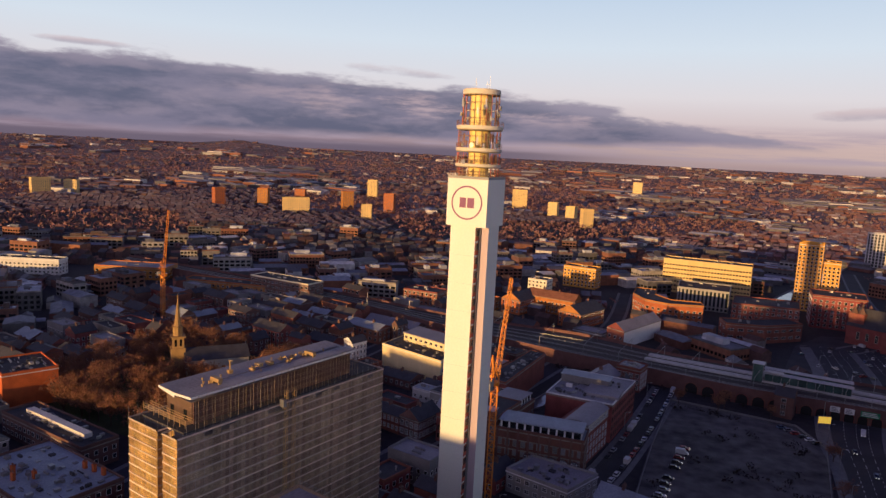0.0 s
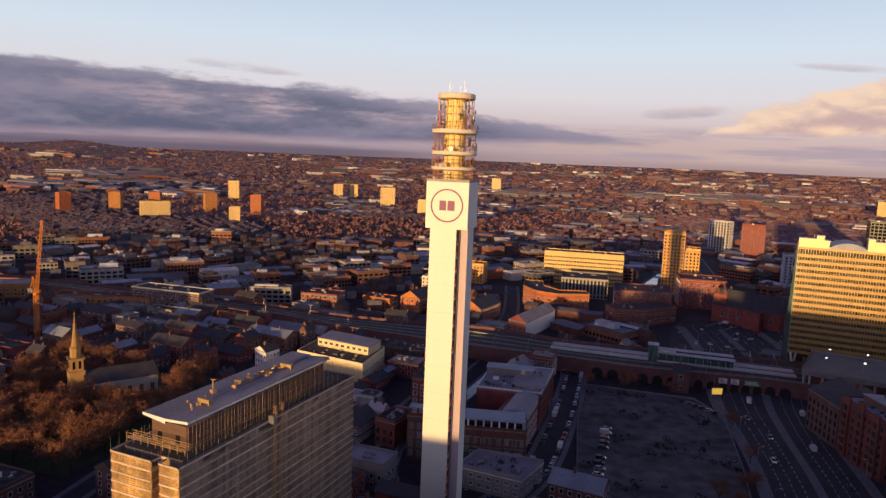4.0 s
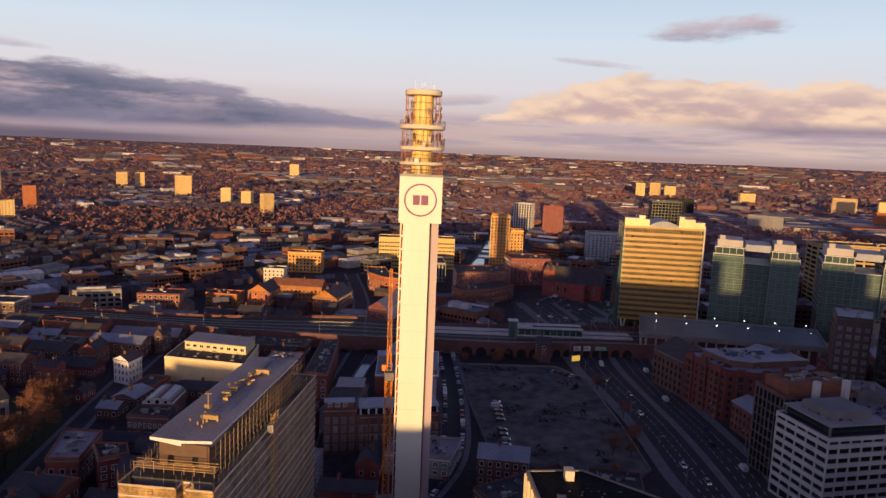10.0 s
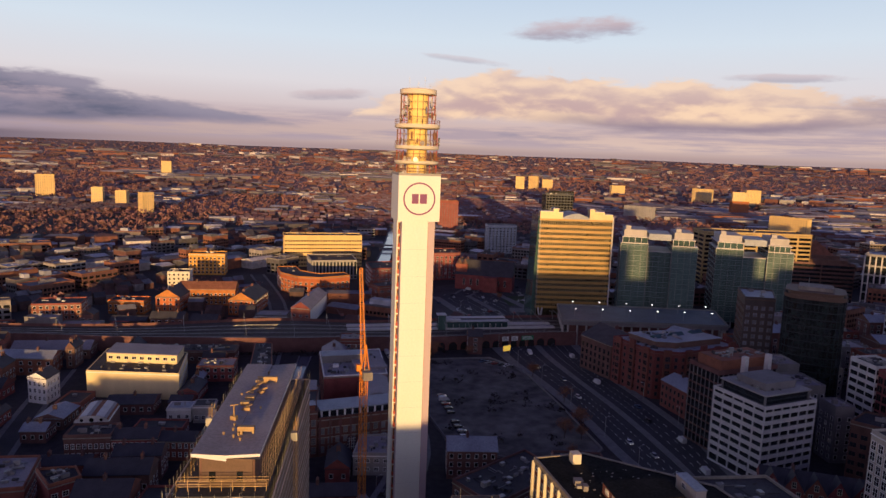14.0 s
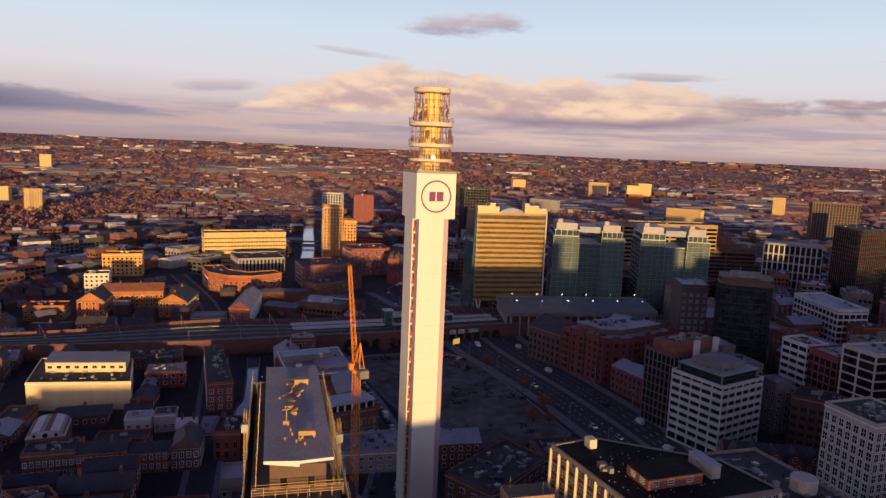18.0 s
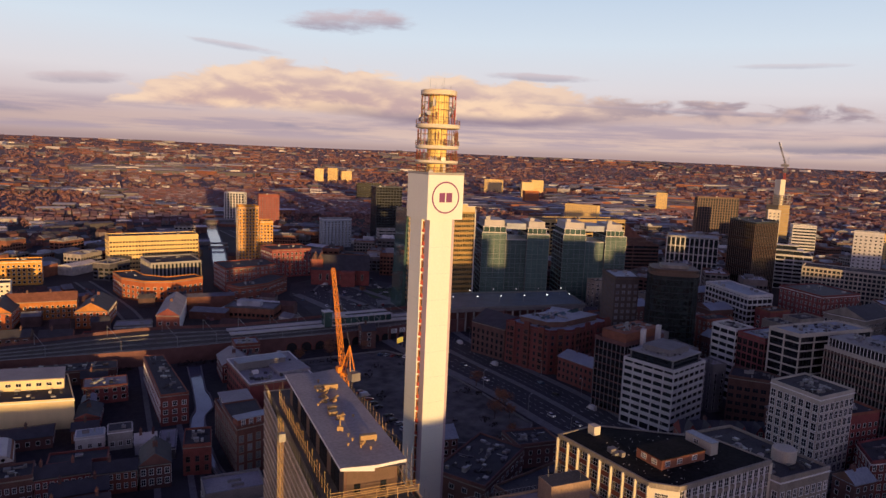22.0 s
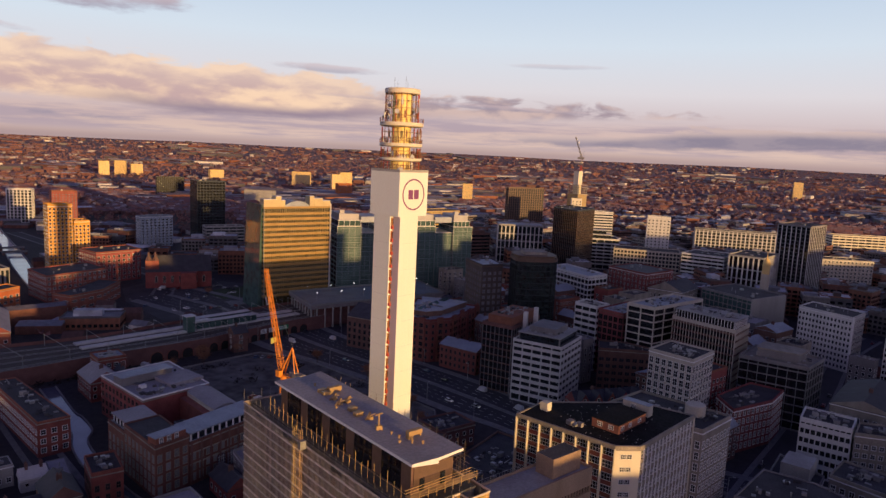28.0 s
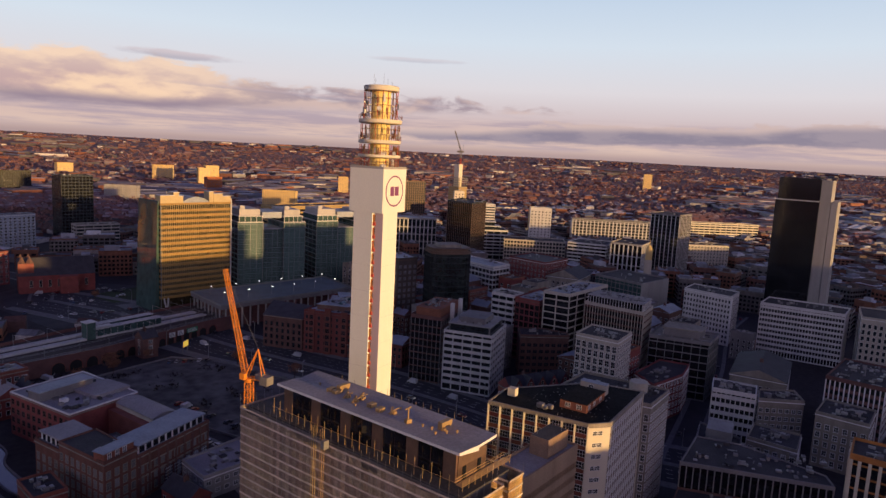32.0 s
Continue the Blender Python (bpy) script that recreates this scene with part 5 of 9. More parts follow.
    TAKEN.append([(O.x + x * c - y * s, O.y + x * s + y * c) for x, y in plan])
    wp("body", Geo().prism(inset(plan, 0.45), 0, HW), GLASS)
    wp("roof", Geo().prism(inset(plan, 0.4), HW, HW + 0.15), FELT_P)
    for k in range(12):
        z = k * 3.6
        wp("spandrel", Geo().ring(plan, inset(plan, 0.6), z, z + (1.9 if k < 11 else HW - z - 1.7)), TAN)
    wp("parapet", Geo().ring(plan, inset(plan, 0.45), HW - 1.7, HW + 0.7), TAN)
    for k in range(30):
        x = W0 + 0.4 + k * (W1 - W0 - 0.8) / 29
        wp("mullion", Geo().box(x - 0.11, Y0 - 0.03, 0, x + 0.11, Y0 + 0.5, HW - 1.2), TAN)
    for k in range(7):
        y = Y0 + 0.3 + k * (Y1 - Y0 - 0.6) / 6
        wp("mullion", Geo().box(W1 - 0.5, y - 0.11, 0, W1 + 0.03, y + 0.11, HW - 1.2), TAN)
    for k in range(34):
        x = W0 + 0.6 + k * (W1 - W0 - 1.2) / 33
        wp("rail_post", Geo().beam((x, Y1 - 0.2, HW + 0.7), (x, Y1 - 0.2, HW + 1.7), 0.05), STEEL)
    wp("handrail", Geo().beam((W0, Y1 - 0.2, HW + 1.7), (W1, Y1 - 0.2, HW + 1.7), 0.06), STEEL)
    wp("tank_house", Geo().box(52.2, 12.9, HW, 62.4, 18.2, HW + 5.0), TAN, "tan boarded tank house")
    wp("tank_house_roof", Geo().box(52.4, 13.1, HW + 4.7, 62.2, 18.0, HW + 5.02), FELT)
    for k in range(22):
        x = 52.4 + k * 0.47
        wp("batten", Geo().box(x, 12.84, HW + 0.1, x + 0.1, 12.9, HW + 5.0), TAN)
    for x, y in ((54.0, 17.2), (60.0, 13.6)):
        wp("roof_mast", Geo().beam((x, y, HW + 5), (x, y, HW + 7.4), 0.05), STEEL)


scaffold_block()


# ---- tower cranes ----
def lattice(g, a, b, w0, w1, seg, tube=0.11):
    a, b = Vector(a), Vector(b)
    d = b - a
    q = d.to_track_quat("Z", "Y")
    n = max(2, int(d.length / seg))
    prev = None
    for k in range(n + 1):
        t = k / n
        w = w0 + (w1 - w0) * t
        ring = [a + d * t + q @ Vector((sx * w / 2, sy * w / 2, 0)) for sx, sy in ((-1, -1), (1, -1), (1, 1), (-1, 1))]
        if prev:
            for i in range(4):
                g.beam(prev[i], ring[i], tube * 1.5)
                g.beam(prev[i], ring[(i + 1) % 4], tube)
                g.beam(ring[i], ring[(i + 1) % 4], tube)
        prev = ring
    return g


def crane(name, base, hinge_z, tip, label, w=2.0, mast_mat=CRANE, back=8.0):
    cr = thing(name, label, "crane", (base[0], base[1], 0))
    part("mast", lattice(Geo(), (0, 0, 0), (0, 0, hinge_z), w, w, 2.6, 0.12), mast_mat, cr)
    part("footing", Geo().box(-2.6, -2.6, 0, 2.6, 2.6, 0.8), CONC, cr)
    part("slew_ring", Geo().turned([(1.2, hinge_z), (1.5, hinge_z + 0.3), (1.5, hinge_z + 1.2), (1.1, hinge_z + 1.5)], 20), mast_mat, cr)
    t = Vector((tip[0] - base[0], tip[1] - base[1], tip[2]))
    f = Vector((t.x, t.y, 0)).normalized()
    z = hinge_z + 1.5
    jf = Vector((f.x * 1.2, f.y * 1.2, z))
    part("jib", lattice(Geo(), jf, t, 1.5, 0.9, 1.8, 0.10), mast_mat, cr, "lattice luffing jib")
    bk = Vector((-f.x * back, -f.y * back, z + 0.2))
    side = Vector((-f.y, f.x, 0))
    g = Geo()
    for s in (-1.0, 1.0):
        g.beam(Vector((0, 0, z)) + side * s, bk + side * s, 0.3)
    for k in range(5):
        p = Vector((0, 0, z)).lerp(bk, k / 4)
        g.beam(p - side, p + side, 0.2)
    part("counter_jib", g, mast_mat, cr)
    apex = Vector((-f.x * 3.5, -f.y * 3.5, z + 9.5))
    g = Geo()
    for s in (-0.9, 0.9):
        g.beam(Vector((f.x, f.y, z)) + side * s, apex, 0.3).beam(bk * 0.75 + Vector((0, 0, z * 0.25)) + side * s, apex, 0.25)
    part("a_frame", g, mast_mat, cr)
    part("hoist_rope", Geo().beam(apex, t, 0.06).beam(t, (t.x, t.y, t.z - 6), 0.05), STEEL, cr)
    for k in range(4):
        p = bk + f * (k * 0.75)
        part("counterweight", Geo().box(-0.32, -1.5, -1.2, 0.32, 1.5, 1.4), CONC_D, cr, at=p, rz=math.atan2(f.y, f.x))
    p = side * 1.7 + f * 0.8
    part("cab", Geo().box(-0.9, -0.7, 0, 0.9, 0.7, 2.0), CRANE, cr, at=(p.x, p.y, z - 0.4), rz=math.atan2(f.y, f.x))
    part("winch_house", Geo().box(-1.3, -0.9, 0, 1.3, 0.9, 1.7), CONC_D, cr, at=(bk.x * 0.55, bk.y * 0.55, z + 0.2), rz=math.atan2(f.y, f.x))
    TAKEN.append([(base[0] - 4, base[1] - 4), (base[0] + 4, base[1] - 4), (base[0] + 4, base[1] + 4), (base[0] - 4, base[1] + 4)])


crane("tower_crane", (-27.7, 213.4), 45.0, (-25.6, 223.4, 79.0), "orange luffing tower crane standing beside the brick warehouse")
crane("tower_crane", (-276, 394), 28.0, (-266, 386, 74.0), "orange luffing tower crane over a distant building site")


def quad_from(a, b, depth):
    """A four-cornered outline with the front from a to b and a depth to its left."""
    a, b = Vector(a), Vector(b)
    n = Vector((-(b - a).y, (b - a).x)).normalized() * depth
    return [tuple(a), tuple(b), tuple(b + n), tuple(a + n)]


def inside(p, poly):
    r, k = False, len(poly)
    for i in range(k):
        (x0, y0), (x1, y1) = poly[i], poly[(i + 1) % k]
        if (y0 > p[1]) != (y1 > p[1]) and p[0] < (x1 - x0) * (p[1] - y0) / (y1 - y0) + x0:
            r = not r
    return r


def rectangle(x, y, w, d, ang):
    c, s = math.cos(ang), math.sin(ang)
    return [(x + u * c - v * s, y + u * s + v * c) for u, v in ((-w / 2, -d / 2), (w / 2, -d / 2), (w / 2, d / 2), (-w / 2, d / 2))]


# ---- glass office towers in a row ----
PLANT = material("grey_plant_screen", (0.40, 0.385, 0.37), 0.6, scale=0.2, var=0.15, streak=True)
BRONZE = material("bronze_glass", (0.060, 0.050, 0.026), 0.10, scale=0.25, var=0.7, grain=0.6, spec=0.7, rnd=0.3)
# gold of the sun reflected in the facade, put into the spandrel colour
SPANDREL = material("sun_gold_spandrel", (0.34, 0.215, 0.065), 0.4, 0.1, scale=0.2, var=0.2)


def main_tower():
    a, b = (180.4, 406.7), (228.0, 384.0)
    poly = quad_from(a, b, 32)
    t = banded("office_tower", "tall office tower with bands of glass and floor bands tinted sun-gold", poly, 74.0, SPANDREL, storey=3.72, base=9.0, band_h=1.7, pier=60, pier_w=0.4,
               pane=BRONZE, depth=0.45, plant=0, parapet=0.6, lines=0, roof=FELT_P, pier_mat=MULL)
    for k in range(35):
        x = -25.2 + k * 1.46
        part("mullion", Geo().box(x - 0.09, -15.85, 9, x + 0.09, -15.5, 73.5), GOLDP, t, rz=math.atan2(b[1] - a[1], b[0] - a[0]))
    cx, cy = centre(poly)
    ang = math.atan2(b[1] - a[1], b[0] - a[0])
    for x0, x1, hh, y0 in ((-26.3, -17, 5.6, -15.8), (-17, -13, 7.6, -15.4), (-13, -10, 5.0, -15.6), (9.5, 13, 7.8, -15.4), (13, 20, 6.2, -15.8), (20, 26.3, 4.4, -15.6)):
        part("crown_panel", Geo().box(x0, y0, 74, x1, y0 + 7, 74 + hh), GOLDP, t, rz=ang)
        part("crown_cap", Geo().box(x0 - 0.2, y0 - 0.2, 74 + hh, x1 + 0.2, y0 + 7.2, 74.4 + hh), OFFWHITE, t, rz=ang)
    vault = [(-10 + 20 * i / 10, 74.5 + 5.2 * math.sin(math.pi * (0.12 + 0.76 * i / 10)) - 1.2) for i in range(11)]
    g = Geo()
    for (xa, za), (xb, zb) in zip(vault, vault[1:]):
        g.quad([(xa, -14.5, za), (xb, -14.5, zb), (xb, 12, zb), (xa, 12, za)])
    g.quad([(vault[0][0], -14.5, 74)] + [(xa, -14.5, za) for xa, za in reversed(vault)][::-1] + [(vault[-1][0], -14.5, 74)])
    part("curved_plant_roof", g, LEAD, t, rz=ang)
    part("end_fin", Geo().box(26.3, -16.4, 0, 26.9, -13, 77.0), OFFWHITE, t, rz=ang)
    side = Geo()
    for k in range(17):
        z = 9 + k * 3.72
        side.box(-28.4 + k * 0.08, -13.0, z, -26.2, 14.0, z + 1.5)
    part("side_floor_bands", side, MULL, t, rz=ang)
    part("sloped_side_glazing", Geo().quad([(-29.6, -13.5, 0), (-29.6, 14, 0), (-27.0, 14, 76), (-27.0, -13.5, 76)][::-1]).quad([(-29.6, -13.5, 0), (-26.2, -13.5, 0), (-26.2, -13.5, 76), (-27.0, -13.5, 76)]), GLASS_G, t, rz=ang)
    for x in (-24.5, -21.5, 18.5, 21.5):
        part("v_leg", Geo().beam((-23 if x < 0 else 20, -17.5, 0), (x, -16.6, 9.5), 0.9), OFFWHITE, t, rz=ang)
    for x, h in ((-18, 3.0), (-15, 1.8), (16, 2.4), (18.5, 3.2)):
        part("roof_mast", Geo().beam((x, -8, 79), (x, -8, 79 + h), 0.2), OFFWHITE, t, rz=ang)


main_tower()


def glass_block(a, b, depth, h, label, seed):
    """Two glazed bays either side of a lower recessed middle, each under a pale plant screen."""
    poly = quad_from(a, b, depth)
    TAKEN.append(poly)
    cx, cy = centre(poly)
    t = thing("glass_office_block", label, "office building", (cx, cy, 0))
    ang = math.atan2(b[1] - a[1], b[0] - a[0])
    L = (Vector(b) - Vector(a)).length
    hw, hd = L / 2, depth / 2
    rng = random.Random(seed)
    def lp(n, g, m):
        return part(n, g, m, t, rz=ang)
    bays = ((-hw, -hw * 0.28, h, 0.0), (-hw * 0.28, hw * 0.34, h - 5.5, 2.2), (hw * 0.34, hw, h - 0.5, 0.0))
    for x0, x1, hh, back in bays:
        y0 = -hd + back
        lp("glazing", Geo().box(x0 + 0.2, y0 + 0.2, 4.5, x1 - 0.2, hd - 0.2, hh), GLASS_G)
        z = 4.5
        louvres = Geo()
        while z < hh:
            lp("floor_band", Geo().box(x0, y0, z, x1, hd, z + 0.6), SHADE)
            for zz in (1.35, 2.1, 2.85):
                if z + zz < hh:
                    louvres.box(x0, y0 - 0.05, z + zz, x1, y0 + 0.25, z + zz + 0.2)
            z += 3.75
        tagged(lp("louvre_screen", louvres, SHADE), kind="stuff")
        n = max(2, round((x1 - x0) / 4.5))
        for k in range(n + 1):
            x = x0 + (x1 - x0) * k / n
            lp("mullion", Geo().box(x - 0.09, y0 - 0.04, 4.5, x + 0.09, y0 + 0.3, hh), MULL)
        for k in range(5):
            y = y0 + (hd - y0) * k / 4.0
            for x in (x0 - 0.02, x1 - 0.2):
                lp("mullion", Geo().box(x, y - 0.12, 4.5, x + 0.22, y + 0.12, hh), MULL)
        lp("roof", Geo().box(x0 - 0.1, y0 - 0.1, hh, x1 + 0.1, hd, hh + 0.5), OFFWHITE)
    for x0, x1, hh in ((-hw + 1.2, -hw * 0.3, h), (hw * 0.36, hw - 2.5, h - 0.5)):
        for k in range(5):
            x = x0 + (x1 - x0) * k / 4
            lp("loggia_post", Geo().box(x - 0.15, -hd + 0.4, hh + 0.5, x + 0.15, -hd + 0.7, hh + 4.6), OFFWHITE)
        lp("loggia_glass", Geo().box(x0, -hd + 1.8, hh + 0.5, x1, hd - 2, hh + 4.4), GLASS_G)
        lp("loggia_roof", Geo().box(x0 - 0.8, -hd, hh + 4.6, x1 + 0.8, hd - 1, hh + 5.1), OFFWHITE)
        lp("plant_screen", Geo().box(x0 + 0.8, -hd + 3.0, hh + 5.1, x1 - 0.8, hd - 4, hh + 9.8), PLANT)
        lp("plant_unit", Geo().box(x0 + 2.0, -hd + 5, hh + 9.8, x0 + 5.5, -hd + 9, hh + 12.4), PLANT)
    lp("barrel_roof", Geo().box(-hw * 0.26, -hd + 3.5, h + 3.0, hw * 0.32, hd - 2, h + 7.5), LEAD)
    for k in range(9):
        x = -hw + L * (k + 0.5) / 9
        lp("column", Geo().beam((x, -hd + 0.8, 0), (x, -hd + 0.8, 4.6), 0.7, n=10), CONC)


glass_block((236, 383), (277, 349), 34, 58.5, "green glass office block with white plant screens", 1)
glass_block((293, 347), (332, 313), 34, 57.5, "green glass office block with paired glazed bays", 2)


# ---- parking deck with lamps ----
TAKEN.append([(128, 352), (128, 300), (150, 285), (200, 290), (262, 286), (262, 300), (160, 350)])


def deck():
    poly = [(158, 346), (252, 297), (280, 333), (184, 386)]
    TAKEN.append(poly)
    t = thing("station_deck", "raised station deck with blue-grey roof on concrete columns", "station building")
    part("slab", Geo().prism(ccw(poly), 13.2, 15.5), CONC_D, t)
    part("deck_surface", Geo().prism(inset(ccw(poly), 0.6), 15.5, 15.62), DECKB, t)
    part("edge_rail", Geo().ring(ccw(poly), inset(ccw(poly), 0.25), 15.5, 16.6), MULL, t)
    inner = inset(ccw(poly), 5)
    part("inner_wall", Geo().prism(inner, 0, 13.2), BRICK_D, t)
    for i, a, b in edges(ccw(poly)):
        n = round((b - a).length / 6)
        for k in range(n):
            p = a + (b - a) * ((k + 0.5) / n)
            q = p + (Vector(centre(poly)) - p).normalized() * 1.2
            part("column", Geo().beam((q.x, q.y, 0), (q.x, q.y, 13.3), 0.9), CONC, t)
    g = Geo().beam((0, 0, 0), (0, 0, 5.0), 0.14).beam((0, 0, 5), (0.9, 0, 5.2), 0.1)
    for k in range(12):
        u, v = (k % 6 + 0.5) / 6, 0.30 + 0.45 * (k // 6)
        a, b = Vector(poly[0]).lerp(Vector(poly[1]), u), Vector(poly[3]).lerp(Vector(poly[2]), u)
        p = a.lerp(b, v)
        l = thing("deck_lamp", "lit lamp post on the station deck", "street lamp", (p.x, p.y, 15.6), "lamps on the deck")
        part("post", g, STEEL, l)
        part("lamp_head", Geo().box(0.5, -0.25, 5.0, 1.3, 0.25, 5.25), LAMP, l)


deck()

# ---- brick block beside the ring road ----
punched("mansard_block", "dark brick block with a steep glazed slate roof", [(141, 306), (141, 281), (164, 276), (170, 309)], 19, BRICK_D, trim=BRICK_D, bay=3.4, storey=3.8, win=(1.6, 2.4), roof=SLATE, pitched=5.5, seed=3)
punched("brick_office_block", "large red brick block with flat lead roof and stepped bays", [(141, 280), (141, 250), (152, 243), (192, 242), (191, 262), (187, 284), (168, 277)], 24, RUBBED, bay=3.3, storey=3.6, win=(1.4, 1.9), plant=12, roof=LEAD, trim=BRICK_D, seed=4)
punched("brick_pavilion", "small red brick block with a hipped lead roof", [(139, 242), (135, 218), (150, 215), (153, 239)], 13, RUBBED, bay=2.8, storey=3.6, win=(1.3, 1.9), roof=LEAD, pitched=3.0, trim=BRICK_D, seed=5)

def brick_bays():
    """Stepped bays, gables and an upper tier on the large brick block."""
    t = bpy.data.objects["brick_office_block"]
    cx, cy = t.location.x, t.location.y
    for a, b in (((141, 280), (141, 250)), ((141, 250), (152, 243)), ((152, 243), (192, 242))):
        a, b = Vector((a[0] - cx, a[1] - cy)), Vector((b[0] - cx, b[1] - cy))
        d = b - a
        ang = math.atan2(d.y, d.x)
        n = max(1, round(d.length / 9))
        for k in range(n):
            p = a + d * ((k + 0.5) / n)
            bay = part("bay", Geo().box(-1.9, -0.9, 0, 1.9, 0.3, 25.6 + (k % 2) * 1.4), RUBBED, t, at=(p.x, p.y, 0), rz=ang)
            for fl in range(6):
                part("bay_window", BAYW, None, bay, at=(0, -0.905, 2.0 + fl * 3.6))
    up = inset(ccw([(x - cx, y - cy) for x, y in ((146, 276), (147, 256), (156, 250), (188, 248), (187, 262), (183, 279), (170, 272))]), 1.0)
    part("upper_tier", Geo().prism(up, 24.1, 27.2), BRICK_D, t)
    part("upper_roof", Geo().prism(inset(up, -0.4), 27.2, 27.5), LEAD, t)
    rooftop(random.Random(5), up, 27.5, t, 14)
    for x in (155, 168, 182):
        part("skylight", Geo().quad([(-4, -2, 27.5), (4, -2, 27.5), (4, 0, 29), (-4, 0, 29)]).quad([(4, 2, 27.5), (-4, 2, 27.5), (-4, 0, 29), (4, 0, 29)]).quad([(-4, 2, 27.5), (-4, -2, 27.5), (-4, 0, 29)]).quad([(4, -2, 27.5), (4, 2, 27.5), (4, 0, 29)]), GLASS_G, t, at=(x - cx, 262 - cy, 0))


BAYW = window_mesh(2.2, 2.2, [GLASS, BRICK_D], 2, 1)
brick_bays()

# ---- white office with horizontal bands and its red neighbour ----
def white_office():
    poly = [(112, 189), (110, 164), (137, 162), (140, 187)]
    t = banded("white_office_block", "white office block with rows of windows in stripes", poly, 30.5, OFFWHITE, storey=3.35, base=3.6, band_h=1.55, pier=4.9, pier_w=0.5, depth=0.4, plant=0, parapet=0.5)
    loc = [(x - 124.75, y - 175.5) for x, y in poly]
    i1 = inset(ccw(loc), 2.2)
    part("attic_glazing", Geo().prism(inset(i1, 0.3), 30.5, 34.0), GLASS, t)
    for k, (x, y) in enumerate(i1):
        part("attic_post", Geo().box(x - 0.3, y - 0.3, 30.5, x + 0.3, y + 0.3, 34), CONC_D, t)
    part("attic_roof", Geo().prism(inset(i1, -0.7), 34.0, 34.5), CONC, t)
    i2 = inset(i1, 3.5)
    part("plant_room", Geo().prism(i2, 34.5, 37.3), CONC_D, t)
    rooftop(random.Random(9), i1, 34.5, t, 8)


white_office()
RED_B = [(118, 192), (150, 189), (152, 206), (120, 209)]
rb = banded("red_topped_office", "dark glazed office with a red panelled top floor and roof ducts", RED_B, 34, BRICK_D, storey=3.6, base=4, band_h=0.6, pier=2.6, pier_w=0.25, pane=GLASS_B, pier_mat=CONC_D, plant=4, seed=6)
part("top_floor", Geo().prism(ccw([(x - 135, y - 199) for x, y in ((121, 193.5), (148.5, 191), (150, 204.5), (122.5, 207))]), 34, 38.5), BRICK, rb)
rooftop(random.Random(66), ccw([(x - 135, y - 199) for x, y in ((121, 193.5), (148.5, 191), (150, 204.5), (122.5, 207))]), 38.5, rb, 12)
for x, y in ((130, 190), (143, 189)):
    part("riser_duct", Geo().box(-1.1, -1.3, 0, 1.1, 0.6, 40.5), OFFWHITE, rb, at=(x - 135, y - 199, 0))


# ---- dark glass tower with a rounded corner ----
def filleted(poly, r, n=6):
    """A convex outline with its corners rounded to radius r."""
    out, k = [], len(poly)
    for i in range(k):
        a, p, b = Vector(poly[i - 1]), Vector(poly[i]), Vector(poly[(i + 1) % k])
        u, v = (a - p).normalized(), (b - p).normalized()
        for j in range(n + 1):
            f = j / n
            out.append(tuple(p + u * r * (1 - f) ** 2 + v * r * f ** 2))
    return out


def round_tower():
    pts = filleted(ccw([(192, 219), (208, 197), (228, 211), (212, 233)]), 8.5)
    t = banded("dark_glass_tower", "dark glazed office tower with rounded corners and a brown rim", pts, 56, DARKP, storey=3.7, base=5, band_h=0.45, pier=1.75, pier_w=0.14, pane=GLASS_K, depth=0.3, plant=0, lines=0, pier_mat=DARKP, cap=COPPER)
    cx, cy = centre(pts)
    loc = ccw([(x - cx, y - cy) for x, y in pts])
    part("crown", Geo().prism(inset(loc, 1.5), 56, 58.2), COPPER, t)
    part("crown_lid", Geo().prism(inset(loc, 0.4), 58.2, 58.8), COPPER, t)
    part("plant_room", Geo().prism(inset(loc, 6), 58.8, 60.6), NAVE, t)
    part("roof_mast", Geo().beam((-6, 0, 58.8), (-6, 0, 65), 0.18), STEEL, t)


round_tower()
punched("dark_stone_office", "dark granite office with rows of square brown windows", [(195, 243), (207, 234), (226, 250), (214, 263)], 49.5, GRANITE, bay=3.5, storey=3.8, win=(2.1, 2.2), trim=COPPER, pane=GLASS_P, plant=5, roof=LEAD, seed=7)


# ---- finned corner office ----
FELT_B = material("black_roof", (0.014, 0.014, 0.015), 0.9, scale=0.15, var=0.6, grain=1.2, spec=0.1)


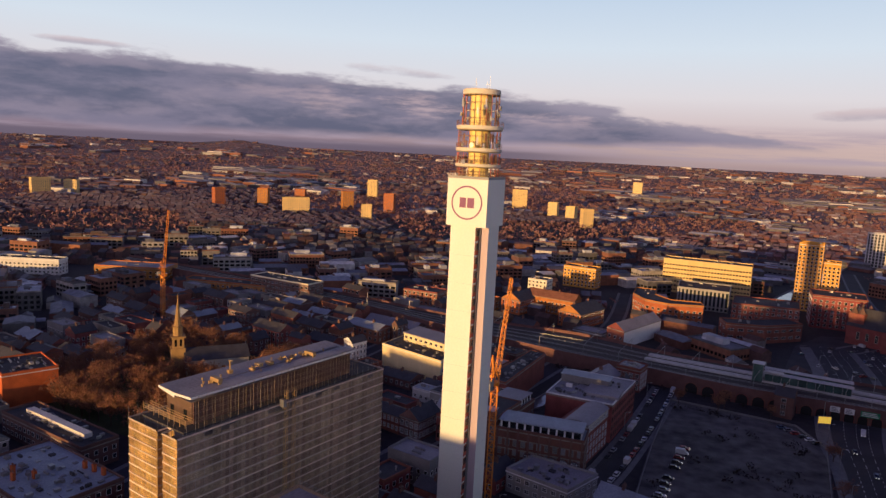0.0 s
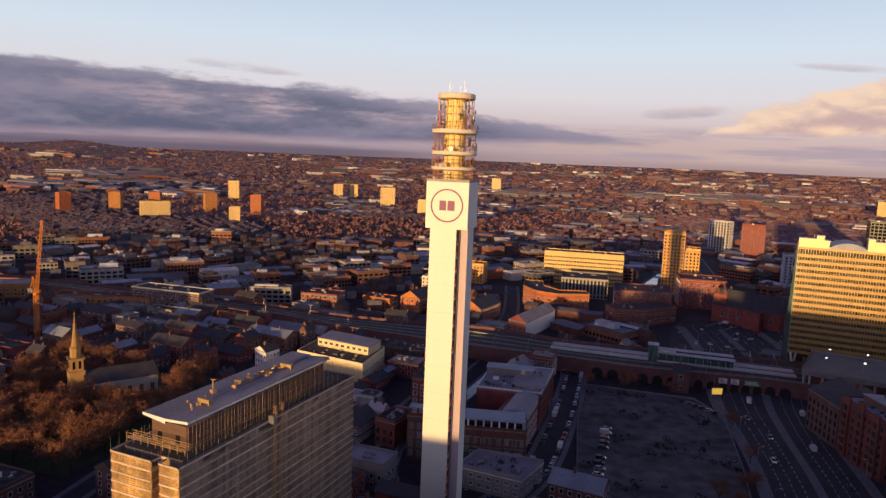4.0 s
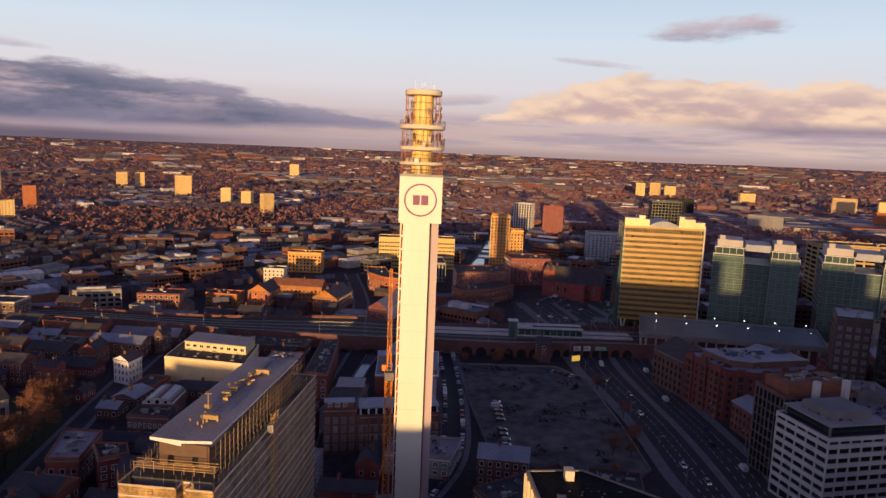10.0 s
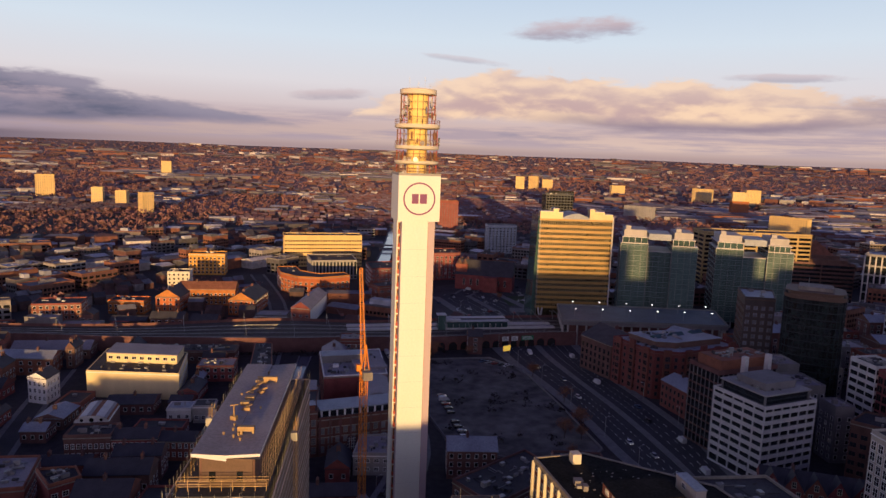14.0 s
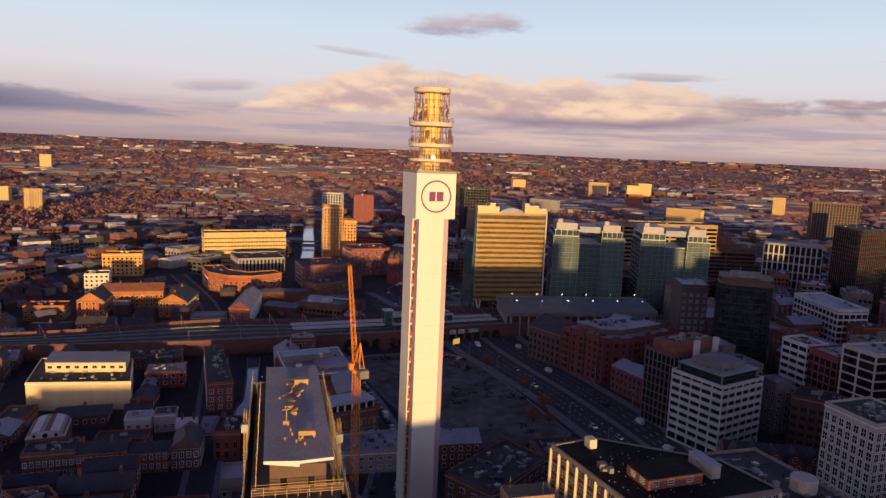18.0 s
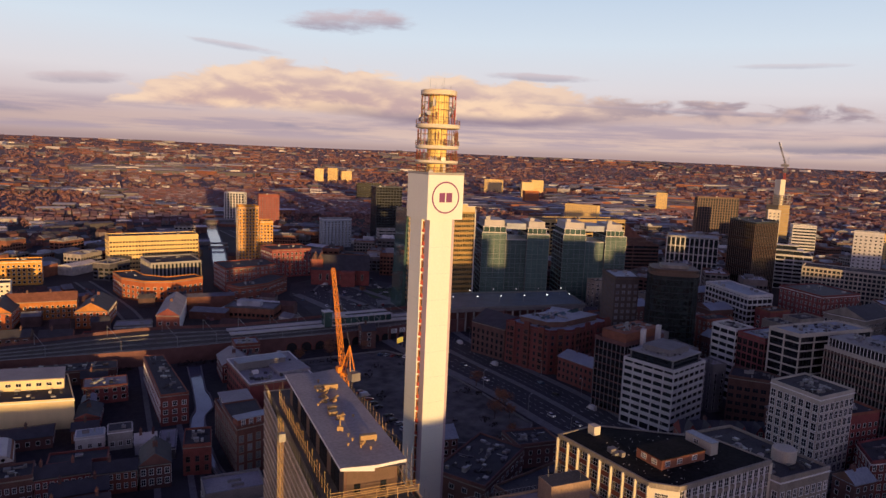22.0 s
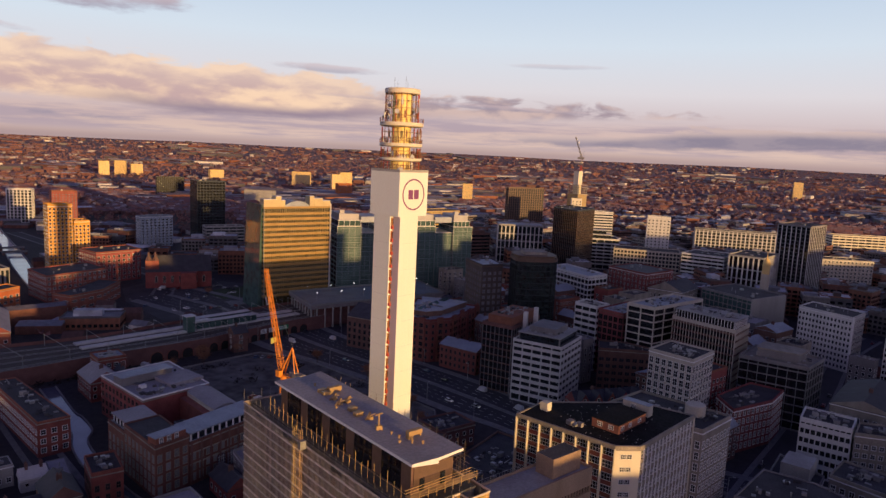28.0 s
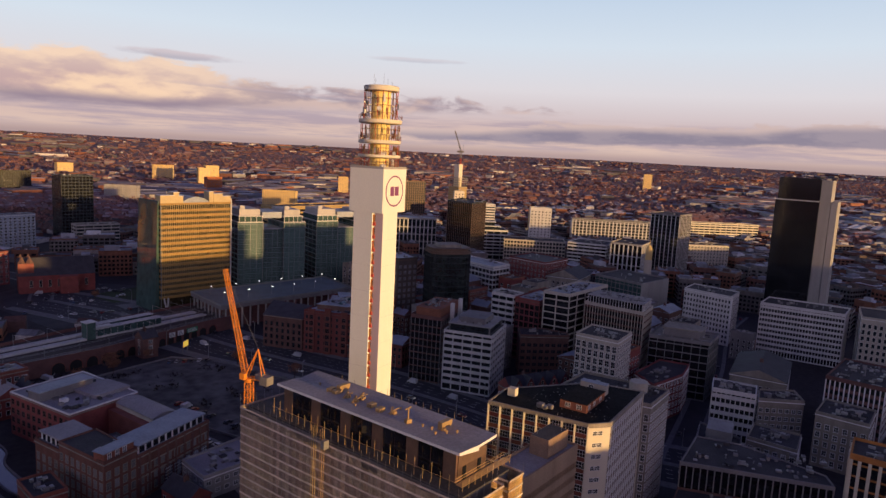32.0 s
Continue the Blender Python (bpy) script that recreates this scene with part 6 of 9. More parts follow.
def fin_block():
    poly = [(-9.2, 141.6), (-16.3, 111), (-12.8, 105), (19.8, 95.4), (22, 112), (4.3, 138.8)]
    poly = ccw(poly)
    TAKEN.append(poly)
    cx, cy = centre(poly)
    t = thing("finned_office_block", "1960s office block with white vertical fins, brick panels and black roof", "office building", (cx, cy, 0))
    loc = [(x - cx, y - cy) for x, y in poly]
    H = 43.0
    part("core", Geo().prism(inset(loc, 0.5), 0, H - 0.2), BRICK_D, t)
    part("roof", Geo().prism(inset(loc, 0.3), H - 0.2, H + 0.1), FELT_B, t)
    part("parapet", Geo().ring(inset(loc, -0.15), inset(loc, 0.5), H - 0.9, H + 0.35), NAVE, t)
    wm = window_mesh(1.5, 1.9, [GLASS, TRIM], 1, 1, 0.12, False)
    wide = window_mesh(3.4, 1.95, [GLASS, TRIM], 3, 1, 0.13, False)
    fin = Geo().box(-0.16, -0.6, 0, 0.16, 0.5, H - 0.5).mesh("fin", CREAM)
    rib = Geo().box(-0.15, -0.1, 0, 0.17, 0.5, H - 0.5).mesh("rib", TRIM)
    small = window_mesh(1.5, 1.15, [GLASS, TRIM], 2, 1, 0.1, False)
    pan = Geo().box(-1.75, -0.1, 0, 1.75, 0.02, 1.25).mesh("brick_panel", BRICK)
    for i, a, b in edges(loc):
        d = b - a
        L = d.length
        ang = math.atan2(d.y, d.x)
        out = Vector((d.y, -d.x)).normalized()
        if L < 9:
            part("corner_wall", Geo().box(-L / 2, -0.35, 0, L / 2, 0.5, H - 0.9), CREAM, t, "pale rendered corner", at=((a + b).x / 2, (a + b).y / 2, 0), rz=ang)
            for fl in range(11):
                for o in (-1.2, 0.2):
                    p = (a + b) / 2 + d.normalized() * o + out * 0.36
                    part("window", small, None, t, at=(p.x, p.y, 4.4 + fl * 3.55), rz=ang)
            continue
        if out.dot(Vector((0.6, 0.8))) > 0.5:
            continue
        main = abs(out.x) > 0.8
        n = round(L / (3.9 if main else 2.2))
        for k in range(n + 1):
            p = a + d * (k / n)
            part("fin", fin if main else rib, None, t, at=(p.x, p.y, 0), rz=ang)
        if not main:
            for fl in range(11):
                part("sill_band", Geo().box(0, 0.06, 0, L, 0.5, 1.1), NAVE, t, at=(a.x, a.y, 2.8 + fl * 3.55), rz=ang)
        for k in range(n):
            p = a + d * ((k + 0.5) / n) - out * (0.48 if main else 0.2)
            for fl in range(12):
                z = 3.1 + fl * 3.55
                if z + 3 > H:
                    continue
                if main:
                    part("brick_panel", pan, None, t, at=(p.x, p.y, z), rz=ang)
                part("window", wide if main else wm, None, t, at=(p.x, p.y, z + 1.35), rz=ang)
    tr = math.radians(-17.6)
    ph = part("penthouse", Geo().box(0, 0, H, 15.3, 8.6, H + 2.6), BRICK, t, "red brick roof house", at=(-7.8 - cx, 112.2 - cy, 0), rz=tr)
    part("penthouse_roof", Geo().box(-0.15, -0.15, H + 2.6, 15.45, 8.75, H + 2.85), FELT_B, ph, "black felt roof")
    for x in (2.0, 6.2, 11.5):
        part("roof_window", small, None, ph, at=(x, -0.02, H + 0.9))
    for y in (2.4, 6.0):
        part("roof_window", small, None, ph, at=(-0.02, y, H + 0.9), rz=-math.pi / 2)
    lh = part("lift_house", Geo().box(0, 0, H, 2.6, 8.6, H + 3.4), STONE, t, "pale rendered lift house", at=(10.2 - cx, 107.4 - cy, 0), rz=tr)
    part("lift_house_roof", Geo().box(-0.12, -0.12, H + 3.4, 2.72, 8.72, H + 3.6), LEAD, lh, "grey sheet roof")
    part("roof_window", small, None, lh, at=(-0.02, 5.0, H + 1.6), rz=-math.pi / 2)
    part("tank_box", Geo().box(-1.1, -1.3, H, 1.1, 1.3, H + 2.6), CREAM, t, at=(-1.0 - cx, 135.6 - cy, 0), rz=tr)
    rooftop(random.Random(3), [(x - cx, y - cy) for x, y in ((-13, 112), (-8.5, 110), (-3, 134), (-8, 138))], H + 0.1, t, 3)
    db = Geo()
    rr = random.Random(31)
    for k in range(90):
        x, y, s = rr.uniform(-14, 14), rr.uniform(-13, 13), rr.uniform(0.06, 0.24)
        if inside((x, y), inset(loc, 1.5)):
            db.box(x - s, y - s * rr.uniform(0.3, 1), H + 0.1, x + s, y + s * rr.uniform(0.3, 1), H + 0.1 + s * 0.5)
    tagged(part("roof_litter", db, FELT_P, t), kind="stuff")


fin_block()
gb = punched("grey_stone_block", "grey stone office joined to a finned block", [(19.6, 92.6), (38, 86), (46, 116), (25, 124)], 38.5, NAVE, bay=2.3, storey=3.5, win=(1.2, 2.2), plant=7, single=True, seed=8)
part("water_tank", Geo().turned([(3.2, 0), (3.2, 3.2), (3.0, 3.5)], 24), STONE, gb, "round stone tank house", at=(2, -8, 38.6))

# ---- stone office, gridded office and neighbours east of the ring road ----
punched("stone_office_block", "pale stone office block with tall windows", [(106, 124), (99, 105), (119, 99), (126, 118)], 38, STONE, bay=2.6, storey=3.5, win=(1.8, 2.6), plant=14, single=True, seed=9)
gr = banded("gridded_office_block", "brown-grey office block gridded with pale ribs", [(177, 125), (162, 93), (183, 88), (195, 118.5)], 38.5, BRICK_D, storey=3.5, base=5, band_h=0.9, pier=1.7, pier_w=0.22, pier_mat=STONE, pane=GLASS_B, depth=0.5, plant=0, seed=10, cap=STONE)
gr_loc = inset(ccw([(x - centre([(177, 125), (162, 93), (183, 88), (195, 118.5)])[0], y - centre([(177, 125), (162, 93), (183, 88), (195, 118.5)])[1]) for x, y in [(177, 125), (162, 93), (183, 88), (195, 118.5)]]), 1.2)
part("attic_glazing", Geo().prism(inset(gr_loc, 0.5), 38.6, 43.0), GLASS_B, gr)
for i in range(4):
    a, b = Vector(gr_loc[i]), Vector(gr_loc[(i + 1) % 4])
    for k in range(int((b - a).length / 1.7) + 1):
        p = a + (b - a) * (k * 1.7 / (b - a).length)
        part("attic_rib", Geo().box(-0.13, -0.13, 38.6, 0.13, 0.13, 43.0), TRIM, gr, at=(p.x, p.y, 0))
part("attic_roof", Geo().prism(inset(gr_loc, -0.5), 43.0, 43.5), CONC, gr)
rooftop(random.Random(10), gr_loc, 43.5, gr, 14)
gt_poly = [(151, 90), (147, 61), (169, 54), (176, 84)]
gt = banded("glazed_terrace_office", "dark glazed office with stepped flat brown roof", gt_poly, 30, CONC_D, storey=3.9, base=4, band_h=0.55, pier=4, pier_w=0.25, pane=GLASS_B, pier_mat=MULL, plant=4, roof=NAVE, seed=11)
gt_loc = inset(ccw([(x - centre(gt_poly)[0], y - centre(gt_poly)[1]) for x, y in gt_poly]), 6)
part("roof_pavilion", Geo().prism(gt_loc, 30.2, 34.2), CONC_D, gt)
part("pavilion_roof", Geo().prism(inset(gt_loc, -0.8), 34.2, 34.7), NAVE, gt)
punched("gabled_row", "red brick Victorian row with steep gables", [(92, 150), (116, 126), (126, 134), (101, 158)], 11, BRICK, bay=2.6, storey=3.6, win=(1.2, 2.0), roof=SLATE, pitched=5.0, single=True, seed=12)
def cross_gables():
    """Steep brick gables with windows along both fronts of the Victorian row."""
    t = bpy.data.objects["gabled_row"]
    me = window_mesh(1.2, 2.0, [GLASS, STONE], 1, 1)
    a, b, w = Vector((92, 150)), Vector((116, 126)), Vector((9.5, 8))
    ang = math.atan2(b.y - a.y, b.x - a.x)
    for k in range(5):
        p = a + (b - a) * ((k + 0.5) / 5) - Vector(t.location[:2])
        g = Geo()
        g.quad([(-3.1, -0.6, 0), (3.1, -0.6, 0), (3.1, -0.6, 11.5), (0, -0.6, 16.4), (-3.1, -0.6, 11.5)])
        g.quad([(-3.1, 0.2, 0), (-3.1, -0.6, 0), (-3.1, -0.6, 11.5), (-3.1, 0.2, 11.5)]).quad([(3.1, -0.6, 0), (3.1, 0.2, 0), (3.1, 0.2, 11.5), (3.1, -0.6, 11.5)])
        ga = part("gable", g, RUBBED, t, at=(p.x, p.y, 0), rz=ang)
        part("gable_roof", Geo().quad([(-3.4, -0.8, 11.2), (0, -0.8, 16.7), (0, 5.5, 16.7), (-3.4, 2.0, 11.2)]).quad([(0, -0.8, 16.7), (3.4, -0.8, 11.2), (3.4, 2.0, 11.2), (0, 5.5, 16.7)]), SLATE, t, at=(p.x, p.y, 0), rz=ang)
        for z, xs in ((1.6, (-1.6, 1.6)), (5.2, (-1.6, 1.6)), (8.8, (-1.6, 1.6)), (12.2, (0,))):
            for x in xs:
                part("gable_window", me, None, ga, at=(x, -0.61, z))


cross_gables()
punched("low_stone_terrace", "low stone terrace with slate roof", [(66, 104), (88, 100), (92, 118), (70, 122)], 14, NAVE, bay=2.5, storey=3.6, win=(1.2, 2.0), roof=LEAD, plant=3, single=True, seed=13)
punched("brick_chambers", "tall red brick chambers with gabled front", [(103, 88), (125, 74), (143, 70), (146, 84), (118, 96)], 19, RUBBED, bay=2.8, storey=3.6, win=(1.3, 2.1), plant=6, single=True, seed=14)
punched("dark_side_office", "dark brick and glass office", [(150, 156), (160, 131), (166, 133), (170, 148), (166, 160)], 22, BRICK_D, bay=3, storey=3.6, win=(2.2, 1.8), trim=BRICK_D, plant=6, seed=15)
banded("striped_stair_office", "white striped office beside dark brick", [(186, 180), (181, 166), (193, 162), (199, 177)], 36.5, OFFWHITE, storey=3.5, base=4, band_h=1.6, pier=5, pier_w=0.3, seed=16)
punched("brick_glass_office", "dark brick office with large panes", [(181, 165), (175.5, 150), (205, 141), (211, 155)], 36, RUBBED, bay=3, storey=3.7, win=(2.3, 2.7), trim=BRICK_D, pane=GLASS_B, plant=9, roof=LEAD, seed=17)
banded("stone_glass_office", "stone framed dark glass office with a pale roof", [(173, 148), (168.5, 133), (211, 114), (216, 131)], 43, STONE, storey=3.8, base=5, band_h=0.7, pier=9, pier_w=0.7, pane=GLASS_B, plant=10, roof=LEAD, seed=18)
banded("curved_roof_office", "grey office with a pale metal roof", [(318, 240), (290, 200), (309, 191), (338, 231)], 34, OFFWHITE, storey=3.8, base=5, band_h=1.2, pier=4, pier_w=0.4, plant=7, roof=LEAD, seed=19)
punched("white_wall_office", "white office with a blank gable wall", [(286, 64), (268, 36), (290, 28), (308, 56)], 33, OFFWHITE, bay=2.1, storey=3.4, win=(1.2, 1.8), plant=10, seed=20)
part("blank_wall", Geo().prism(ccw([(-11.42, 3.27), (-20.42, -10.73), (-19.8, -11.1), (-10.8, 2.9)]), 0, 33.8), TRIM, bpy.data.objects["white_wall_office"], "blank pale blue-white wall")
banded("white_strip_office", "long white office with rows of square windows", [(258, 20), (244, -25), (268, -34), (282, 11)], 33, OFFWHITE, storey=3.3, base=4, band_h=1.45, pier=1.7, pier_w=0.42, plant=14, seed=21)
punched("stone_frontage", "tan stone office with arched cornice", [(238, -32), (226, -80), (262, -92), (272, -40)], 34, STONE, bay=2.8, storey=3.8, win=(1.5, 2.4), plant=8, seed=22)
banded("white_strip_house", "white office with two rows of square windows", [(100, 64), (97, 46.5), (111, 44), (115, 62)], 22, OFFWHITE, storey=3.7, base=4, band_h=1.7, pier=1.9, pier_w=0.45, plant=8, seed=23)
punched("brown_rear_office", "sooty brown office with roof aerials", [(97, 45.5), (101, 27), (115, 28), (111, 43)], 21, NAVE, bay=2.6, storey=3.5, win=(1.4, 1.6), plant=9, single=True, seed=123)
punched("tan_court_building", "tan stone building with rows of framed windows", [(87, 26), (79, 9), (98, 1), (106, 18)], 22, NAVE, bay=2.9, storey=3.6, win=(1.5, 2.0), plant=9, single=True, seed=125)
banded("dark_slab_office", "dark flat-roofed office with tall black windows between ribs", [(18, 82), (17, 36.5), (25, 37), (41, 60), (43, 75)], 21.5, CONC_D, storey=9, base=3, band_h=0.8, pier=2.2, pier_w=0.35, pane=GLASS_B, plant=7, roof=FELT, parapet=0.5, seed=24)
punched("brick_podium", "brown brick podium with a flat roof and a tall chimney", [(3, 85), (5, 38), (16.6, 36), (17.6, 82)], 12.5, BRICK_D, bay=3, storey=3.8, win=(1.8, 2.0), plant=4, seed=124)
banded("timber_fin_office", "brown brick office with tan vertical fins", [(16, 34), (8, 14), (24, 8), (31, 29)], 33, BRICK_O, storey=3.8, base=4, band_h=0.5, pier=2.6, pier_w=0.9, pier_mat=CREAM, plant=8, seed=25, pier_d=0.5)
punched("stepped_stone_block", "grey stone block with roof plant", [(61, 55), (54, 39), (71, 34), (77, 50)], 17, NAVE, bay=2.8, storey=3.6, win=(1.4, 1.9), plant=10, single=True, seed=26)
db = punched("dark_yard_block", "dark low block with a grey plant house on its roof", [(46, 75), (44.5, 60), (66, 56), (78, 70)], 14, CONC_D, bay=3, storey=3.6, win=(1.4, 1.8), plant=4, seed=126)
part("plant_house", Geo().prism(rectangle(0, 0, 12, 9, math.radians(-12)), 14.1, 19.5), CONC, db, "grey panelled plant house", at=(5, -1, 0))
punched("mansard_bank", "old stone bank with mansard roof and dormers", [(136, 52), (130, 28), (170, 18), (178, 42)], 20, NAVE, bay=3, storey=4, win=(1.4, 2.4), roof=SLATE, pitched=4, seed=27)

banded("ribbed_office", "brown office with white window strips", [(124, 14), (114, -7), (150, -24), (160, -3)], 27, BRICK_D, storey=3.6, base=4, band_h=1.5, pier=2.0, pier_w=0.5, pier_mat=TRIM, plant=10, seed=29)
punched("dotted_brick_hotel", "deep red brick hotel with rows of white windows", [(340, 197), (322, 165), (355, 151), (374, 183)], 36, RUBBED, bay=3.6, storey=3.8, win=(1.2, 1.9), plant=8, seed=30, roof=SLATE)
punched("dormered_stone_block", "grey stone block with white dormers under a slate roof", [(321, 163), (316, 138), (347, 131), (354, 150)], 27, NAVE, bay=3.4, storey=3.9, win=(1.3, 2.2), roof=SLATE, pitched=6, seed=130)
hall_poly = [(334, 127), (308, 92), (344, 72), (370, 107)]
ah = banded("angled_glass_hall", "dark green glass hall with pale end walls", hall_poly, 29, CONC_D, storey=4.2, base=5, band_h=0.5, pier=4, pier_w=0.3, pane=GLASS_G, plant=6, roof=FELT, cap=CONC_D, seed=31)
part("end_wall", Geo().prism(ccw([(x - centre(hall_poly)[0], y - centre(hall_poly)[1]) for x, y in ((307.6, 91.4), (343.6, 71.4), (344.2, 72.4), (308.2, 92.4))]), 0, 29.8), CONC, ah, "blank pale end wall")
banded("columned_hall", "dark office with tall pale columns", [(480, 121), (474, 91), (520, 80), (528, 110)], 38, CONC, storey=9, base=8, band_h=1.0, pier=4.5, pier_w=1.3, pier_mat=OFFWHITE, pane=GLASS_B, plant=4, seed=32)
banded("striped_long_office", "long pale office with thin stripes of windows", [(497, 164), (492, 125), (530, 117), (535, 156)], 33, OFFWHITE, storey=3.6, base=4, band_h=1.6, pier=6, pier_w=0.3, plant=8, seed=132)


def dark_towers():
    t = banded("black_glass_skyscraper", "tall black glass skyscraper with pale stone side fins", [(287, 12), (279.2, -11), (307, -20), (315, 3)], 112, GLASS_B, storey=3.8, base=6, band_h=0.35, pier=3, pier_w=0.12, pane=GLASS_B, pier_mat=GLASS_B, depth=0.15, plant=2, parapet=1.2, cap=GLASS_B)
    cx, cy = 297.05, -4.0
    for nm, p, z, m in (("side_fin", [(279, -11.4), (277, -17.3), (302, -25.5), (304, -19.6)], 112.5, CONC), ("side_fin", [(276.9, -17.6), (275.7, -21.1), (300, -29.1), (301.4, -25.7)], 99, CONC),
                        ("shoulder", [(286.6, 13.2), (278.4, -10.9), (279.1, -11.15), (287.2, 12.4)], 98.5, GLASS_B), ("ledge", [(286.4, 13.3), (278.2, -11.0), (279.1, -11.3), (287.3, 12.9)], 0, OFFWHITE)):
        z0, z1 = (0, z) if z else (98.5, 99.1)
        part(nm, Geo().prism(ccw([(x - cx, y - cy) for x, y in p]), z0, z1), m, t)
    part("roof_davit", Geo().beam((-6, 0, 113), (-6, 0, 116.5), 0.3).beam((-12, 0, 116.5), (2, 0, 116.5), 0.25), STEEL, t)
    banded("dark_bronze_tower", "dark bronze office tower with tan ribs", [(469, 286), (447, 255), (490, 250), (512, 282)], 69, DARKP, storey=3.6, base=5, band_h=0.5, pier=3, pier_w=0.4, pane=GLASS_B, pier_mat=COPPER, plant=4, seed=41)
    banded("ribbed_concrete_tower", "dark tower with pale vertical ribs", [(534, 84), (520, 56), (556, 42), (570, 70)], 66, CONC_D, storey=3.6, base=5, band_h=0.4, pier=4.2, pier_w=0.7, pane=GLASS_B, pier_mat=OFFWHITE, plant=3, seed=42)


dark_towers()


def clock_turret():
    t = thing("clock_turret", "gilded domed stone clock turret", "tower", (381, 87, 0))
    TAKEN.append([(375, 81), (387, 81), (387, 93), (375, 93)])
    part("shaft", Geo().box(-3, -3, 0, 3, 3, 38), STONE, t)
    part("belfry", Geo().turned([(2.7, 38), (2.7, 44), (3.1, 44.5)], 12), BUFF, t)
    part("dome", Geo().turned([(2.8, 44.5), (2.7, 46.5), (1.9, 48.8), (0.5, 50.4), (0.15, 55.5)], 16), BUFF, t)


clock_turret()

# ---- farther offices to the east ----
def pyramid_block():
    t = banded("stepped_brown_block", "brown stepped office block under a red pyramid roof", rectangle(476, 394, 54, 46, math.radians(-38)), 34, BRICK_D, storey=3.6, base=4, band_h=1.7, pier=30, pier_w=0.8, plant=4, seed=43)
    for k, (s, z0, z1) in enumerate(((22, 34, 37.5), (17, 37.5, 40.5))):
        part("upper_tier", Geo().prism(rectangle(0, 0, 2 * s, 2 * s - 6, math.radians(-38)), z0, z1), BRICK_D, t)
    o = rectangle(0, 0, 26, 24, math.radians(-38))
    g = Geo()
    for i in range(4):
        g.quad([(*o[i], 40.5), (*o[(i + 1) % 4], 40.5), (0, 0, 53)])
    part("pyramid_roof", g, TILE, t, "red tiled pyramid roof")
    part("finial", Geo().beam((0, 0, 52.5), (0, 0, 56), 0.25), STEEL, t)


pyramid_block()
banded("white_columned_office", "pale office with tall white columns and curved grey roof", quad_from((475, 348), (494, 304), 30), 46, CONC, storey=7.6, base=6, band_h=1.4, pier=4.4, pier_w=1.1, pier_mat=OFFWHITE, plant=5, roof=LEAD, seed=44)
banded("bronze_office", "bronze-glazed stepped office behind the glass towers", quad_from((372, 428), (456, 384), 26), 58, GOLDS, storey=3.8, base=6, band_h=1.6, pier=12, pier_w=1.6, plant=6, pane=GLASS_B, seed=45)
tp = banded("terraced_pale_office", "pale stepped office with planted terraces", quad_from((530, 296), (552, 236), 34), 33, OFFWHITE, storey=3.8, base=5, band_h=1.5, pier=8, pier_w=0.6, plant=3, seed=46)
for s, z0, z1 in ((7, 33, 37.5), (12, 37.5, 42)):
    loc = inset(ccw([(x - centre(quad_from((530, 296), (552, 236), 34))[0], y - centre(quad_from((530, 296), (552, 236), 34))[1]) for x, y in quad_from((530, 296), (552, 236), 34)]), s)
    part("terrace_glazing", Geo().prism(inset(loc, 1.2), z0, z1 - 0.8), GLASS, tp)
    part("terrace_roof", Geo().prism(loc, z1 - 0.8, z1), OFFWHITE, tp)
banded("rounded_stone_office", "pale stone office with arched top storey", quad_from((508, 232), (520, 168), 30), 29, STONE, storey=3.9, base=5, band_h=1.3, pier=3.4, pier_w=1.0, plant=9, seed=47)
punched("white_slab_tower", "white rendered slab tower with blank side", quad_from((650, 226), (656, 200), 14), 54, OFFWHITE, bay=4, storey=3.6, win=(1.8, 1.6), plant=2, seed=48)
banded("long_ribbed_block", "long pale block with vertical ribs", quad_from((735, 180), (762, 52), 20), 36, CONC, storey=4, base=5, band_h=1.4, pier=5.0, pier_w=1.4, pier_mat=OFFWHITE, plant=8, seed=49)
banded("long_cream_office", "long cream office glowing in the low sun", quad_from((905, 17), (950, -90), 20), 29, CREAM, storey=4, base=5, band_h=1.9, pier=9, pier_w=1.0, plant=8, seed=50)
punched("pale_thin_tower", "narrow cream tower among offices", quad_from((806, 366), (812, 352), 12), 59, CREAM, bay=4, storey=4, win=(1.8, 1.8), plant=1, seed=51)
banded("white_drum_office", "white office with rounded balconies", quad_from((756, 318), (768, 294), 20), 46, OFFWHITE, storey=3.8, base=5, band_h=1.8, pier=40, pier_w=0.5, plant=2, seed=52)
banded("dark_tower_north", "dark ribbed office tower", quad_from((412, 716), (444, 702), 24), 70, DARKP, storey=3.6, base=5, band_h=1.0, pier=4, pier_w=0.9, plant=3, pane=GLASS_B, seed=53)
banded("grey_school_block", "grey concrete block with long windows", quad_from((352, 640), (388, 618), 16), 26, CONC, storey=3.6, base=4, band_h=1.4, pier=9, pier_w=0.8, plant=4, seed=54)
punched("blue_grey_flats", "blue-grey flats with white balconies", quad_from((318, 700), (352, 690), 14), 34, LEAD, bay=4, storey=3.1, win=(2, 1.6), plant=2, seed=55)


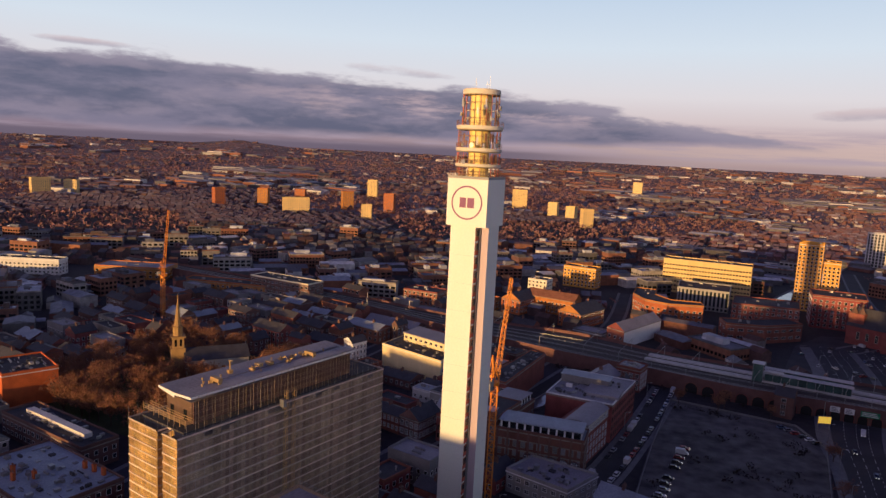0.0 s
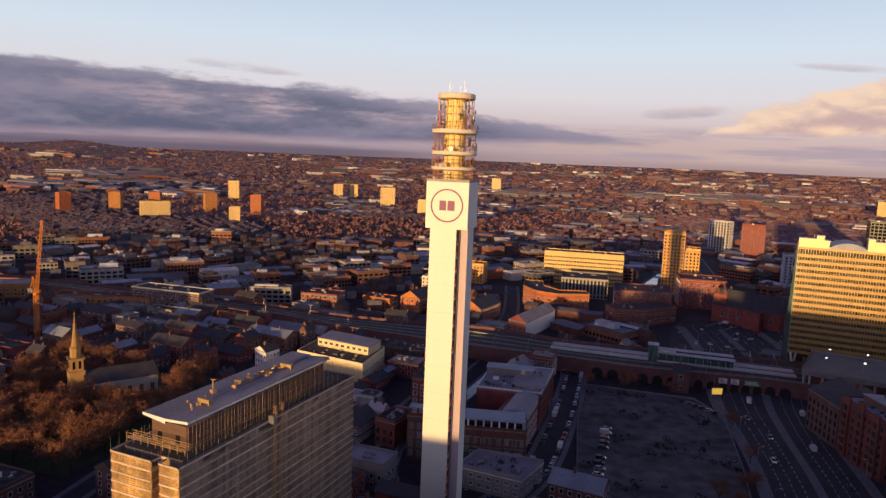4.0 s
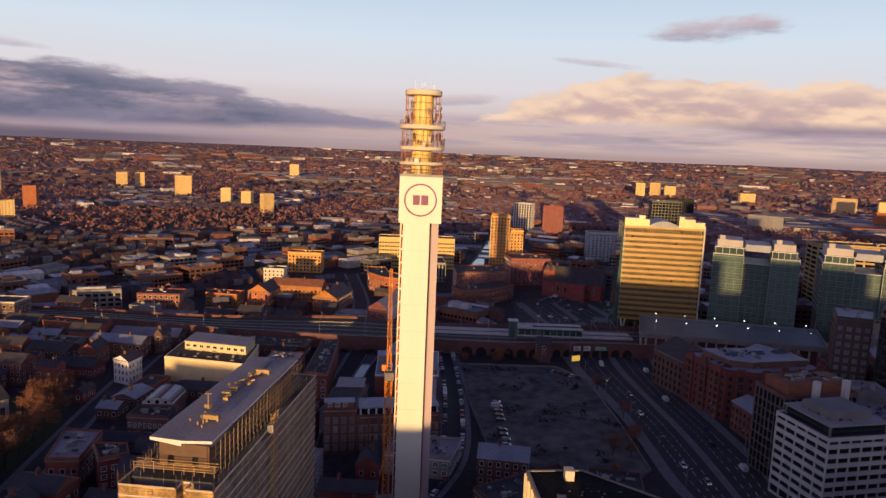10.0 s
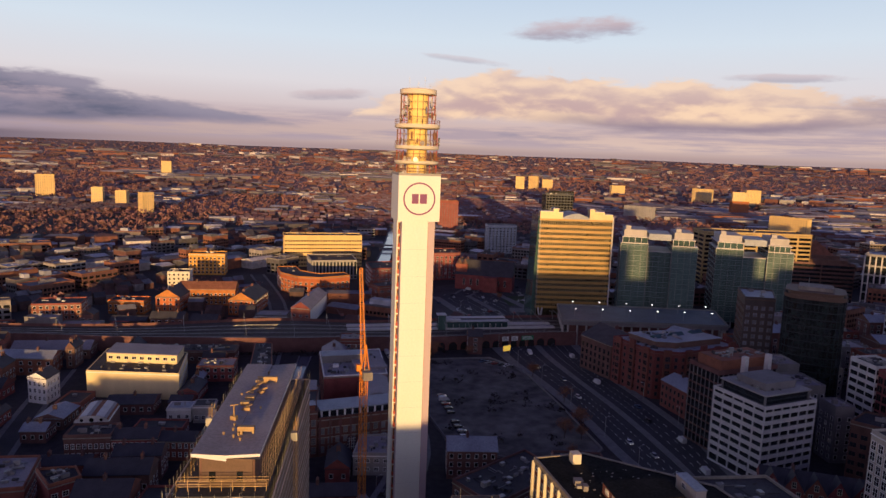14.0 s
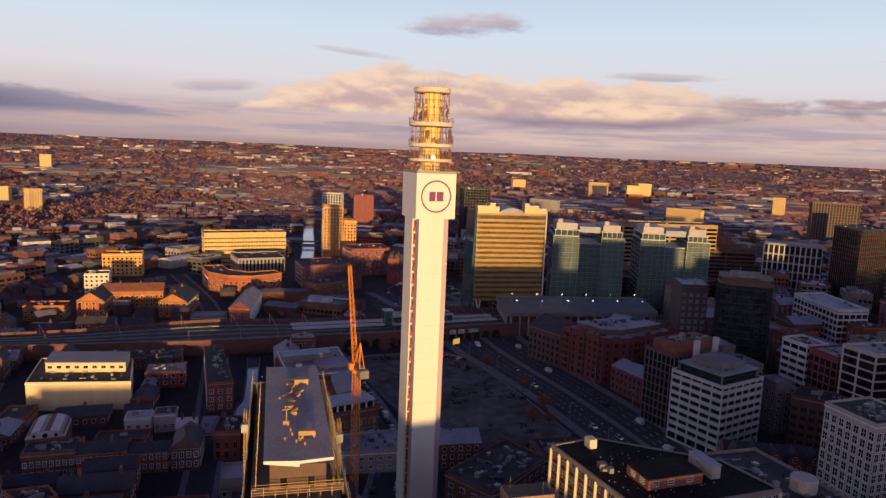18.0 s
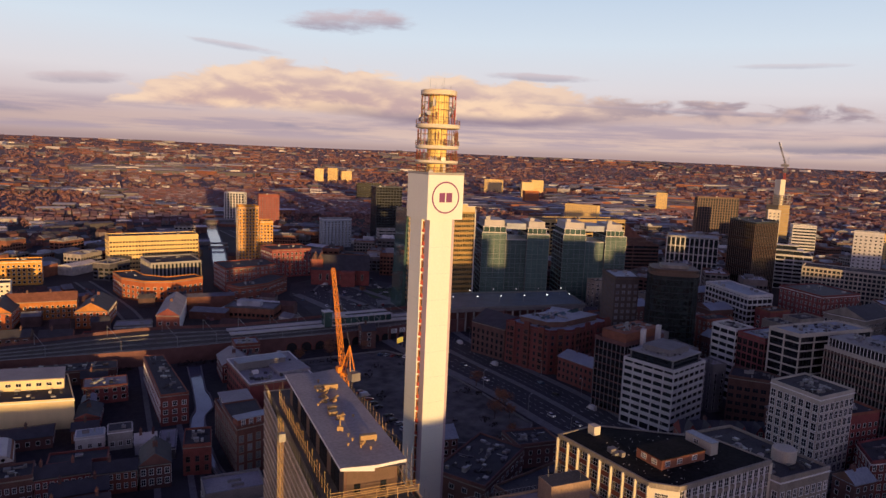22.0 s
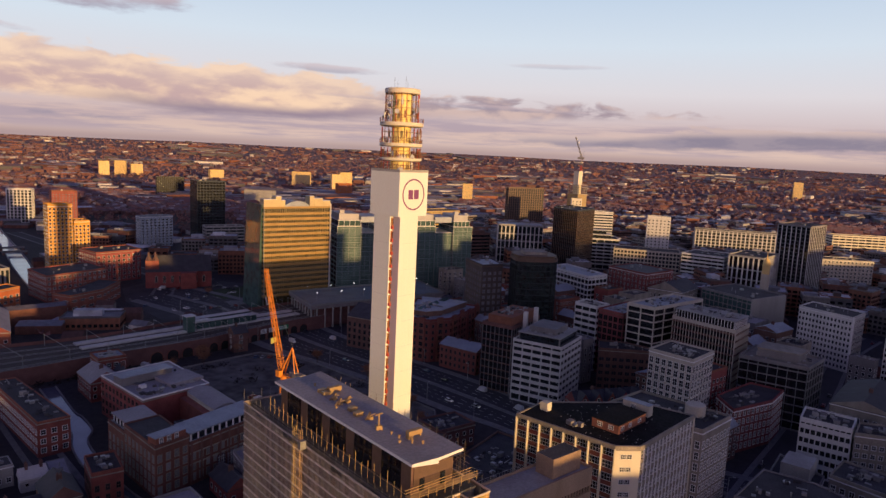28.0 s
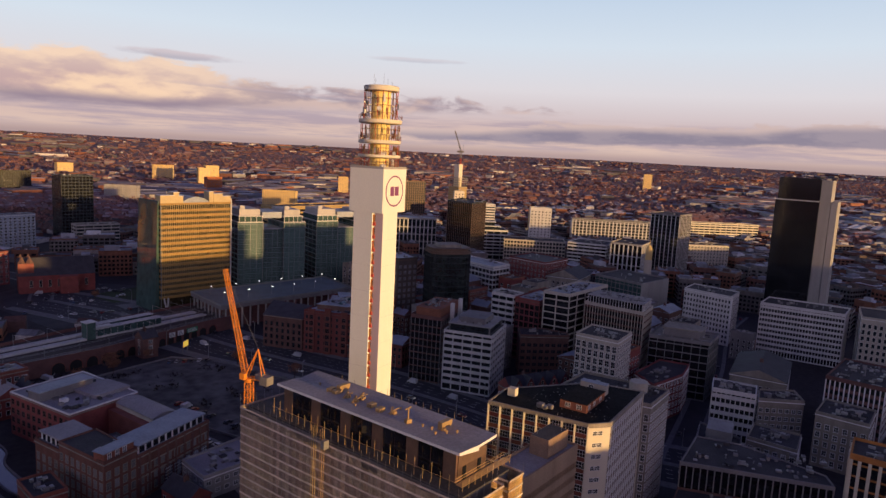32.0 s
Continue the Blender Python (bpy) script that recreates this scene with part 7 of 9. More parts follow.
def rising_tower():
    t = thing("unfinished_tower", "tower under construction with pale stair core", "tower", (908, 388, 0))
    a = math.radians(-22)
    TAKEN.append(rectangle(908, 388, 34, 34, a))
    part("core", Geo().box(-5, -5, 0, 5, 5, 99), CREAM, t, rz=a)
    for k in range(20):
        part("floor_slab", Geo().box(-11, -11, 4 + k * 3.8, 13, 11, 4.5 + k * 3.8), CONC, t, rz=a)
    me = Geo().box(-0.5, -0.5, 0, 0.5, 0.5, 77).mesh("column", CONC_D)
    for x in (-10, -2, 6, 12):
        for y in (-10, 10):
            part("column", me, None, t, at=(x * math.cos(a) - y * math.sin(a), x * math.sin(a) + y * math.cos(a), 0))
    part("facade_panel", Geo().box(-10.6, -10.6, 0, 12.6, 10.6, 62), GOLDS, t, rz=a)
    cr = thing("tower_crane", "luffing tower crane with red and white mast", "crane", (936, 392, 0))
    for k, (z0, z1, m) in enumerate(((0, 70, STEEL), (70, 92, CONC_D), (92, 108, RED), (108, 120, CONC_D))):
        g = Geo()
        lattice(g, (0, 0, z0), (0, 0, z1), 2.2, 2.2, 3.0, 0.25)
        part("mast_section", g, m, cr)
    g = Geo()
    lattice(g, (0, 0, 120), (-9, 10, 154), 1.8, 1.0, 3.0, 0.22)
    part("jib", g, CONC_D, cr)
    part("slewing_cab", Geo().box(-2.5, -4, 118, 2.5, 6, 121.5), CONC_D, cr)
    part("a_frame", Geo().beam((0, 3, 121), (2, -3, 132), 0.4).beam((0, -3, 121), (2, -3, 132), 0.4).beam((2, -3, 132), (-9, 10, 154), 0.12), STEEL, cr)


rising_tower()

# ---- brick warehouses by the side street ----
WARE = material("brown_red_brick", (0.155, 0.070, 0.052), 0.85, scale=0.25, var=0.35, grain=5.0, bump=0.4, streak=True)


def warehouse(name, label, poly, h, roof, attic=True, seed=50):
    t = punched(name, label, poly, h, WARE, trim=NAVE, bay=3.0, storey=3.7, win=(1.5, 2.4), roof=roof, plant=2, parapet=0.6, single=True, seed=seed, bars=2, cross=2, pane=GLASS_P)
    if not attic:
        return
    cx, cy = centre(poly)
    loc = [(x - cx, y - cy) for x, y in ccw(poly)]
    ins = inset(loc, 1.6)
    part("attic_glazing", Geo().prism(ins, h + 0.1, h + 2.8), GLASS, t)
    part("attic_roof", Geo().prism(inset(ins, -0.8), h + 2.8, h + 3.3), roof, t)
    wm = Geo().box(-0.35, -0.15, 0, 0.35, 0.1, 2.6).mesh("attic_pier", TRIM)
    for i, a, b in edges(ins):
        d = b - a
        n = max(1, round(d.length / 3.0))
        for k in range(n):
            p = a + d * (k / n)
            part("attic_pier", wm, None, t, at=(p.x, p.y, h + 0.2), rz=math.atan2(d.y, d.x))


warehouse("brick_warehouse", "red brick Victorian warehouse with tall windows and blue-grey attic roof", quad_from((-31, 251.6), (2.6, 248.2), 12.5), 15.2, LEAD)
warehouse("brick_corner_wing", "red brick corner wing of five storeys with a dark flat roof", [(-44, 253.3), (-31.3, 251.7), (-28.6, 262), (-24.2, 274), (-36.8, 277.4)], 18.2, FELT, False, 67)
warehouse("brick_rear_wing", "red brick rear wing with pale attic roof beside the canal", [(-36.7, 277.6), (-24.0, 274.2), (-19.6, 287.4), (-32.6, 291.4)], 15.2, FELT_P, True, 68)


def warehouse_trim():
    """Arched display windows on the long front, top-floor lights on the corner wing."""
    t = bpy.data.objects["brick_warehouse"]
    a, b = Vector((-31, 251.6)), Vector((2.6, 248.2))
    d, o = (b - a).normalized(), Vector((t.location.x, t.location.y))
    n, ang = Vector((d.y, -d.x)), math.atan2(d.y, d.x)
    w, h = 1.65, 4.6
    arc = [(-w, 0.0)] + [(-w * math.cos(k * math.pi / 8), h + w * 0.6 * math.sin(k * math.pi / 8)) for k in range(9)] + [(w, 0.0)]
    g = Geo().quad([(x, -0.30, z) for x, z in arc], 0)
    for (x0, z0), (x1, z1) in zip(arc, arc[1:]):
        g.quad([(x0 * 1.14, -0.34, z0 * 1.03), (x0, -0.34, z0), (x1, -0.34, z1), (x1 * 1.14, -0.34, z1 * 1.03)], 1)
        g.quad([(x0 * 1.14, 0, z0 * 1.03), (x0 * 1.14, -0.34, z0 * 1.03), (x1 * 1.14, -0.34, z1 * 1.03), (x1 * 1.14, 0, z1 * 1.03)], 1)
    me = g.mesh("arched_window", [GLASS_P, BRICK_D])
    upright, rail = Geo().box(-0.07, -0.36, 0.05, 0.07, -0.302, h + 0.6).mesh("glazing_bar", TRIM), Geo().box(-w, -0.37, -0.07, w, -0.303, 0.07).mesh("transom", TRIM)
    for k in range(5):
        p = a + d * (13.2 + k * 4.35) - o
        aw = part("arched_window", me, None, t, at=(p.x, p.y, 1.4), rz=ang)
        for x in (-0.85, 0, 0.85):
            part("glazing_bar", upright, None, aw, at=(x, 0, 0))
        for z in (1.2, 2.4, 3.6, 4.6):
            part("transom", rail, None, aw, at=(0, 0, z))
    for k in range(9):
        p = a + d * (0.6 + k * 4.05) + n * 0.12 - o
        part("brick_pier", Geo().box(-0.35, -0.25, 0, 0.35, 0.1, 15.4), BRICK_D, t, at=(p.x, p.y, 0), rz=ang)
    for z in (7.4, 11.4):
        p = a - o
        part("string_course", Geo().box(0, -0.30, z, (b - a).length, 0.05, z + 0.3), NAVE, t, at=(p.x, p.y, 0), rz=ang)
    t = bpy.data.objects["brick_corner_wing"]
    o = Vector((t.location.x, t.location.y))
    a, b = Vector((-44, 253.3)), Vector((-31.3, 251.7))
    d = (b - a).normalized()
    ang = math.atan2(d.y, d.x)
    part("top_storey", Geo().box(0.6, 0.6, 18.2, 12.0, 5.0, 20.9), BRICK, t, at=((a - o).x, (a - o).y, 0), rz=ang)
    part("top_storey_roof", Geo().box(0.3, 0.3, 20.9, 12.3, 5.3, 21.2), LEAD, t, at=((a - o).x, (a - o).y, 0), rz=ang)
    me = window_mesh(1.3, 2.2, [GLASS_P, TRIM], 1, 1)
    for k in range(3):
        p = a + d * (2.6 + k * 2.9) - Vector((d.y, -d.x)) * 0.595 - o
        part("top_window", me, None, t, at=(p.x, p.y, 18.4), rz=ang)


warehouse_trim()
gr = punched("grey_roofed_block", "brick block under broad grey roofs with a raised plant strip", [(-15.2, 294), (13.2, 288), (24.5, 325), (-5.5, 331.5)], 16.8, BRICK, bay=3.4, storey=3.6, win=(1.7, 1.9), roof=FELT_P, trim=BRICK_D, plant=5, parapet=0.5, cap=TRIM, single=True, sides=[1, 3], seed=51)
part("plant_strip", Geo().prism(rectangle(-2.5, 4.5, 22, 7, math.radians(-12)), 16.9, 20.4), CONC_D, gr, "grey panelled plant strip")
part("plant_strip_roof", Geo().prism(rectangle(-2.5, 4.5, 22.8, 7.8, math.radians(-12)), 20.4, 20.75), LEAD, gr)
part("roof_hatch", Geo().prism(rectangle(-10, -4, 2.6, 1.8, math.radians(-12)), 16.9, 18.3), TRIM, gr)
part("upper_deck", Geo().prism(rectangle(5.5, -7.5, 15, 14, math.radians(-12)), 16.9, 18.3), FELT_P, gr, "raised pale roof deck")


def barrel_wing():
    poly = quad_from((3.4, 262.4), (11.6, 285.6), 13)
    TAKEN.append(poly)
    t = thing("barrel_roofed_wing", "pale rendered wing with a curved grey roof beside a street", "building", (*centre(poly), 0))
    a = math.atan2(23.2, 8.2)
    w, d = 12.3, 6.5
    part("wall", Geo().box(-w, -d, 0, w, d, 14.6), BRICK, t, rz=a)
    part("top_wall", Geo().box(-w + 0.2, -d - 0.05, 12.6, w - 0.2, d - 3.0, 16.0), STONE, t, rz=a)
    arc = [(-d - 0.4 + (2 * d - 2.6) * k / 10, 16.0 + 1.9 * math.sin(math.pi * (0.06 + 0.88 * k / 10))) for k in range(11)]
    g = Geo()
    for (y0, z0), (y1, z1) in zip(arc, arc[1:]):
        g.quad([(-w - 0.2, y0, z0), (w + 0.2, y0, z0), (w + 0.2, y1, z1), (-w - 0.2, y1, z1)][::-1])
        for x in (-w - 0.2, w + 0.2):
            g.quad([(x, y0, 15.7), (x, y1, 15.7), (x, y1, z1), (x, y0, z0)])
    part("curved_roof", g, FELT_P, t, rz=a)
    me = window_mesh(1.5, 2.2, [GLASS_P, TRIM], 1, 1)
    c, s = math.cos(a), math.sin(a)
    for k in range(7):
        x, y = -w + 1.8 + k * 3.5, -d - 0.006
        for z in (1.4, 5.0, 8.6, 13.2):
            part("window", me, None, t, at=(x * c - (y - (0.06 if z > 13 else 0)) * s, x * s + (y - (0.06 if z > 13 else 0)) * c, z), rz=a)


barrel_wing()
punched("corner_house", "dark brick flats with balconies beside the railway arch", [(17, 364), (29, 359.4), (33.4, 371), (21.4, 376)], 12, BRICK, bay=2.6, storey=3.1, win=(1.8, 1.9), roof=LEAD, plant=5, single=True, sides=[0, 1, 3], seed=53)
punched("low_yard_building", "low whitewashed yard building", [(-24, 232), (-2, 222), (8, 238), (-16, 246)], 8, CONC, bay=3.2, storey=3.2, win=(1.6, 1.2), roof=FELT_P, plant=6, single=True, seed=54)
punched("low_brick_shed", "low brick workshop with flat roof", [(2, 176), (36, 186), (34, 206), (-2, 196)], 10, BRICK_D, bay=4, storey=4, win=(1.8, 1.6), roof=FELT, plant=4, seed=55)
punched("brick_yard_house", "dark brick yard house with flat roof", [(38, 190), (54, 182), (60, 194), (44, 203)], 9, BRICK_D, bay=3, storey=3.4, win=(1.2, 1.6), roof=FELT, plant=4, seed=56)
punched("brick_terrace_end", "brown brick terrace end", [(0, 150), (40, 144), (44, 168), (2, 172)], 12, BRICK_D, bay=3, storey=3.6, win=(1.4, 1.8), roof=FELT, plant=5, seed=57)
punched("canal_house", "red brick canal-side house with dark windows and flat roof", quad_from((-58, 266), (-49.6, 261.6), 15), 11, BRICK, bay=2.3, storey=3.5, win=(1.2, 2.0), trim=BRICK_D, roof=FELT, plant=3, single=True, sides=[0, 3], seed=58)
punched("low_canal_shed", "low shed with a pale flat roof beside the canal", [(-59, 283.5), (-54, 281), (-46, 297), (-51.5, 299.5)], 4.5, CONC_D, bay=3, storey=3.2, win=(1.3, 1.2), roof=FELT_P, plant=2, parapet=0.3, seed=158)
punched("white_lean_to", "small white sheeted shed with a steep white roof", quad_from((-64, 293.5), (-57, 290.5), 5.5), 4.5, OFFWHITE, bay=3, storey=3.2, win=(1.0, 1.0), roof=OFFWHITE, pitched=3.2, seed=159)
punched("white_yard_house", "white rendered yard house with a blue-grey roof", quad_from((-80, 309), (-70.6, 305.4), 8), 6, OFFWHITE, bay=2.6, storey=3.0, win=(1.3, 1.4), roof=LEAD, plant=2, parapet=0.3, single=True, sides=[0, 1], seed=160)
punched("grey_yard_house", "grey rendered two-storey house among yards", quad_from((-70, 303.6), (-62, 300.6), 8), 7.5, CONC, bay=2.5, storey=3.3, win=(1.3, 1.6), roof=FELT, plant=2, parapet=0.4, single=True, sides=[0, 1], seed=161)
punched("flat_red_works", "low red brick works with a grey flat roof", quad_from((-61, 357), (-44, 351), 13), 8, BRICK, bay=3, storey=3.4, win=(1.5, 1.6), roof=FELT_P, plant=5, parapet=0.4, seed=162)
punched("dark_railway_shed", "long dark shed with skylights beside the railway", quad_from((-84, 398), (-38, 380), 13), 7, BRICK_D, bay=4, storey=3.6, win=(1.6, 1.4), roof=FELT, plant=8, parapet=0.3, seed=163)
punched("gabled_mill", "brick mill with a pale gabled roof above the canal", quad_from((0, 346), (12.5, 341.5), 20), 9, BRICK, bay=3, storey=3.5, win=(1.3, 1.8), roof=FELT_P, pitched=4.2, seed=59)
punched("long_mill", "long red brick mill with a dark flat roof beside a street", [(-45.5, 313), (-35, 309.5), (-21, 366), (-29, 370)], 13.5, BRICK, bay=3.0, storey=3.5, win=(1.6, 1.8), roof=FELT, plant=5, parapet=0.5, single=True, sides=[0, 3], seed=60)


def bright_works():
    poly = [(-110, 354), (-72, 334), (-64, 367), (-100, 388)]
    t = punched("cream_works_building", "cream rendered works building with a long upper storey", poly, 12.5, CREAMY, bay=4, storey=4.2, win=(1.8, 1.4), roof=FELT, plant=4, parapet=0.4, sides=[1, 2], single=True, seed=61)
    cx, cy = centre(poly)
    up = [(x - cx, y - cy) for x, y in ((-101, 365), (-71, 349), (-66, 364), (-96, 381))]
    part("upper_storey", Geo().prism(ccw(up), 12.6, 17.0), CREAMY, t)
    part("upper_roof", Geo().prism(inset(ccw(up), -0.3), 17.0, 17.4), FELT_P, t)
    me = window_mesh(1.9, 1.3, [GLASS, TRIM], 1, 0)
    a, b = Vector(up[0]), Vector(up[1])
    d = b - a
    for k in range(9):
        p = a + d * ((k + 0.5) / 9) + Vector((d.y, -d.x)).normalized() * 0.005
        part("window", me, None, t, at=(p.x, p.y, 14.4), rz=math.atan2(d.y, d.x))


bright_works()
punched("white_corner_house", "white painted three-storey corner house", [(-133.5, 356), (-126, 349.5), (-121, 359), (-128.5, 366)], 12, TRIM, bay=2.3, storey=3.3, win=(1.0, 1.7), roof=SLATE, pitched=2.4, single=True, seed=62)
punched("brown_railway_works", "long brown brick works beside the railway", [(-153, 405), (-125, 392), (-121, 406), (-149, 419)], 9, BRICK, bay=4, storey=3.6, win=(1.5, 1.7), roof=LEAD, pitched=2.2, seed=100)
punched("long_shed", "long shed with a pale curved roof", [(-146, 428), (-108, 416), (-104, 429), (-142, 442)], 5.5, BRICK_D, bay=5, storey=4, win=(1.6, 1.2), roof=FELT_P, pitched=3.4, seed=63)


WORKS = material("bright_orange_brick", (0.50, 0.115, 0.03), 0.85, scale=0.25, var=0.3, grain=5.0, bump=0.4)
punched("orange_gable_works", "tall brick works with a sunlit orange end wall", [(-262, 246), (-240, 232), (-228, 250), (-250, 264)], 16, WORKS, bay=4, storey=3.6, win=(1.6, 1.6), plant=5, sides=[2], seed=64)
punched("long_slate_range", "long brown range with a dark flat roof", quad_from((-222, 214), (-170, 196), 14), 9, BRICK_D, bay=3, storey=3.4, win=(1.3, 1.6), roof=FELT, plant=9, seed=65)
part("clerestory", Geo().prism(rectangle(0, 0, 40, 3, math.atan2(-18, 52)), 9.1, 10.8), OFFWHITE, bpy.data.objects["long_slate_range"], "white boarded clerestory")
fw = punched("flat_roof_works", "brick works with cluttered patched roof and red chimneys", quad_from((-190, 168), (-148, 152), 27), 12, BRICK_D, bay=3, storey=3.6, win=(1.4, 1.8), roof=LEAD, plant=18, seed=66)
for x, y in ((-154.6, 179.5), (-150.4, 178.6), (-146, 177.5), (-173, 170), (-169, 166), (-164, 169)):
    st = part("chimney", Geo().box(-0.7, -0.5, 11, 0.7, 0.5, 14.6), WORKS, fw, "orange-red brick chimney stack", at=(x - fw.location.x, y - fw.location.y, 0), rz=-0.35)
    for k in (-0.4, 0, 0.4):
        part("chimney_pot", Geo().turned([(0.16, 14.6), (0.13, 15.3)], 8, at=(k, 0)), TILE, st)
punched("canteen_block", "white windowed block beside long slate roofs", quad_from((-236, 196), (-206, 186), 12), 8, CONC, bay=2.6, storey=3.4, win=(1.6, 1.6), roof=SLATE, pitched=3, seed=67)

# ---- terraces round a yard beside the scaffolded tower ----
punched("banded_brick_range", "brown brick range with rows of pale windows", quad_from((-118, 283), (-102.5, 277.6), 11), 10, BRICK_D, bay=1.9, storey=3.6, win=(1.0, 1.7), roof=FELT, plant=3, single=True, sides=[0, 1], seed=94)
punched("red_brick_terrace", "red brick terrace with white arched windows", quad_from((-102.2, 277.5), (-87, 271.9), 10), 9, BRICK, bay=1.85, storey=3.7, win=(0.95, 1.75), roof=SLATE, pitched=2.4, single=True, sides=[0, 1], seed=95)
punched("low_brick_terrace", "low brown brick terrace with slate roof", quad_from((-86.7, 271.8), (-74.2, 266), 9), 8, BRICK, bay=1.9, storey=3.4, win=(0.95, 1.6), roof=SLATE, pitched=2.2, single=True, sides=[0, 1], seed=96)
punched("gable_front_house", "tall brick house with a broad gable and paired windows", quad_from((-73.6, 265.6), (-64.4, 261.6), 15), 9, BRICK_D, bay=2.2, storey=3.6, win=(1.3, 2.0), roof=SLATE, pitched=4, single=True, sides=[0, 1], seed=97)
punched("flat_brick_wing", "red brick wing with wide pale felt roof", [(-139, 247.5), (-128, 245), (-124.5, 268), (-138, 273)], 10, BRICK, bay=2.8, storey=3.2, win=(1.5, 1.7), roof=FELT_P, plant=8, sides=[0, 1], seed=98)
punched("brick_stair_block", "red brick block with white balconies", [(-121, 239), (-112, 242), (-113.5, 250), (-125, 253)], 12, BRICK, bay=2.6, storey=3.0, win=(1.6, 1.5), roof=FELT, plant=4, single=True, sides=[0, 1], seed=99)


def barrel_hall():
    poly = quad_from((-115, 304), (-102.3, 300.4), 17)
    TAKEN.append(poly)
    t = thing("barrel_roofed_hall", "small white hall with a patched curved roof and round windows", "hall", (*centre(poly), 0))
    a = math.atan2(-3.6, 12.7)
    w, d = 6.6, 8.5
    arc = [(-w * math.cos(math.pi * i / 12), 7.0 + 3.0 * math.sin(math.pi * i / 12)) for i in range(13)]
    part("wall", Geo().box(-w, -d + 0.2, 0, w, d - 0.2, 7.0), BRICK_D, t, rz=a)
    for k in range(12):
        (xa, za), (xb, zb) = arc[k], arc[k + 1]
        g = Geo().quad([(xa, -d, za), (xb, -d, zb), (xb, d, zb), (xa, d, za)]).quad([(xa, d, za - 0.2), (xb, d, zb - 0.2), (xb, -d, zb - 0.2), (xa, -d, za - 0.2)])
        g.quad([(xa, -d, za - 0.2), (xb, -d, zb - 0.2), (xb, -d, zb), (xa, -d, za)])
        part("roof_sheet", g, (OFFWHITE, FELT_P, TILE, OFFWHITE)[k % 4], t, rz=a)
    g = Geo().quad([(x, -d + 0.15, z - 0.1) for x, z in arc])
    part("gable_wall", g, OFFWHITE, t, rz=a)
    g = Geo().quad([(x, d - 0.15, z - 0.1) for x, z in reversed(arc)])
    part("gable_wall", g, OFFWHITE, t, rz=a)
    for x, r in ((-3.6, 0.6), (0, 0.9), (3.6, 0.6)):
        g = Geo().quad([(x + r * math.cos(i * math.pi / 8), -d + 0.12, 7.9 + r * math.sin(i * math.pi / 8)) for i in range(16)])
        part("round_window", g, GLASS, t, rz=a)


barrel_hall()

# ---- church with spire and bare trees ----
GOLDST = material("golden_stone", (0.36, 0.22, 0.085), 0.8, scale=0.3, var=0.25, grain=3.0, streak=True)


def church():
    S = Vector((-197, 293))
    ang = math.radians(38)
    t = thing("church", "stone Georgian church with a slender spire", "church", (S.x, S.y, 0))
    TAKEN.append([(S.x - 8, S.y - 10), (S.x + 40, S.y), (S.x + 36, S.y + 40), (S.x - 10, S.y + 12)])
    def lp(n, g, m, lab=""):
        return part(n, g, m, t, lab, rz=ang)
    lp("nave_wall", Geo().box(3, -9, 0, 33, 9, 12.2), STONE)
    g = Geo()
    g.quad([(2.5, -9.6, 12.2), (33.6, -9.6, 12.2), (33.6, 0, 16.6), (2.5, 0, 16.6)]).quad([(33.6, 9.6, 12.2), (2.5, 9.6, 12.2), (2.5, 0, 16.6), (33.6, 0, 16.6)])
    g.quad([(2.5, 9.6, 12.2), (2.5, -9.6, 12.2), (2.5, 0, 16.6)]).quad([(33.6, -9.6, 12.2), (33.6, 9.6, 12.2), (33.6, 0, 16.6)])
    lp("nave_roof", g, SLATE)
    lp("tower_base", Geo().box(-3.2, -3.2, 0, 3.2, 3.2, 17), GOLDST)
    lp("belfry", Geo().box(-2.7, -2.7, 17, 2.7, 2.7, 23), GOLDST)
    for k in range(4):
        for x in (-1.2, 1.2):
            b = part("belfry_opening", Geo().box(x - 0.5, -2.78, 18.2, x + 0.5, -2.7, 21.6), GLASS_B, t, rz=ang + k * math.pi / 2)
    lp("lantern", Geo().turned([(2.3, 23), (2.3, 27.5), (2.6, 27.8), (1.9, 28), (1.6, 29)], 8), GOLDST)
    lp("spire", Geo().turned([(1.6, 29), (0.25, 41.5), (0.08, 42.5)], 8), GOLDST)
    lp("weather_ball", Geo().turned([(0.1, 42.4), (0.45, 42.9), (0.1, 43.4), (0.05, 44.6)], 10), GOLDST)
    for z in (17, 23):
        lp("cornice", Geo().box(-3.4, -3.4, z - 0.3, 3.4, 3.4, z + 0.1), GOLDST)
    me = window_mesh(1.7, 4.2, [GLASS, STONE], 1, 3, 0.25)
    for k in range(6):
        for y, r in ((-9.005, 0), (9.005, math.pi)):
            x = 6 + k * 4.9
            part("arched_window", me, None, t, at=(x * math.cos(ang) - y * math.sin(ang), x * math.sin(ang) + y * math.cos(ang), 4.5), rz=ang + r)


church()


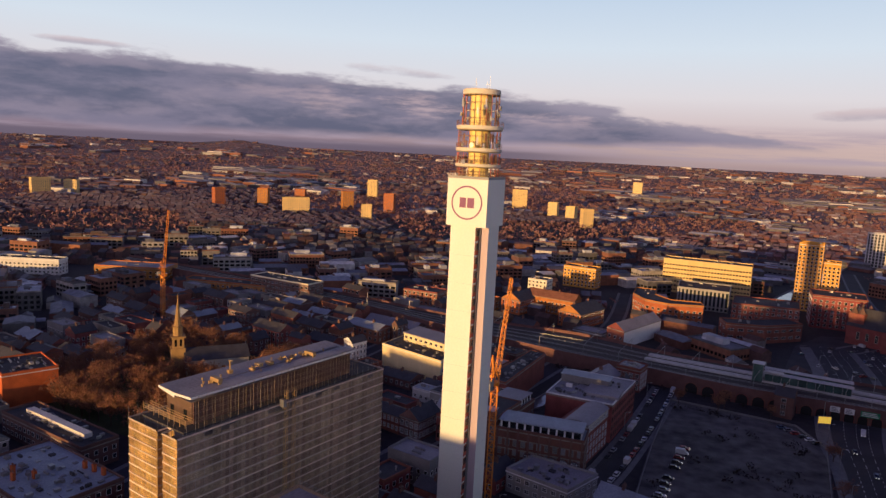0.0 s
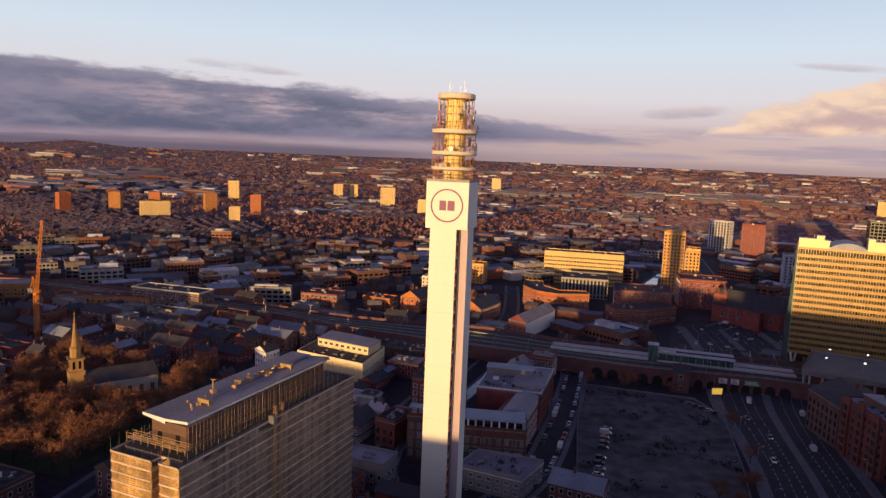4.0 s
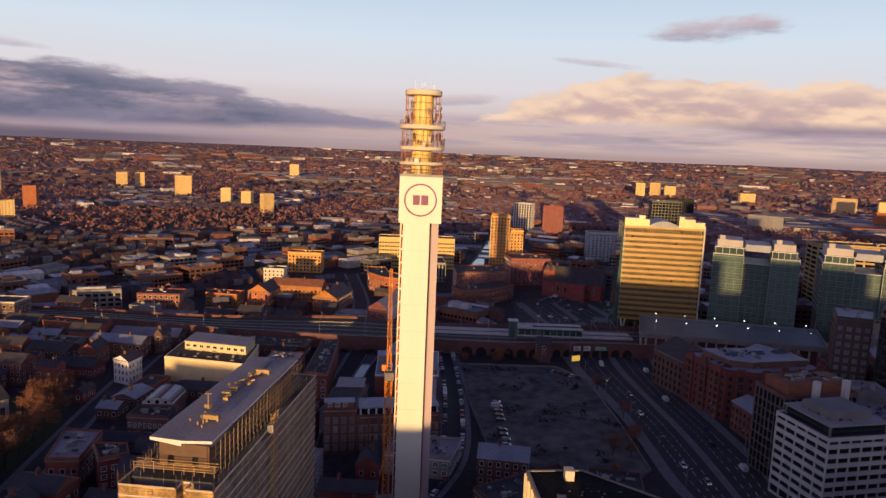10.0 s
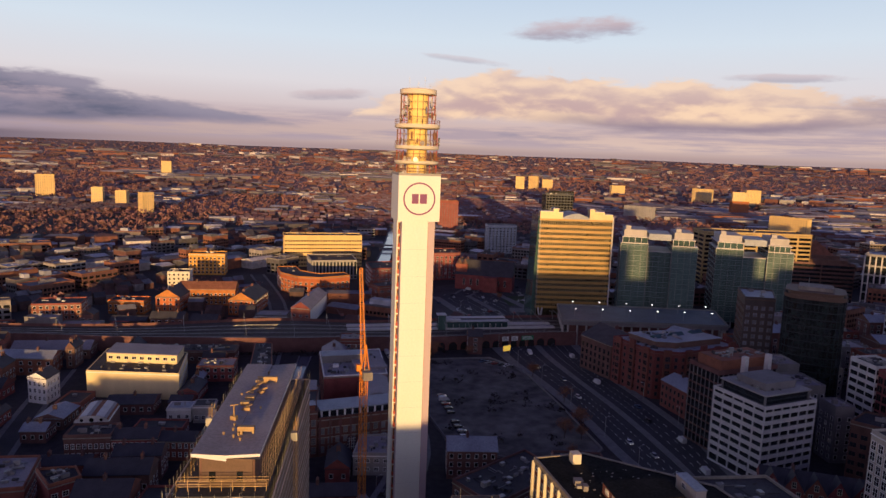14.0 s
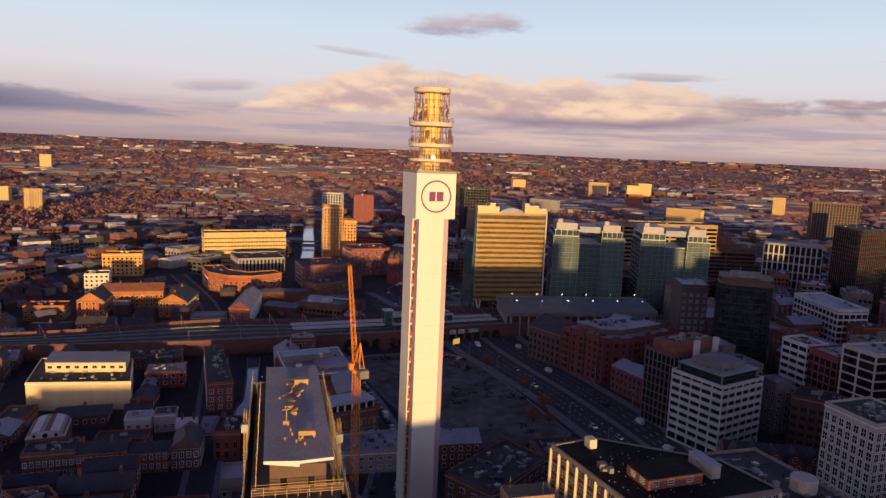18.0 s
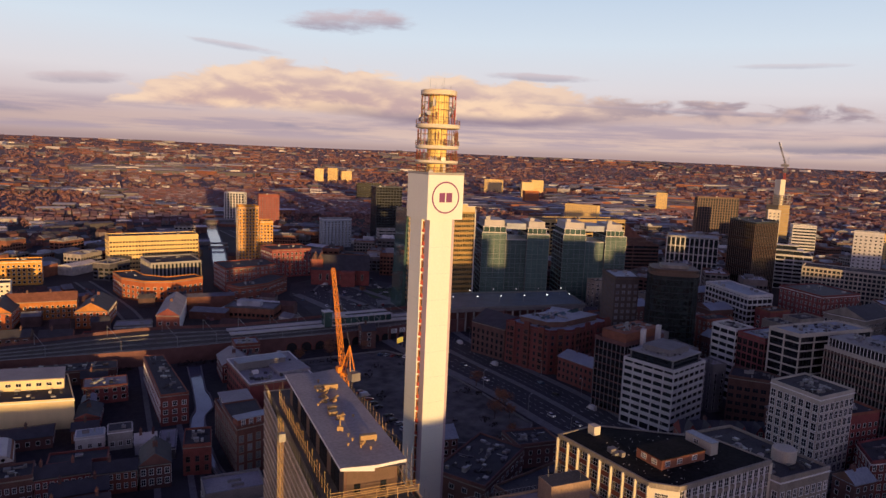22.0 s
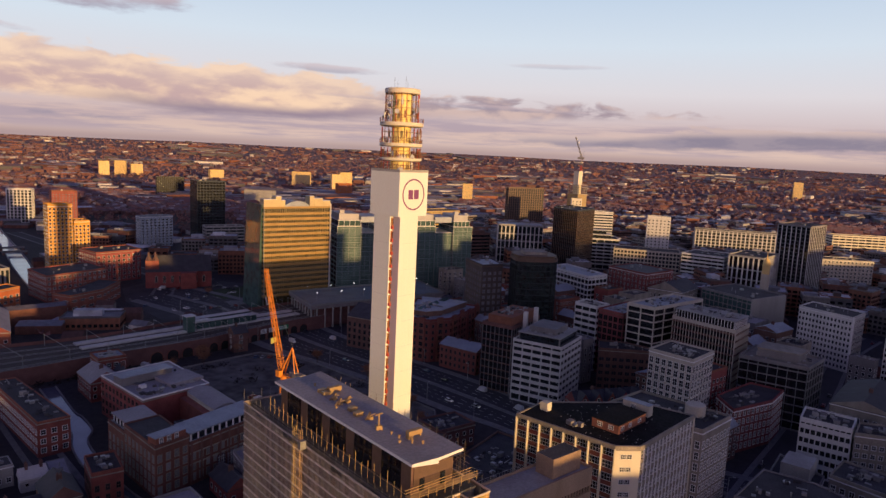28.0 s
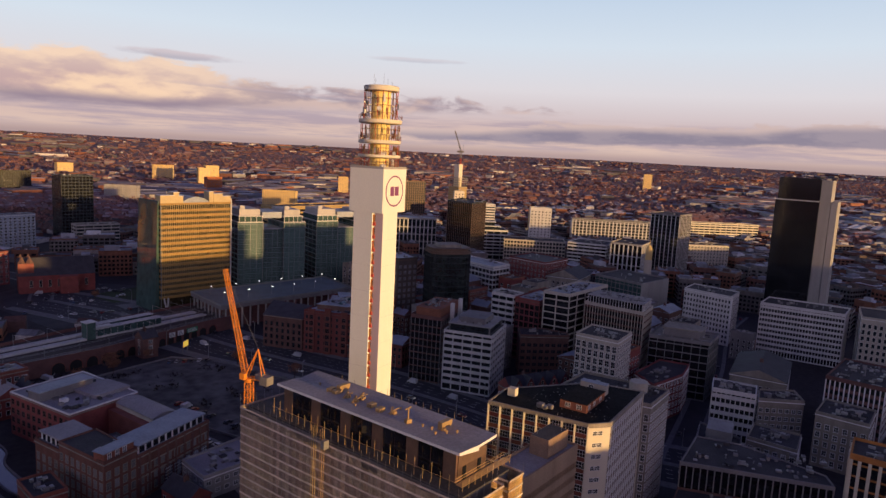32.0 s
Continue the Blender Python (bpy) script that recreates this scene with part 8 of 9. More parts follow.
def tree_mesh(seed, h=11.0, spread=5.0, clumps=46):
    """A bare winter tree: tapered trunk with limbs, and a crown of many thin twig sprays."""
    rng = random.Random(seed)
    trunk, crown = Geo(), Geo()
    def limb(a, b, r0, r1):
        a, b = Vector(a), Vector(b)
        q = (b - a).to_track_quat("Z", "Y")
        k = len(trunk.v)
        for p, r in ((a, r0), (b, r1)):
            for i in range(6):
                t = i * math.pi / 3
                trunk.v.append(tuple(p + q @ Vector((r * math.cos(t), r * math.sin(t), 0))))
        for i in range(6):
            j = (i + 1) % 6
            trunk.f.append((k + i, k + j, k + 6 + j, k + 6 + i))
            trunk.m.append(0)
    limb((0, 0, 0), (0.1, 0.1, h * 0.35), 0.32, 0.24)
    ends = []
    for i in range(7):
        a = i * 2 * math.pi / 7 + rng.uniform(-0.3, 0.3)
        r = spread * rng.uniform(0.35, 0.75)
        e = Vector((r * math.cos(a), r * math.sin(a), h * rng.uniform(0.62, 0.9)))
        limb((0.1, 0.1, h * rng.uniform(0.28, 0.36)), e, 0.16, 0.05)
        ends.append(e)
        f = e + Vector((rng.uniform(-1.5, 1.5), rng.uniform(-1.5, 1.5), rng.uniform(0.5, 2)))
        limb(e.lerp(Vector((0, 0, h * 0.3)), 0.4), f, 0.08, 0.03)
        ends.append(f)
    for i in range(clumps):
        c = rng.choice(ends).lerp(Vector((0, 0, h * 0.7)), rng.uniform(0, 0.5)) + Vector((rng.gauss(0, 1), rng.gauss(0, 1), rng.gauss(0, 0.8))) * spread * 0.22
        for j in range(14):
            d = Vector((rng.gauss(0, 1), rng.gauss(0, 1), rng.gauss(0.5, 0.8))).normalized() * rng.uniform(0.5, 1.4)
            s = Vector((rng.gauss(0, 1), rng.gauss(0, 1), rng.gauss(0, 1))).normalized() * rng.uniform(0.06, 0.14)
            c2 = c + Vector((rng.gauss(0, 0.5), rng.gauss(0, 0.5), rng.gauss(0, 0.5)))
            crown.quad([c2 - s, c2 + s, c2 + d])
    return trunk.mesh("trunk", BARK), crown.mesh("crown", TWIG)


TREES = [tree_mesh(k, 9 + k * 1.1, 4.6 + 0.6 * k, 125) for k in range(4)]


def plant_tree(x, y, k, s, rot, label="bare winter tree with rust-brown twigs", group="winter trees"):
    t = thing("tree", label, "tree", (x, y, 0), group)
    t.scale = (s, s, s)
    t.rotation_euler = (0, 0, rot)
    part("trunk", TREES[k][0], None, t)
    part("crown", TREES[k][1], None, t)


rng = random.Random(21)
CH = [(-206, 282), (-156, 292), (-160, 332), (-208, 304)]
done = 0
while done < 105:
    p = (rng.uniform(-262, -140), rng.uniform(222, 350))
    if inside(p, YARD) and not inside(p, CH):
        plant_tree(p[0], p[1], rng.randrange(4), rng.uniform(0.95, 1.35), rng.uniform(0, 6.3))
        done += 1
for x, y in ((70, 228), (76, 224), (82, 232), (88, 240), (96, 262), (60, 210), (104, 300), (48, 350), (66, 346), (190, 470), (236, 462), (240, 446), (90, 345), (70, 352)):
    plant_tree(x, y, rng.randrange(4), rng.uniform(0.5, 0.8), rng.uniform(0, 6.3))

# ---- north of the railway ----
punched("long_white_college", "long white seven-storey college slab", [(66, 673), (141, 656), (146, 676), (70, 694)], 31, BUFF, bay=2.6, storey=3.9, win=(1.9, 1.5), trim=BUFF, plant=10, seed=70)
banded("concrete_hall", "grey ribbed concrete hall", [(72, 600), (112, 592), (120, 628), (78, 636)], 17, CONC, storey=13, base=3, band_h=1, pier=3.2, pier_w=1.4, plant=4, seed=71)
punched("curved_brick_school", "orange brick school wing with a rounded end", [(38, 590), (34, 562), (42, 540), (58, 530), (84, 534), (84, 548), (62, 548), (52, 566), (54, 588)], 15, BRICK_O, bay=4, storey=3.6, win=(2, 1.8), plant=4, seed=72)
st = punched("white_gable_store", "tall brick store with a white painted long side and grey roof", [(13, 453), (23.5, 444), (50, 490), (39, 497)], 11.5, BRICK, bay=4, storey=3.6, win=(1.6, 1.6), roof=FELT_P, pitched=4.5, seed=73)
part("white_side", Geo().quad([(23.6 - 31.375, 443.9 - 471, 0.2), (50.1 - 31.375, 489.9 - 471, 0.2), (50.1 - 31.375, 489.9 - 471, 11.2), (23.6 - 31.375, 443.9 - 471, 11.2)]), TRIM, st, "white painted side wall")
punched("store_annexe", "low dark annexe with pale flat roof", [(-9, 462), (10, 453), (16, 466), (-3, 474)], 5.5, CONC_D, bay=3, storey=3.4, win=(1.8, 1.8), roof=FELT_P, plant=3, seed=173)
punched("yellow_flats", "tall yellow-brick block of flats", [(172, 636), (190, 630), (195, 644), (177, 650)], 58, YELB, bay=3, storey=3.1, win=(1.6, 1.7), plant=3, parapet=1.5, seed=74)
punched("yellow_flats_wing", "lower yellow-brick wing of flats", [(191, 629), (203, 625), (208, 640), (196, 645)], 44, YELB, bay=3, storey=3.1, win=(1.6, 1.7), plant=2, seed=75)
punched("red_office_curve", "curved red brick college building", [(94, 496), (120, 498), (148, 516), (142, 532), (112, 516), (92, 512)], 12, BRICK, bay=6, storey=5, win=(3.4, 1.4), plant=4, seed=76)
punched("red_brick_offices", "red brick offices with dark roofs", [(104, 536), (150, 534), (158, 566), (112, 570)], 19, BRICK, bay=3.6, storey=3.6, win=(1.8, 1.8), plant=6, seed=77)
punched("red_brick_tower_offices", "dark red brick offices", [(168, 570), (204, 562), (212, 590), (174, 600)], 25, BRICK, bay=3.8, storey=3.7, win=(1.8, 2.0), plant=6, seed=78)


def cathedral():
    t = thing("brick_cathedral", "red brick cathedral with steep slate roofs", "church", (205, 520, 0))
    TAKEN.append([(165, 495), (225, 480), (250, 540), (190, 560)])
    a = math.radians(-40)
    def lp(n, g, m):
        return part(n, g, m, t, rz=a)
    def gab(x0, x1, y0, y1, z0, z1):
        ym = (y0 + y1) / 2
        return Geo().quad([(x0, y0, z0), (x1, y0, z0), (x1, ym, z1), (x0, ym, z1)]).quad([(x1, y1, z0), (x0, y1, z0), (x0, ym, z1), (x1, ym, z1)]).quad([(x0, y1, z0), (x0, y0, z0), (x0, ym, z1)]).quad([(x1, y0, z0), (x1, y1, z0), (x1, ym, z1)])
    lp("nave_wall", Geo().box(-24, -11, 0, 26, 11, 13), BRICK)
    lp("nave_roof", gab(-24.4, 26.4, -11.5, 11.5, 13, 25), SLATE)
    lp("transept_wall", Geo().box(2, -19, 0, 14, 19, 13), BRICK)
    for x in (-24, -19):
        for y in (-9.5, 4.5):
            lp("west_turret", Geo().box(x, y, 0, x + 5, y + 5, 22), BRICK)
            lp("turret_spire", Geo().turned([(2.6, 22), (0.1, 27)], 4, at=(x + 2.5, y + 2.5)), BRICK_D)
    me = window_mesh(1.6, 5, [GLASS, STONE], 1, 2, 0.2)
    for k in range(7):
        for y, r in ((-11.005, 0), (11.005, math.pi)):
            x = -16 + k * 6
            part("lancet_window", me, None, t, at=(x * math.cos(a) - y * math.sin(a), x * math.sin(a) + y * math.cos(a), 4.5), rz=a + r)


cathedral()


def gabled_mills():
    punched("gabled_flats", "orange brick canal-side flats with a broad gable end", quad_from((-66, 517), (-51, 510), 34), 11, BRICK_O, bay=3.2, storey=3.2, win=(1.4, 1.6), roof=SLATE, pitched=5.5, group="flats beyond the railway", seed=80)
    punched("gabled_flats", "orange brick canal-side flats with a broad gable end", quad_from((-21, 492), (-5, 483), 34), 11, BRICK_O, bay=3.2, storey=3.2, win=(1.4, 1.6), roof=SLATE, pitched=5.5, group="flats beyond the railway", seed=81)
    punched("long_brick_flats", "long range of orange brick flats under a brown tiled roof", quad_from((-49, 533), (-11, 519), 15), 12.5, BRICK_O, bay=2.9, storey=3.0, win=(1.3, 1.5), roof=TILE, pitched=4.5, group="flats beyond the railway", seed=86)
    punched("cream_stair_block", "cream rendered block rising behind brick flats", quad_from((-52, 577), (-36, 572), 14), 17, CREAM, bay=3, storey=3.2, win=(1.4, 1.5), plant=3, seed=82)
    punched("red_yard_range", "low red brick range beside the railway", quad_from((-96, 522), (-74, 512), 14), 9, BRICK_O, bay=3.2, storey=3.1, win=(1.4, 1.5), roof=FELT, plant=4, seed=83)
    punched("brick_tower_flats", "orange brick flats with a roof turret", quad_from((-26, 655), (4, 645), 16), 19, YELB, bay=3.2, storey=3.2, win=(1.6, 1.7), plant=3, seed=87)
    punched("green_end_flats", "red brick flats with a pale corner", quad_from((-140, 500), (-112, 494), 18), 14, BRICK, bay=3.4, storey=3.2, win=(1.5, 1.6), plant=4, seed=88)
    punched("brown_works", "long brown brick works with a pale top floor", quad_from((-262, 486), (-206, 470), 18), 16, BRICK_D, bay=4, storey=3.6, win=(2, 1.7), plant=5, cap=CREAM, seed=89)


gabled_mills()
punched("white_terrace_flats", "white stepped flats among low works", quad_from((-496, 474), (-440, 486), 14), 13, OFFWHITE, bay=3.4, storey=3.1, win=(1.7, 1.6), plant=4, seed=90)
punched("long_orange_range", "long brick range catching the low sun", quad_from((-318, 480), (-236, 482), 16), 9, BRICK_O, bay=4, storey=3.4, win=(1.6, 1.5), plant=5, seed=91)
punched("orange_side_works", "brick works with a grey saw-tooth roof", quad_from((-412, 494), (-352, 506), 26), 10, BRICK_O, bay=5, storey=3.6, win=(2, 1.6), roof=FELT_P, plant=6, seed=92)
punched("sunlit_corner_building", "stone corner building with an orange sunlit front", quad_from((612, 42), (632, -8), 24), 27, STONE, bay=3.6, storey=3.7, win=(1.8, 2.0), plant=6, seed=93)

# blocks of flats and offices farther off: place, width, height, wall
FAR = [
    (-1058, 1130, 34, 35, 0), (-1037, 1181, 25, 31, 0), (-686, 1154, 20, 37, 1), (-630, 1211, 20, 37, 1), (-666, 1459, 24, 23, 1), (-514, 1113, 46, 31, 0),
    (-476, 1268, 22, 38, 1), (-534, 1584, 24, 48, 0), (-390, 1257, 20, 39, 1), (-376, 1089, 17, 29, 0), (-332, 1841, 24, 37, 0), (-298, 1894, 22, 35, 0),
    (-176, 1592, 34, 46, 0), (-87, 1395, 19, 34, 0), (-50, 1350, 19, 31, 0), (-13, 1244, 20, 35, 0), (125, 2328, 30, 48, 0), (1146, 1862, 28, 41, 0),
    (1183, 1842, 30, 43, 0), (1227, 1823, 34, 34, 0), (1337, 1611, 44, 30, 0), (1402, 1349, 54, 40, 0), (1480, 1244, 40, 43, 0), (1141, 1010, 36, 37, 1),
    (1316, 1156, 32, 46, 0), (1353, 791, 24, 45, 0), (883, 466, 62, 66, 6), (2467, 53, 30, 58, 0), (360, 984, 30, 44, 3), (384, 925, 30, 47, 2),
    (854, 1261, 56, 39, 4), (856, 1018, 60, 28, 5), (854, 691, 58, 39, 0), (790, 233, 26, 44, 0),
]
FAR_LOOK = [(BUFF, "pale block of flats", "flats"), (BRICK_O, "orange brick block of flats", "flats"), (BRICK, "dark red tower block", "tower block"),
            (OFFWHITE, "white striped tower block", "tower block"), (GLASS_B, "dark glass office block", "office building"), (CONC, "grey concrete slab", "office building"), (COPPER, "brown ribbed slab block", "tower block")]
for k, (x, y, w, h, m) in enumerate(FAR):
    wall, lab, cat = FAR_LOOK[m]
    z = ground_z(x, y)
    d = Vector((x + 60, y)).normalized()
    s = Vector((d.y, -d.x))
    tilt = random.Random(k).uniform(-0.5, 0.5)
    s = Vector((s.x * math.cos(tilt) - s.y * math.sin(tilt), s.x * math.sin(tilt) + s.y * math.cos(tilt)))
    a, b = Vector((x, y)) - s * w / 2, Vector((x, y)) + s * w / 2
    poly = quad_from(tuple(a), tuple(b), min(w, 18) * 0.8)
    if m in (3, 4, 6):
        banded("tower_block", lab, poly, h, wall, storey=4.0, base=4, band_h=0.8, pier=4.0, pier_w=1.4, plant=2, z0=z, category=cat, seed=k)
    else:
        punched("tower_block", lab + " among low houses", poly, h, wall, bay=3.6, storey=3.1, win=(1.5, 1.25), trim=wall, pane=GLASS_P, plant=2, z0=z - 2, category=cat, group="tower blocks", cornice=False, sides=[0, 3], seed=k)

# ---- unseen blocks added behind the camera to shade the town from the low sun ----
def south_shade_blocks():
    def at(l, m):
        return Vector((l * 0.907 + m * 0.42, -l * 0.42 + m * 0.907))
    for k, (l0, l1, m, h) in enumerate(((-112, -90, -150, 61.5), (-89.9, -69, -135, 60), (-68.9, -54.1, -135, 48), (-54, -38, -120, 58), (-37.9, -12.1, -120, 70), (-12, 43.9, -150, 70), (44, 59.9, -160, 90), (60, 71.9, -160, 68), (72, 119.9, -165, 92), (120, 147.9, -170, 90),
                                        (148, 158.9, -175, 74), (159, 225.9, -180, 82), (226, 301.9, -190, 74), (302, 353.9, -190, 72), (354, 423.9, -190, 58), (424, 523.9, -190, 70), (524, 643.9, -190, 50), (644, 760, -190, 44),
                                        (-179.9, -124, -170, 45), (-123.9, -112.1, -170, 58), (-243.9, -180, -160, 35.5), (-333.9, -244, -150, 21), (-391.9, -334, -150, 20), (-445.9, -392, -150, 46), (-560, -446, -150, 46))):
        a, b = at(l0, m), at(l1, m)
        punched("rear_office_block", "plain concrete block added out of view to cast shade", [tuple(a), tuple(at(l0, m - 24)), tuple(at(l1, m - 24)), tuple(b)], h, CONC, bay=9, storey=9, win=(5, 3), plant=2, cornice=False, sides=[0], group="rear blocks", seed=k)


south_shade_blocks()


# ---- filling of the quarters ----
BOXES = []


def refresh_boxes():
    BOXES.clear()
    for p in TAKEN:
        xs, ys = [q[0] for q in p], [q[1] for q in p]
        BOXES.append((min(xs), min(ys), max(xs), max(ys), p))


def is_free(poly, margin=1.5):
    pts = inset(ccw(poly), -margin)
    pts = pts + [lerp(a, b, 0.5) for a, b in zip(pts, pts[1:] + pts[:1])] + [centre(pts)]
    xs, ys = [q[0] for q in pts], [q[1] for q in pts]
    x0, y0, x1, y1 = min(xs), min(ys), max(xs), max(ys)
    for bx0, by0, bx1, by1, p in BOXES:
        if bx0 > x1 or bx1 < x0 or by0 > y1 or by1 < y0:
            continue
        if any(inside(q, p) for q in pts) or any(inside(q, poly) for q in p):
            return False
    return True


refresh_boxes()
rng = random.Random(77)


def rect(x, y, w, d, ang):
    c, s = math.cos(ang), math.sin(ang)
    return [(x + u * c - v * s, y + u * s + v * c) for u, v in ((-w / 2, -d / 2), (w / 2, -d / 2), (w / 2, d / 2), (-w / 2, d / 2))]


# workshops and terraces on the near side, each with its own windows
STYLES = [(BRICK, SLATE, "red brick workshop with slate roof"), (BRICK_D, SLATE, "brown brick terrace with slate roof"), (BRICK, FELT, "red brick building with flat roof"),
          (CONC_D, FELT_P, "dark rendered building with pale flat roof"), (BRICK_D, LEAD, "brown brick building with blue-grey roof"), (NAVE, FELT, "sooty stone building with flat roof")]
CELLS = [(i, j, 0) for i in range(-22, 30) for j in range(-4, 26)] + [(i, j, 1) for i in range(-22, 12) for j in range(-6, 40)]
for i, j, small in CELLS:
    ang = math.radians(-22.6)
    u, v = (i * 25 + rng.uniform(-3, 3), j * 24 + rng.uniform(-3, 3)) if not small else (i * 24 + rng.uniform(-2, 2), j * 15.5 + rng.uniform(-1, 1))
    x, y = -30 + u * math.cos(ang) - v * math.sin(ang), 170 + u * math.sin(ang) + v * math.cos(ang)
    d = min(math.hypot(x - px, y - py) for px, py in ((0, 0), (-70, 0), (-140, 30), (-208, 105)))
    east = x > 60 + (y - 100) * 0.25 and y < 330
    if east == bool(small) or y < 125 - (x + 208) * 0.25 or d > (480 if east else 400) or x < -320 or x > 330:
        continue
    if x > 130 and y < 20:
        continue
    w, dd = (rng.uniform(13, 23), rng.uniform(11, 20)) if east else (rng.uniform(16, 23), rng.uniform(8.5, 12.5))
    if not east and rng.random() < 0.3:
        w, dd = w * 0.5, dd * 1.25
    poly = rect(x, y, w, dd, ang + rng.uniform(-0.06, 0.06))
    if not is_free(poly, 0.7):
        poly = rect(x, y, w * 0.5, dd * 0.75, ang)
        if not is_free(poly, 0.7):
            continue
    wall, roof, lab = rng.choice(STYLES[2:] if east else STYLES[:2] + STYLES)
    h = rng.uniform(14, 27) if east else rng.choice((5.5, 6.5, 8, 9.5, 10, 11))
    pitch = rng.uniform(2.2, 3.8) if roof in (SLATE, LEAD) else None
    if -68 < x < -44 and 262 < y < 300:
        continue
    if -150 < x < -40 and 270 < y < 356:
        h, pitch = min(h, 5.0), (2.0 if pitch else None)
    near = d < 330
    punched("workshop" if not east else "town_building", lab, poly, h, wall, bay=2.8 if near else 4.0, storey=3.2, win=(1.2, 1.6) if near else (1.9, 1.7), roof=roof, pitched=pitch, plant=rng.randrange(1, 3) + 3 * east, cornice=False, seed=i * 40 + j, sides=None if near else [0, 3], group="workshops and terraces")
    BOXES.append((min(p[0] for p in poly), min(p[1] for p in poly), max(p[0] for p in poly), max(p[1] for p in poly), poly))


# low town out to the hills: houses, sheds and bare trees, each kind as one body of stuff
def low_town():
    rng = random.Random(4)
    hw, hr, sw, sr, tr, tw, tt = Geo(), Geo(), Geo(), Geo(), Geo(), Geo(), Geo()
    def office(x, y, z, w, d, h, ang):
        p = rect(x, y, w, d, ang)
        tw.prism(p, z - 1, z + h, bottom=False)
        tt.prism(inset(p, 0.5), z + h, z + h + 0.15, bottom=False)
        tw.ring(p, inset(p, 0.5), z + h, z + h + 0.9)
        q = rect(x + rng.uniform(-0.2, 0.2) * w, y + rng.uniform(-0.2, 0.2) * d, w * rng.uniform(0.2, 0.55), d * rng.uniform(0.2, 0.5), ang)
        tt.prism(q, z + h, z + h + rng.uniform(2, 4), bottom=False)
        for k in range(rng.randrange(2, 6)):
            e = rng.uniform(0.8, 2.2)
            qx, qy = lerp(lerp(p[0], p[1], rng.uniform(0.15, 0.85)), lerp(p[3], p[2], rng.uniform(0.15, 0.85)), rng.uniform(0.15, 0.85))
            tt.prism(rect(qx, qy, e * 1.5, e, ang), z + h, z + h + e * 0.8, bottom=False)
        win = WIN_A if rng.random() < 0.5 else WIN_B
        ww = 1.9 if win is WIN_A else 3.4
        for i in range(4):
            a, b = Vector(p[i]), Vector(p[(i + 1) % 4])
            dd = b - a
            n = int(dd.length / (ww + 1.1))
            out = Vector((dd.y, -dd.x)).normalized()
            if n < 1 or out.dot(Vector((-140, 40)) - (a + b) / 2) < 0:
                continue
            for k in range(n):
                c = a + dd * ((k + 0.5) / n) + out * 0.02
                for f in range(int((h - 1) / 3.5)):
                    stamp(gl, win, c.x, c.y, z + 1.6 + f * 3.5, math.atan2(dd.y, dd.x))
    gl = Geo()
    WIN_A, WIN_B = (Geo().box(-w / 2, -0.12, 0, w / 2, 0.1, 1.9, 0, "bn") for w in (1.9, 3.4))
    def in_cloud_shade(x, y):
        """1 for the western quarters, whose darker colours carry the shade of clouds."""
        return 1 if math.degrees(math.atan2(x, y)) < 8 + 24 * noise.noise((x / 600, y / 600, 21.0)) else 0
    def house(x, y, z, w, d, h, rise, ang):
        p = rect(x, y, w, d, ang)
        n = len(hw.v)
        hw.v.extend((*q, z - 1) for q in p)
        hw.v.extend((*q, z + h) for q in p)
        for i in range(4):
            j = (i + 1) % 4
            hw.f.append((n + i, n + j, n + 4 + j, n + 4 + i))
            hw.m.append(in_cloud_shade(x, y))
        a, b, c, e = p
        r1, r2 = lerp(a, e, 0.5), lerp(b, c, 0.5)
        k = len(hr.v)
        hr.v.extend([(*a, z + h), (*b, z + h), (*c, z + h), (*e, z + h), (*r1, z + h + rise), (*r2, z + h + rise)])
        hr.f.extend([(k, k + 1, k + 5, k + 4), (k + 2, k + 3, k + 4, k + 5), (k + 3, k, k + 4), (k + 1, k + 2, k + 5)])
        hr.m.extend([1 if math.hypot(x + 60, y) < 1000 else 2 * in_cloud_shade(x, y)] * 4)
    def shed(x, y, z, w, d, h, ang):
        p = rect(x, y, w, d, ang)
        n = len(sw.v)
        sw.v.extend((*q, z - 1) for q in p)
        sw.v.extend((*q, z + h) for q in p)
        for i in range(4):
            j = (i + 1) % 4
            sw.f.append((n + i, n + j, n + 4 + j, n + 4 + i))
            sw.m.append(0)
        k = len(sr.v)
        m = max(1, int(d / 12))
        for s in range(m):
            a, b = lerp(p[0], p[3], s / m), lerp(p[1], p[2], s / m)
            c, e = lerp(p[1], p[2], (s + 1) / m), lerp(p[0], p[3], (s + 1) / m)
            r1, r2 = lerp(a, e, 0.5), lerp(b, c, 0.5)
            sr.v.extend([(*a, z + h), (*b, z + h), (*c, z + h), (*e, z + h), (*r1, z + h + 1.6), (*r2, z + h + 1.6)])
            sr.f.extend([(k, k + 1, k + 5, k + 4), (k + 2, k + 3, k + 4, k + 5), (k + 3, k, k + 4), (k + 1, k + 2, k + 5)])
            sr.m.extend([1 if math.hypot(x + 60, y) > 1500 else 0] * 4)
            k += 6
    def tree(x, y, z, s, n=8):
        h = s * rng.uniform(0.9, 1.3)
        for i in range(n):
            c = Vector((x + rng.gauss(0, s * 0.36), y + rng.gauss(0, s * 0.36), z + h * rng.uniform(0.3, 0.8)))
            a = Vector((rng.gauss(0, 1), rng.gauss(0, 1), rng.gauss(0, 0.5))).normalized() * s * rng.uniform(0.2, 0.42)
            b = Vector((rng.gauss(0, 0.7), rng.gauss(0, 0.7), 1)).normalized() * s * rng.uniform(0.18, 0.36)
            tr.quad([c - a, c - b * 0.7, c + a * 0.9, c + b])
    r = 330.0
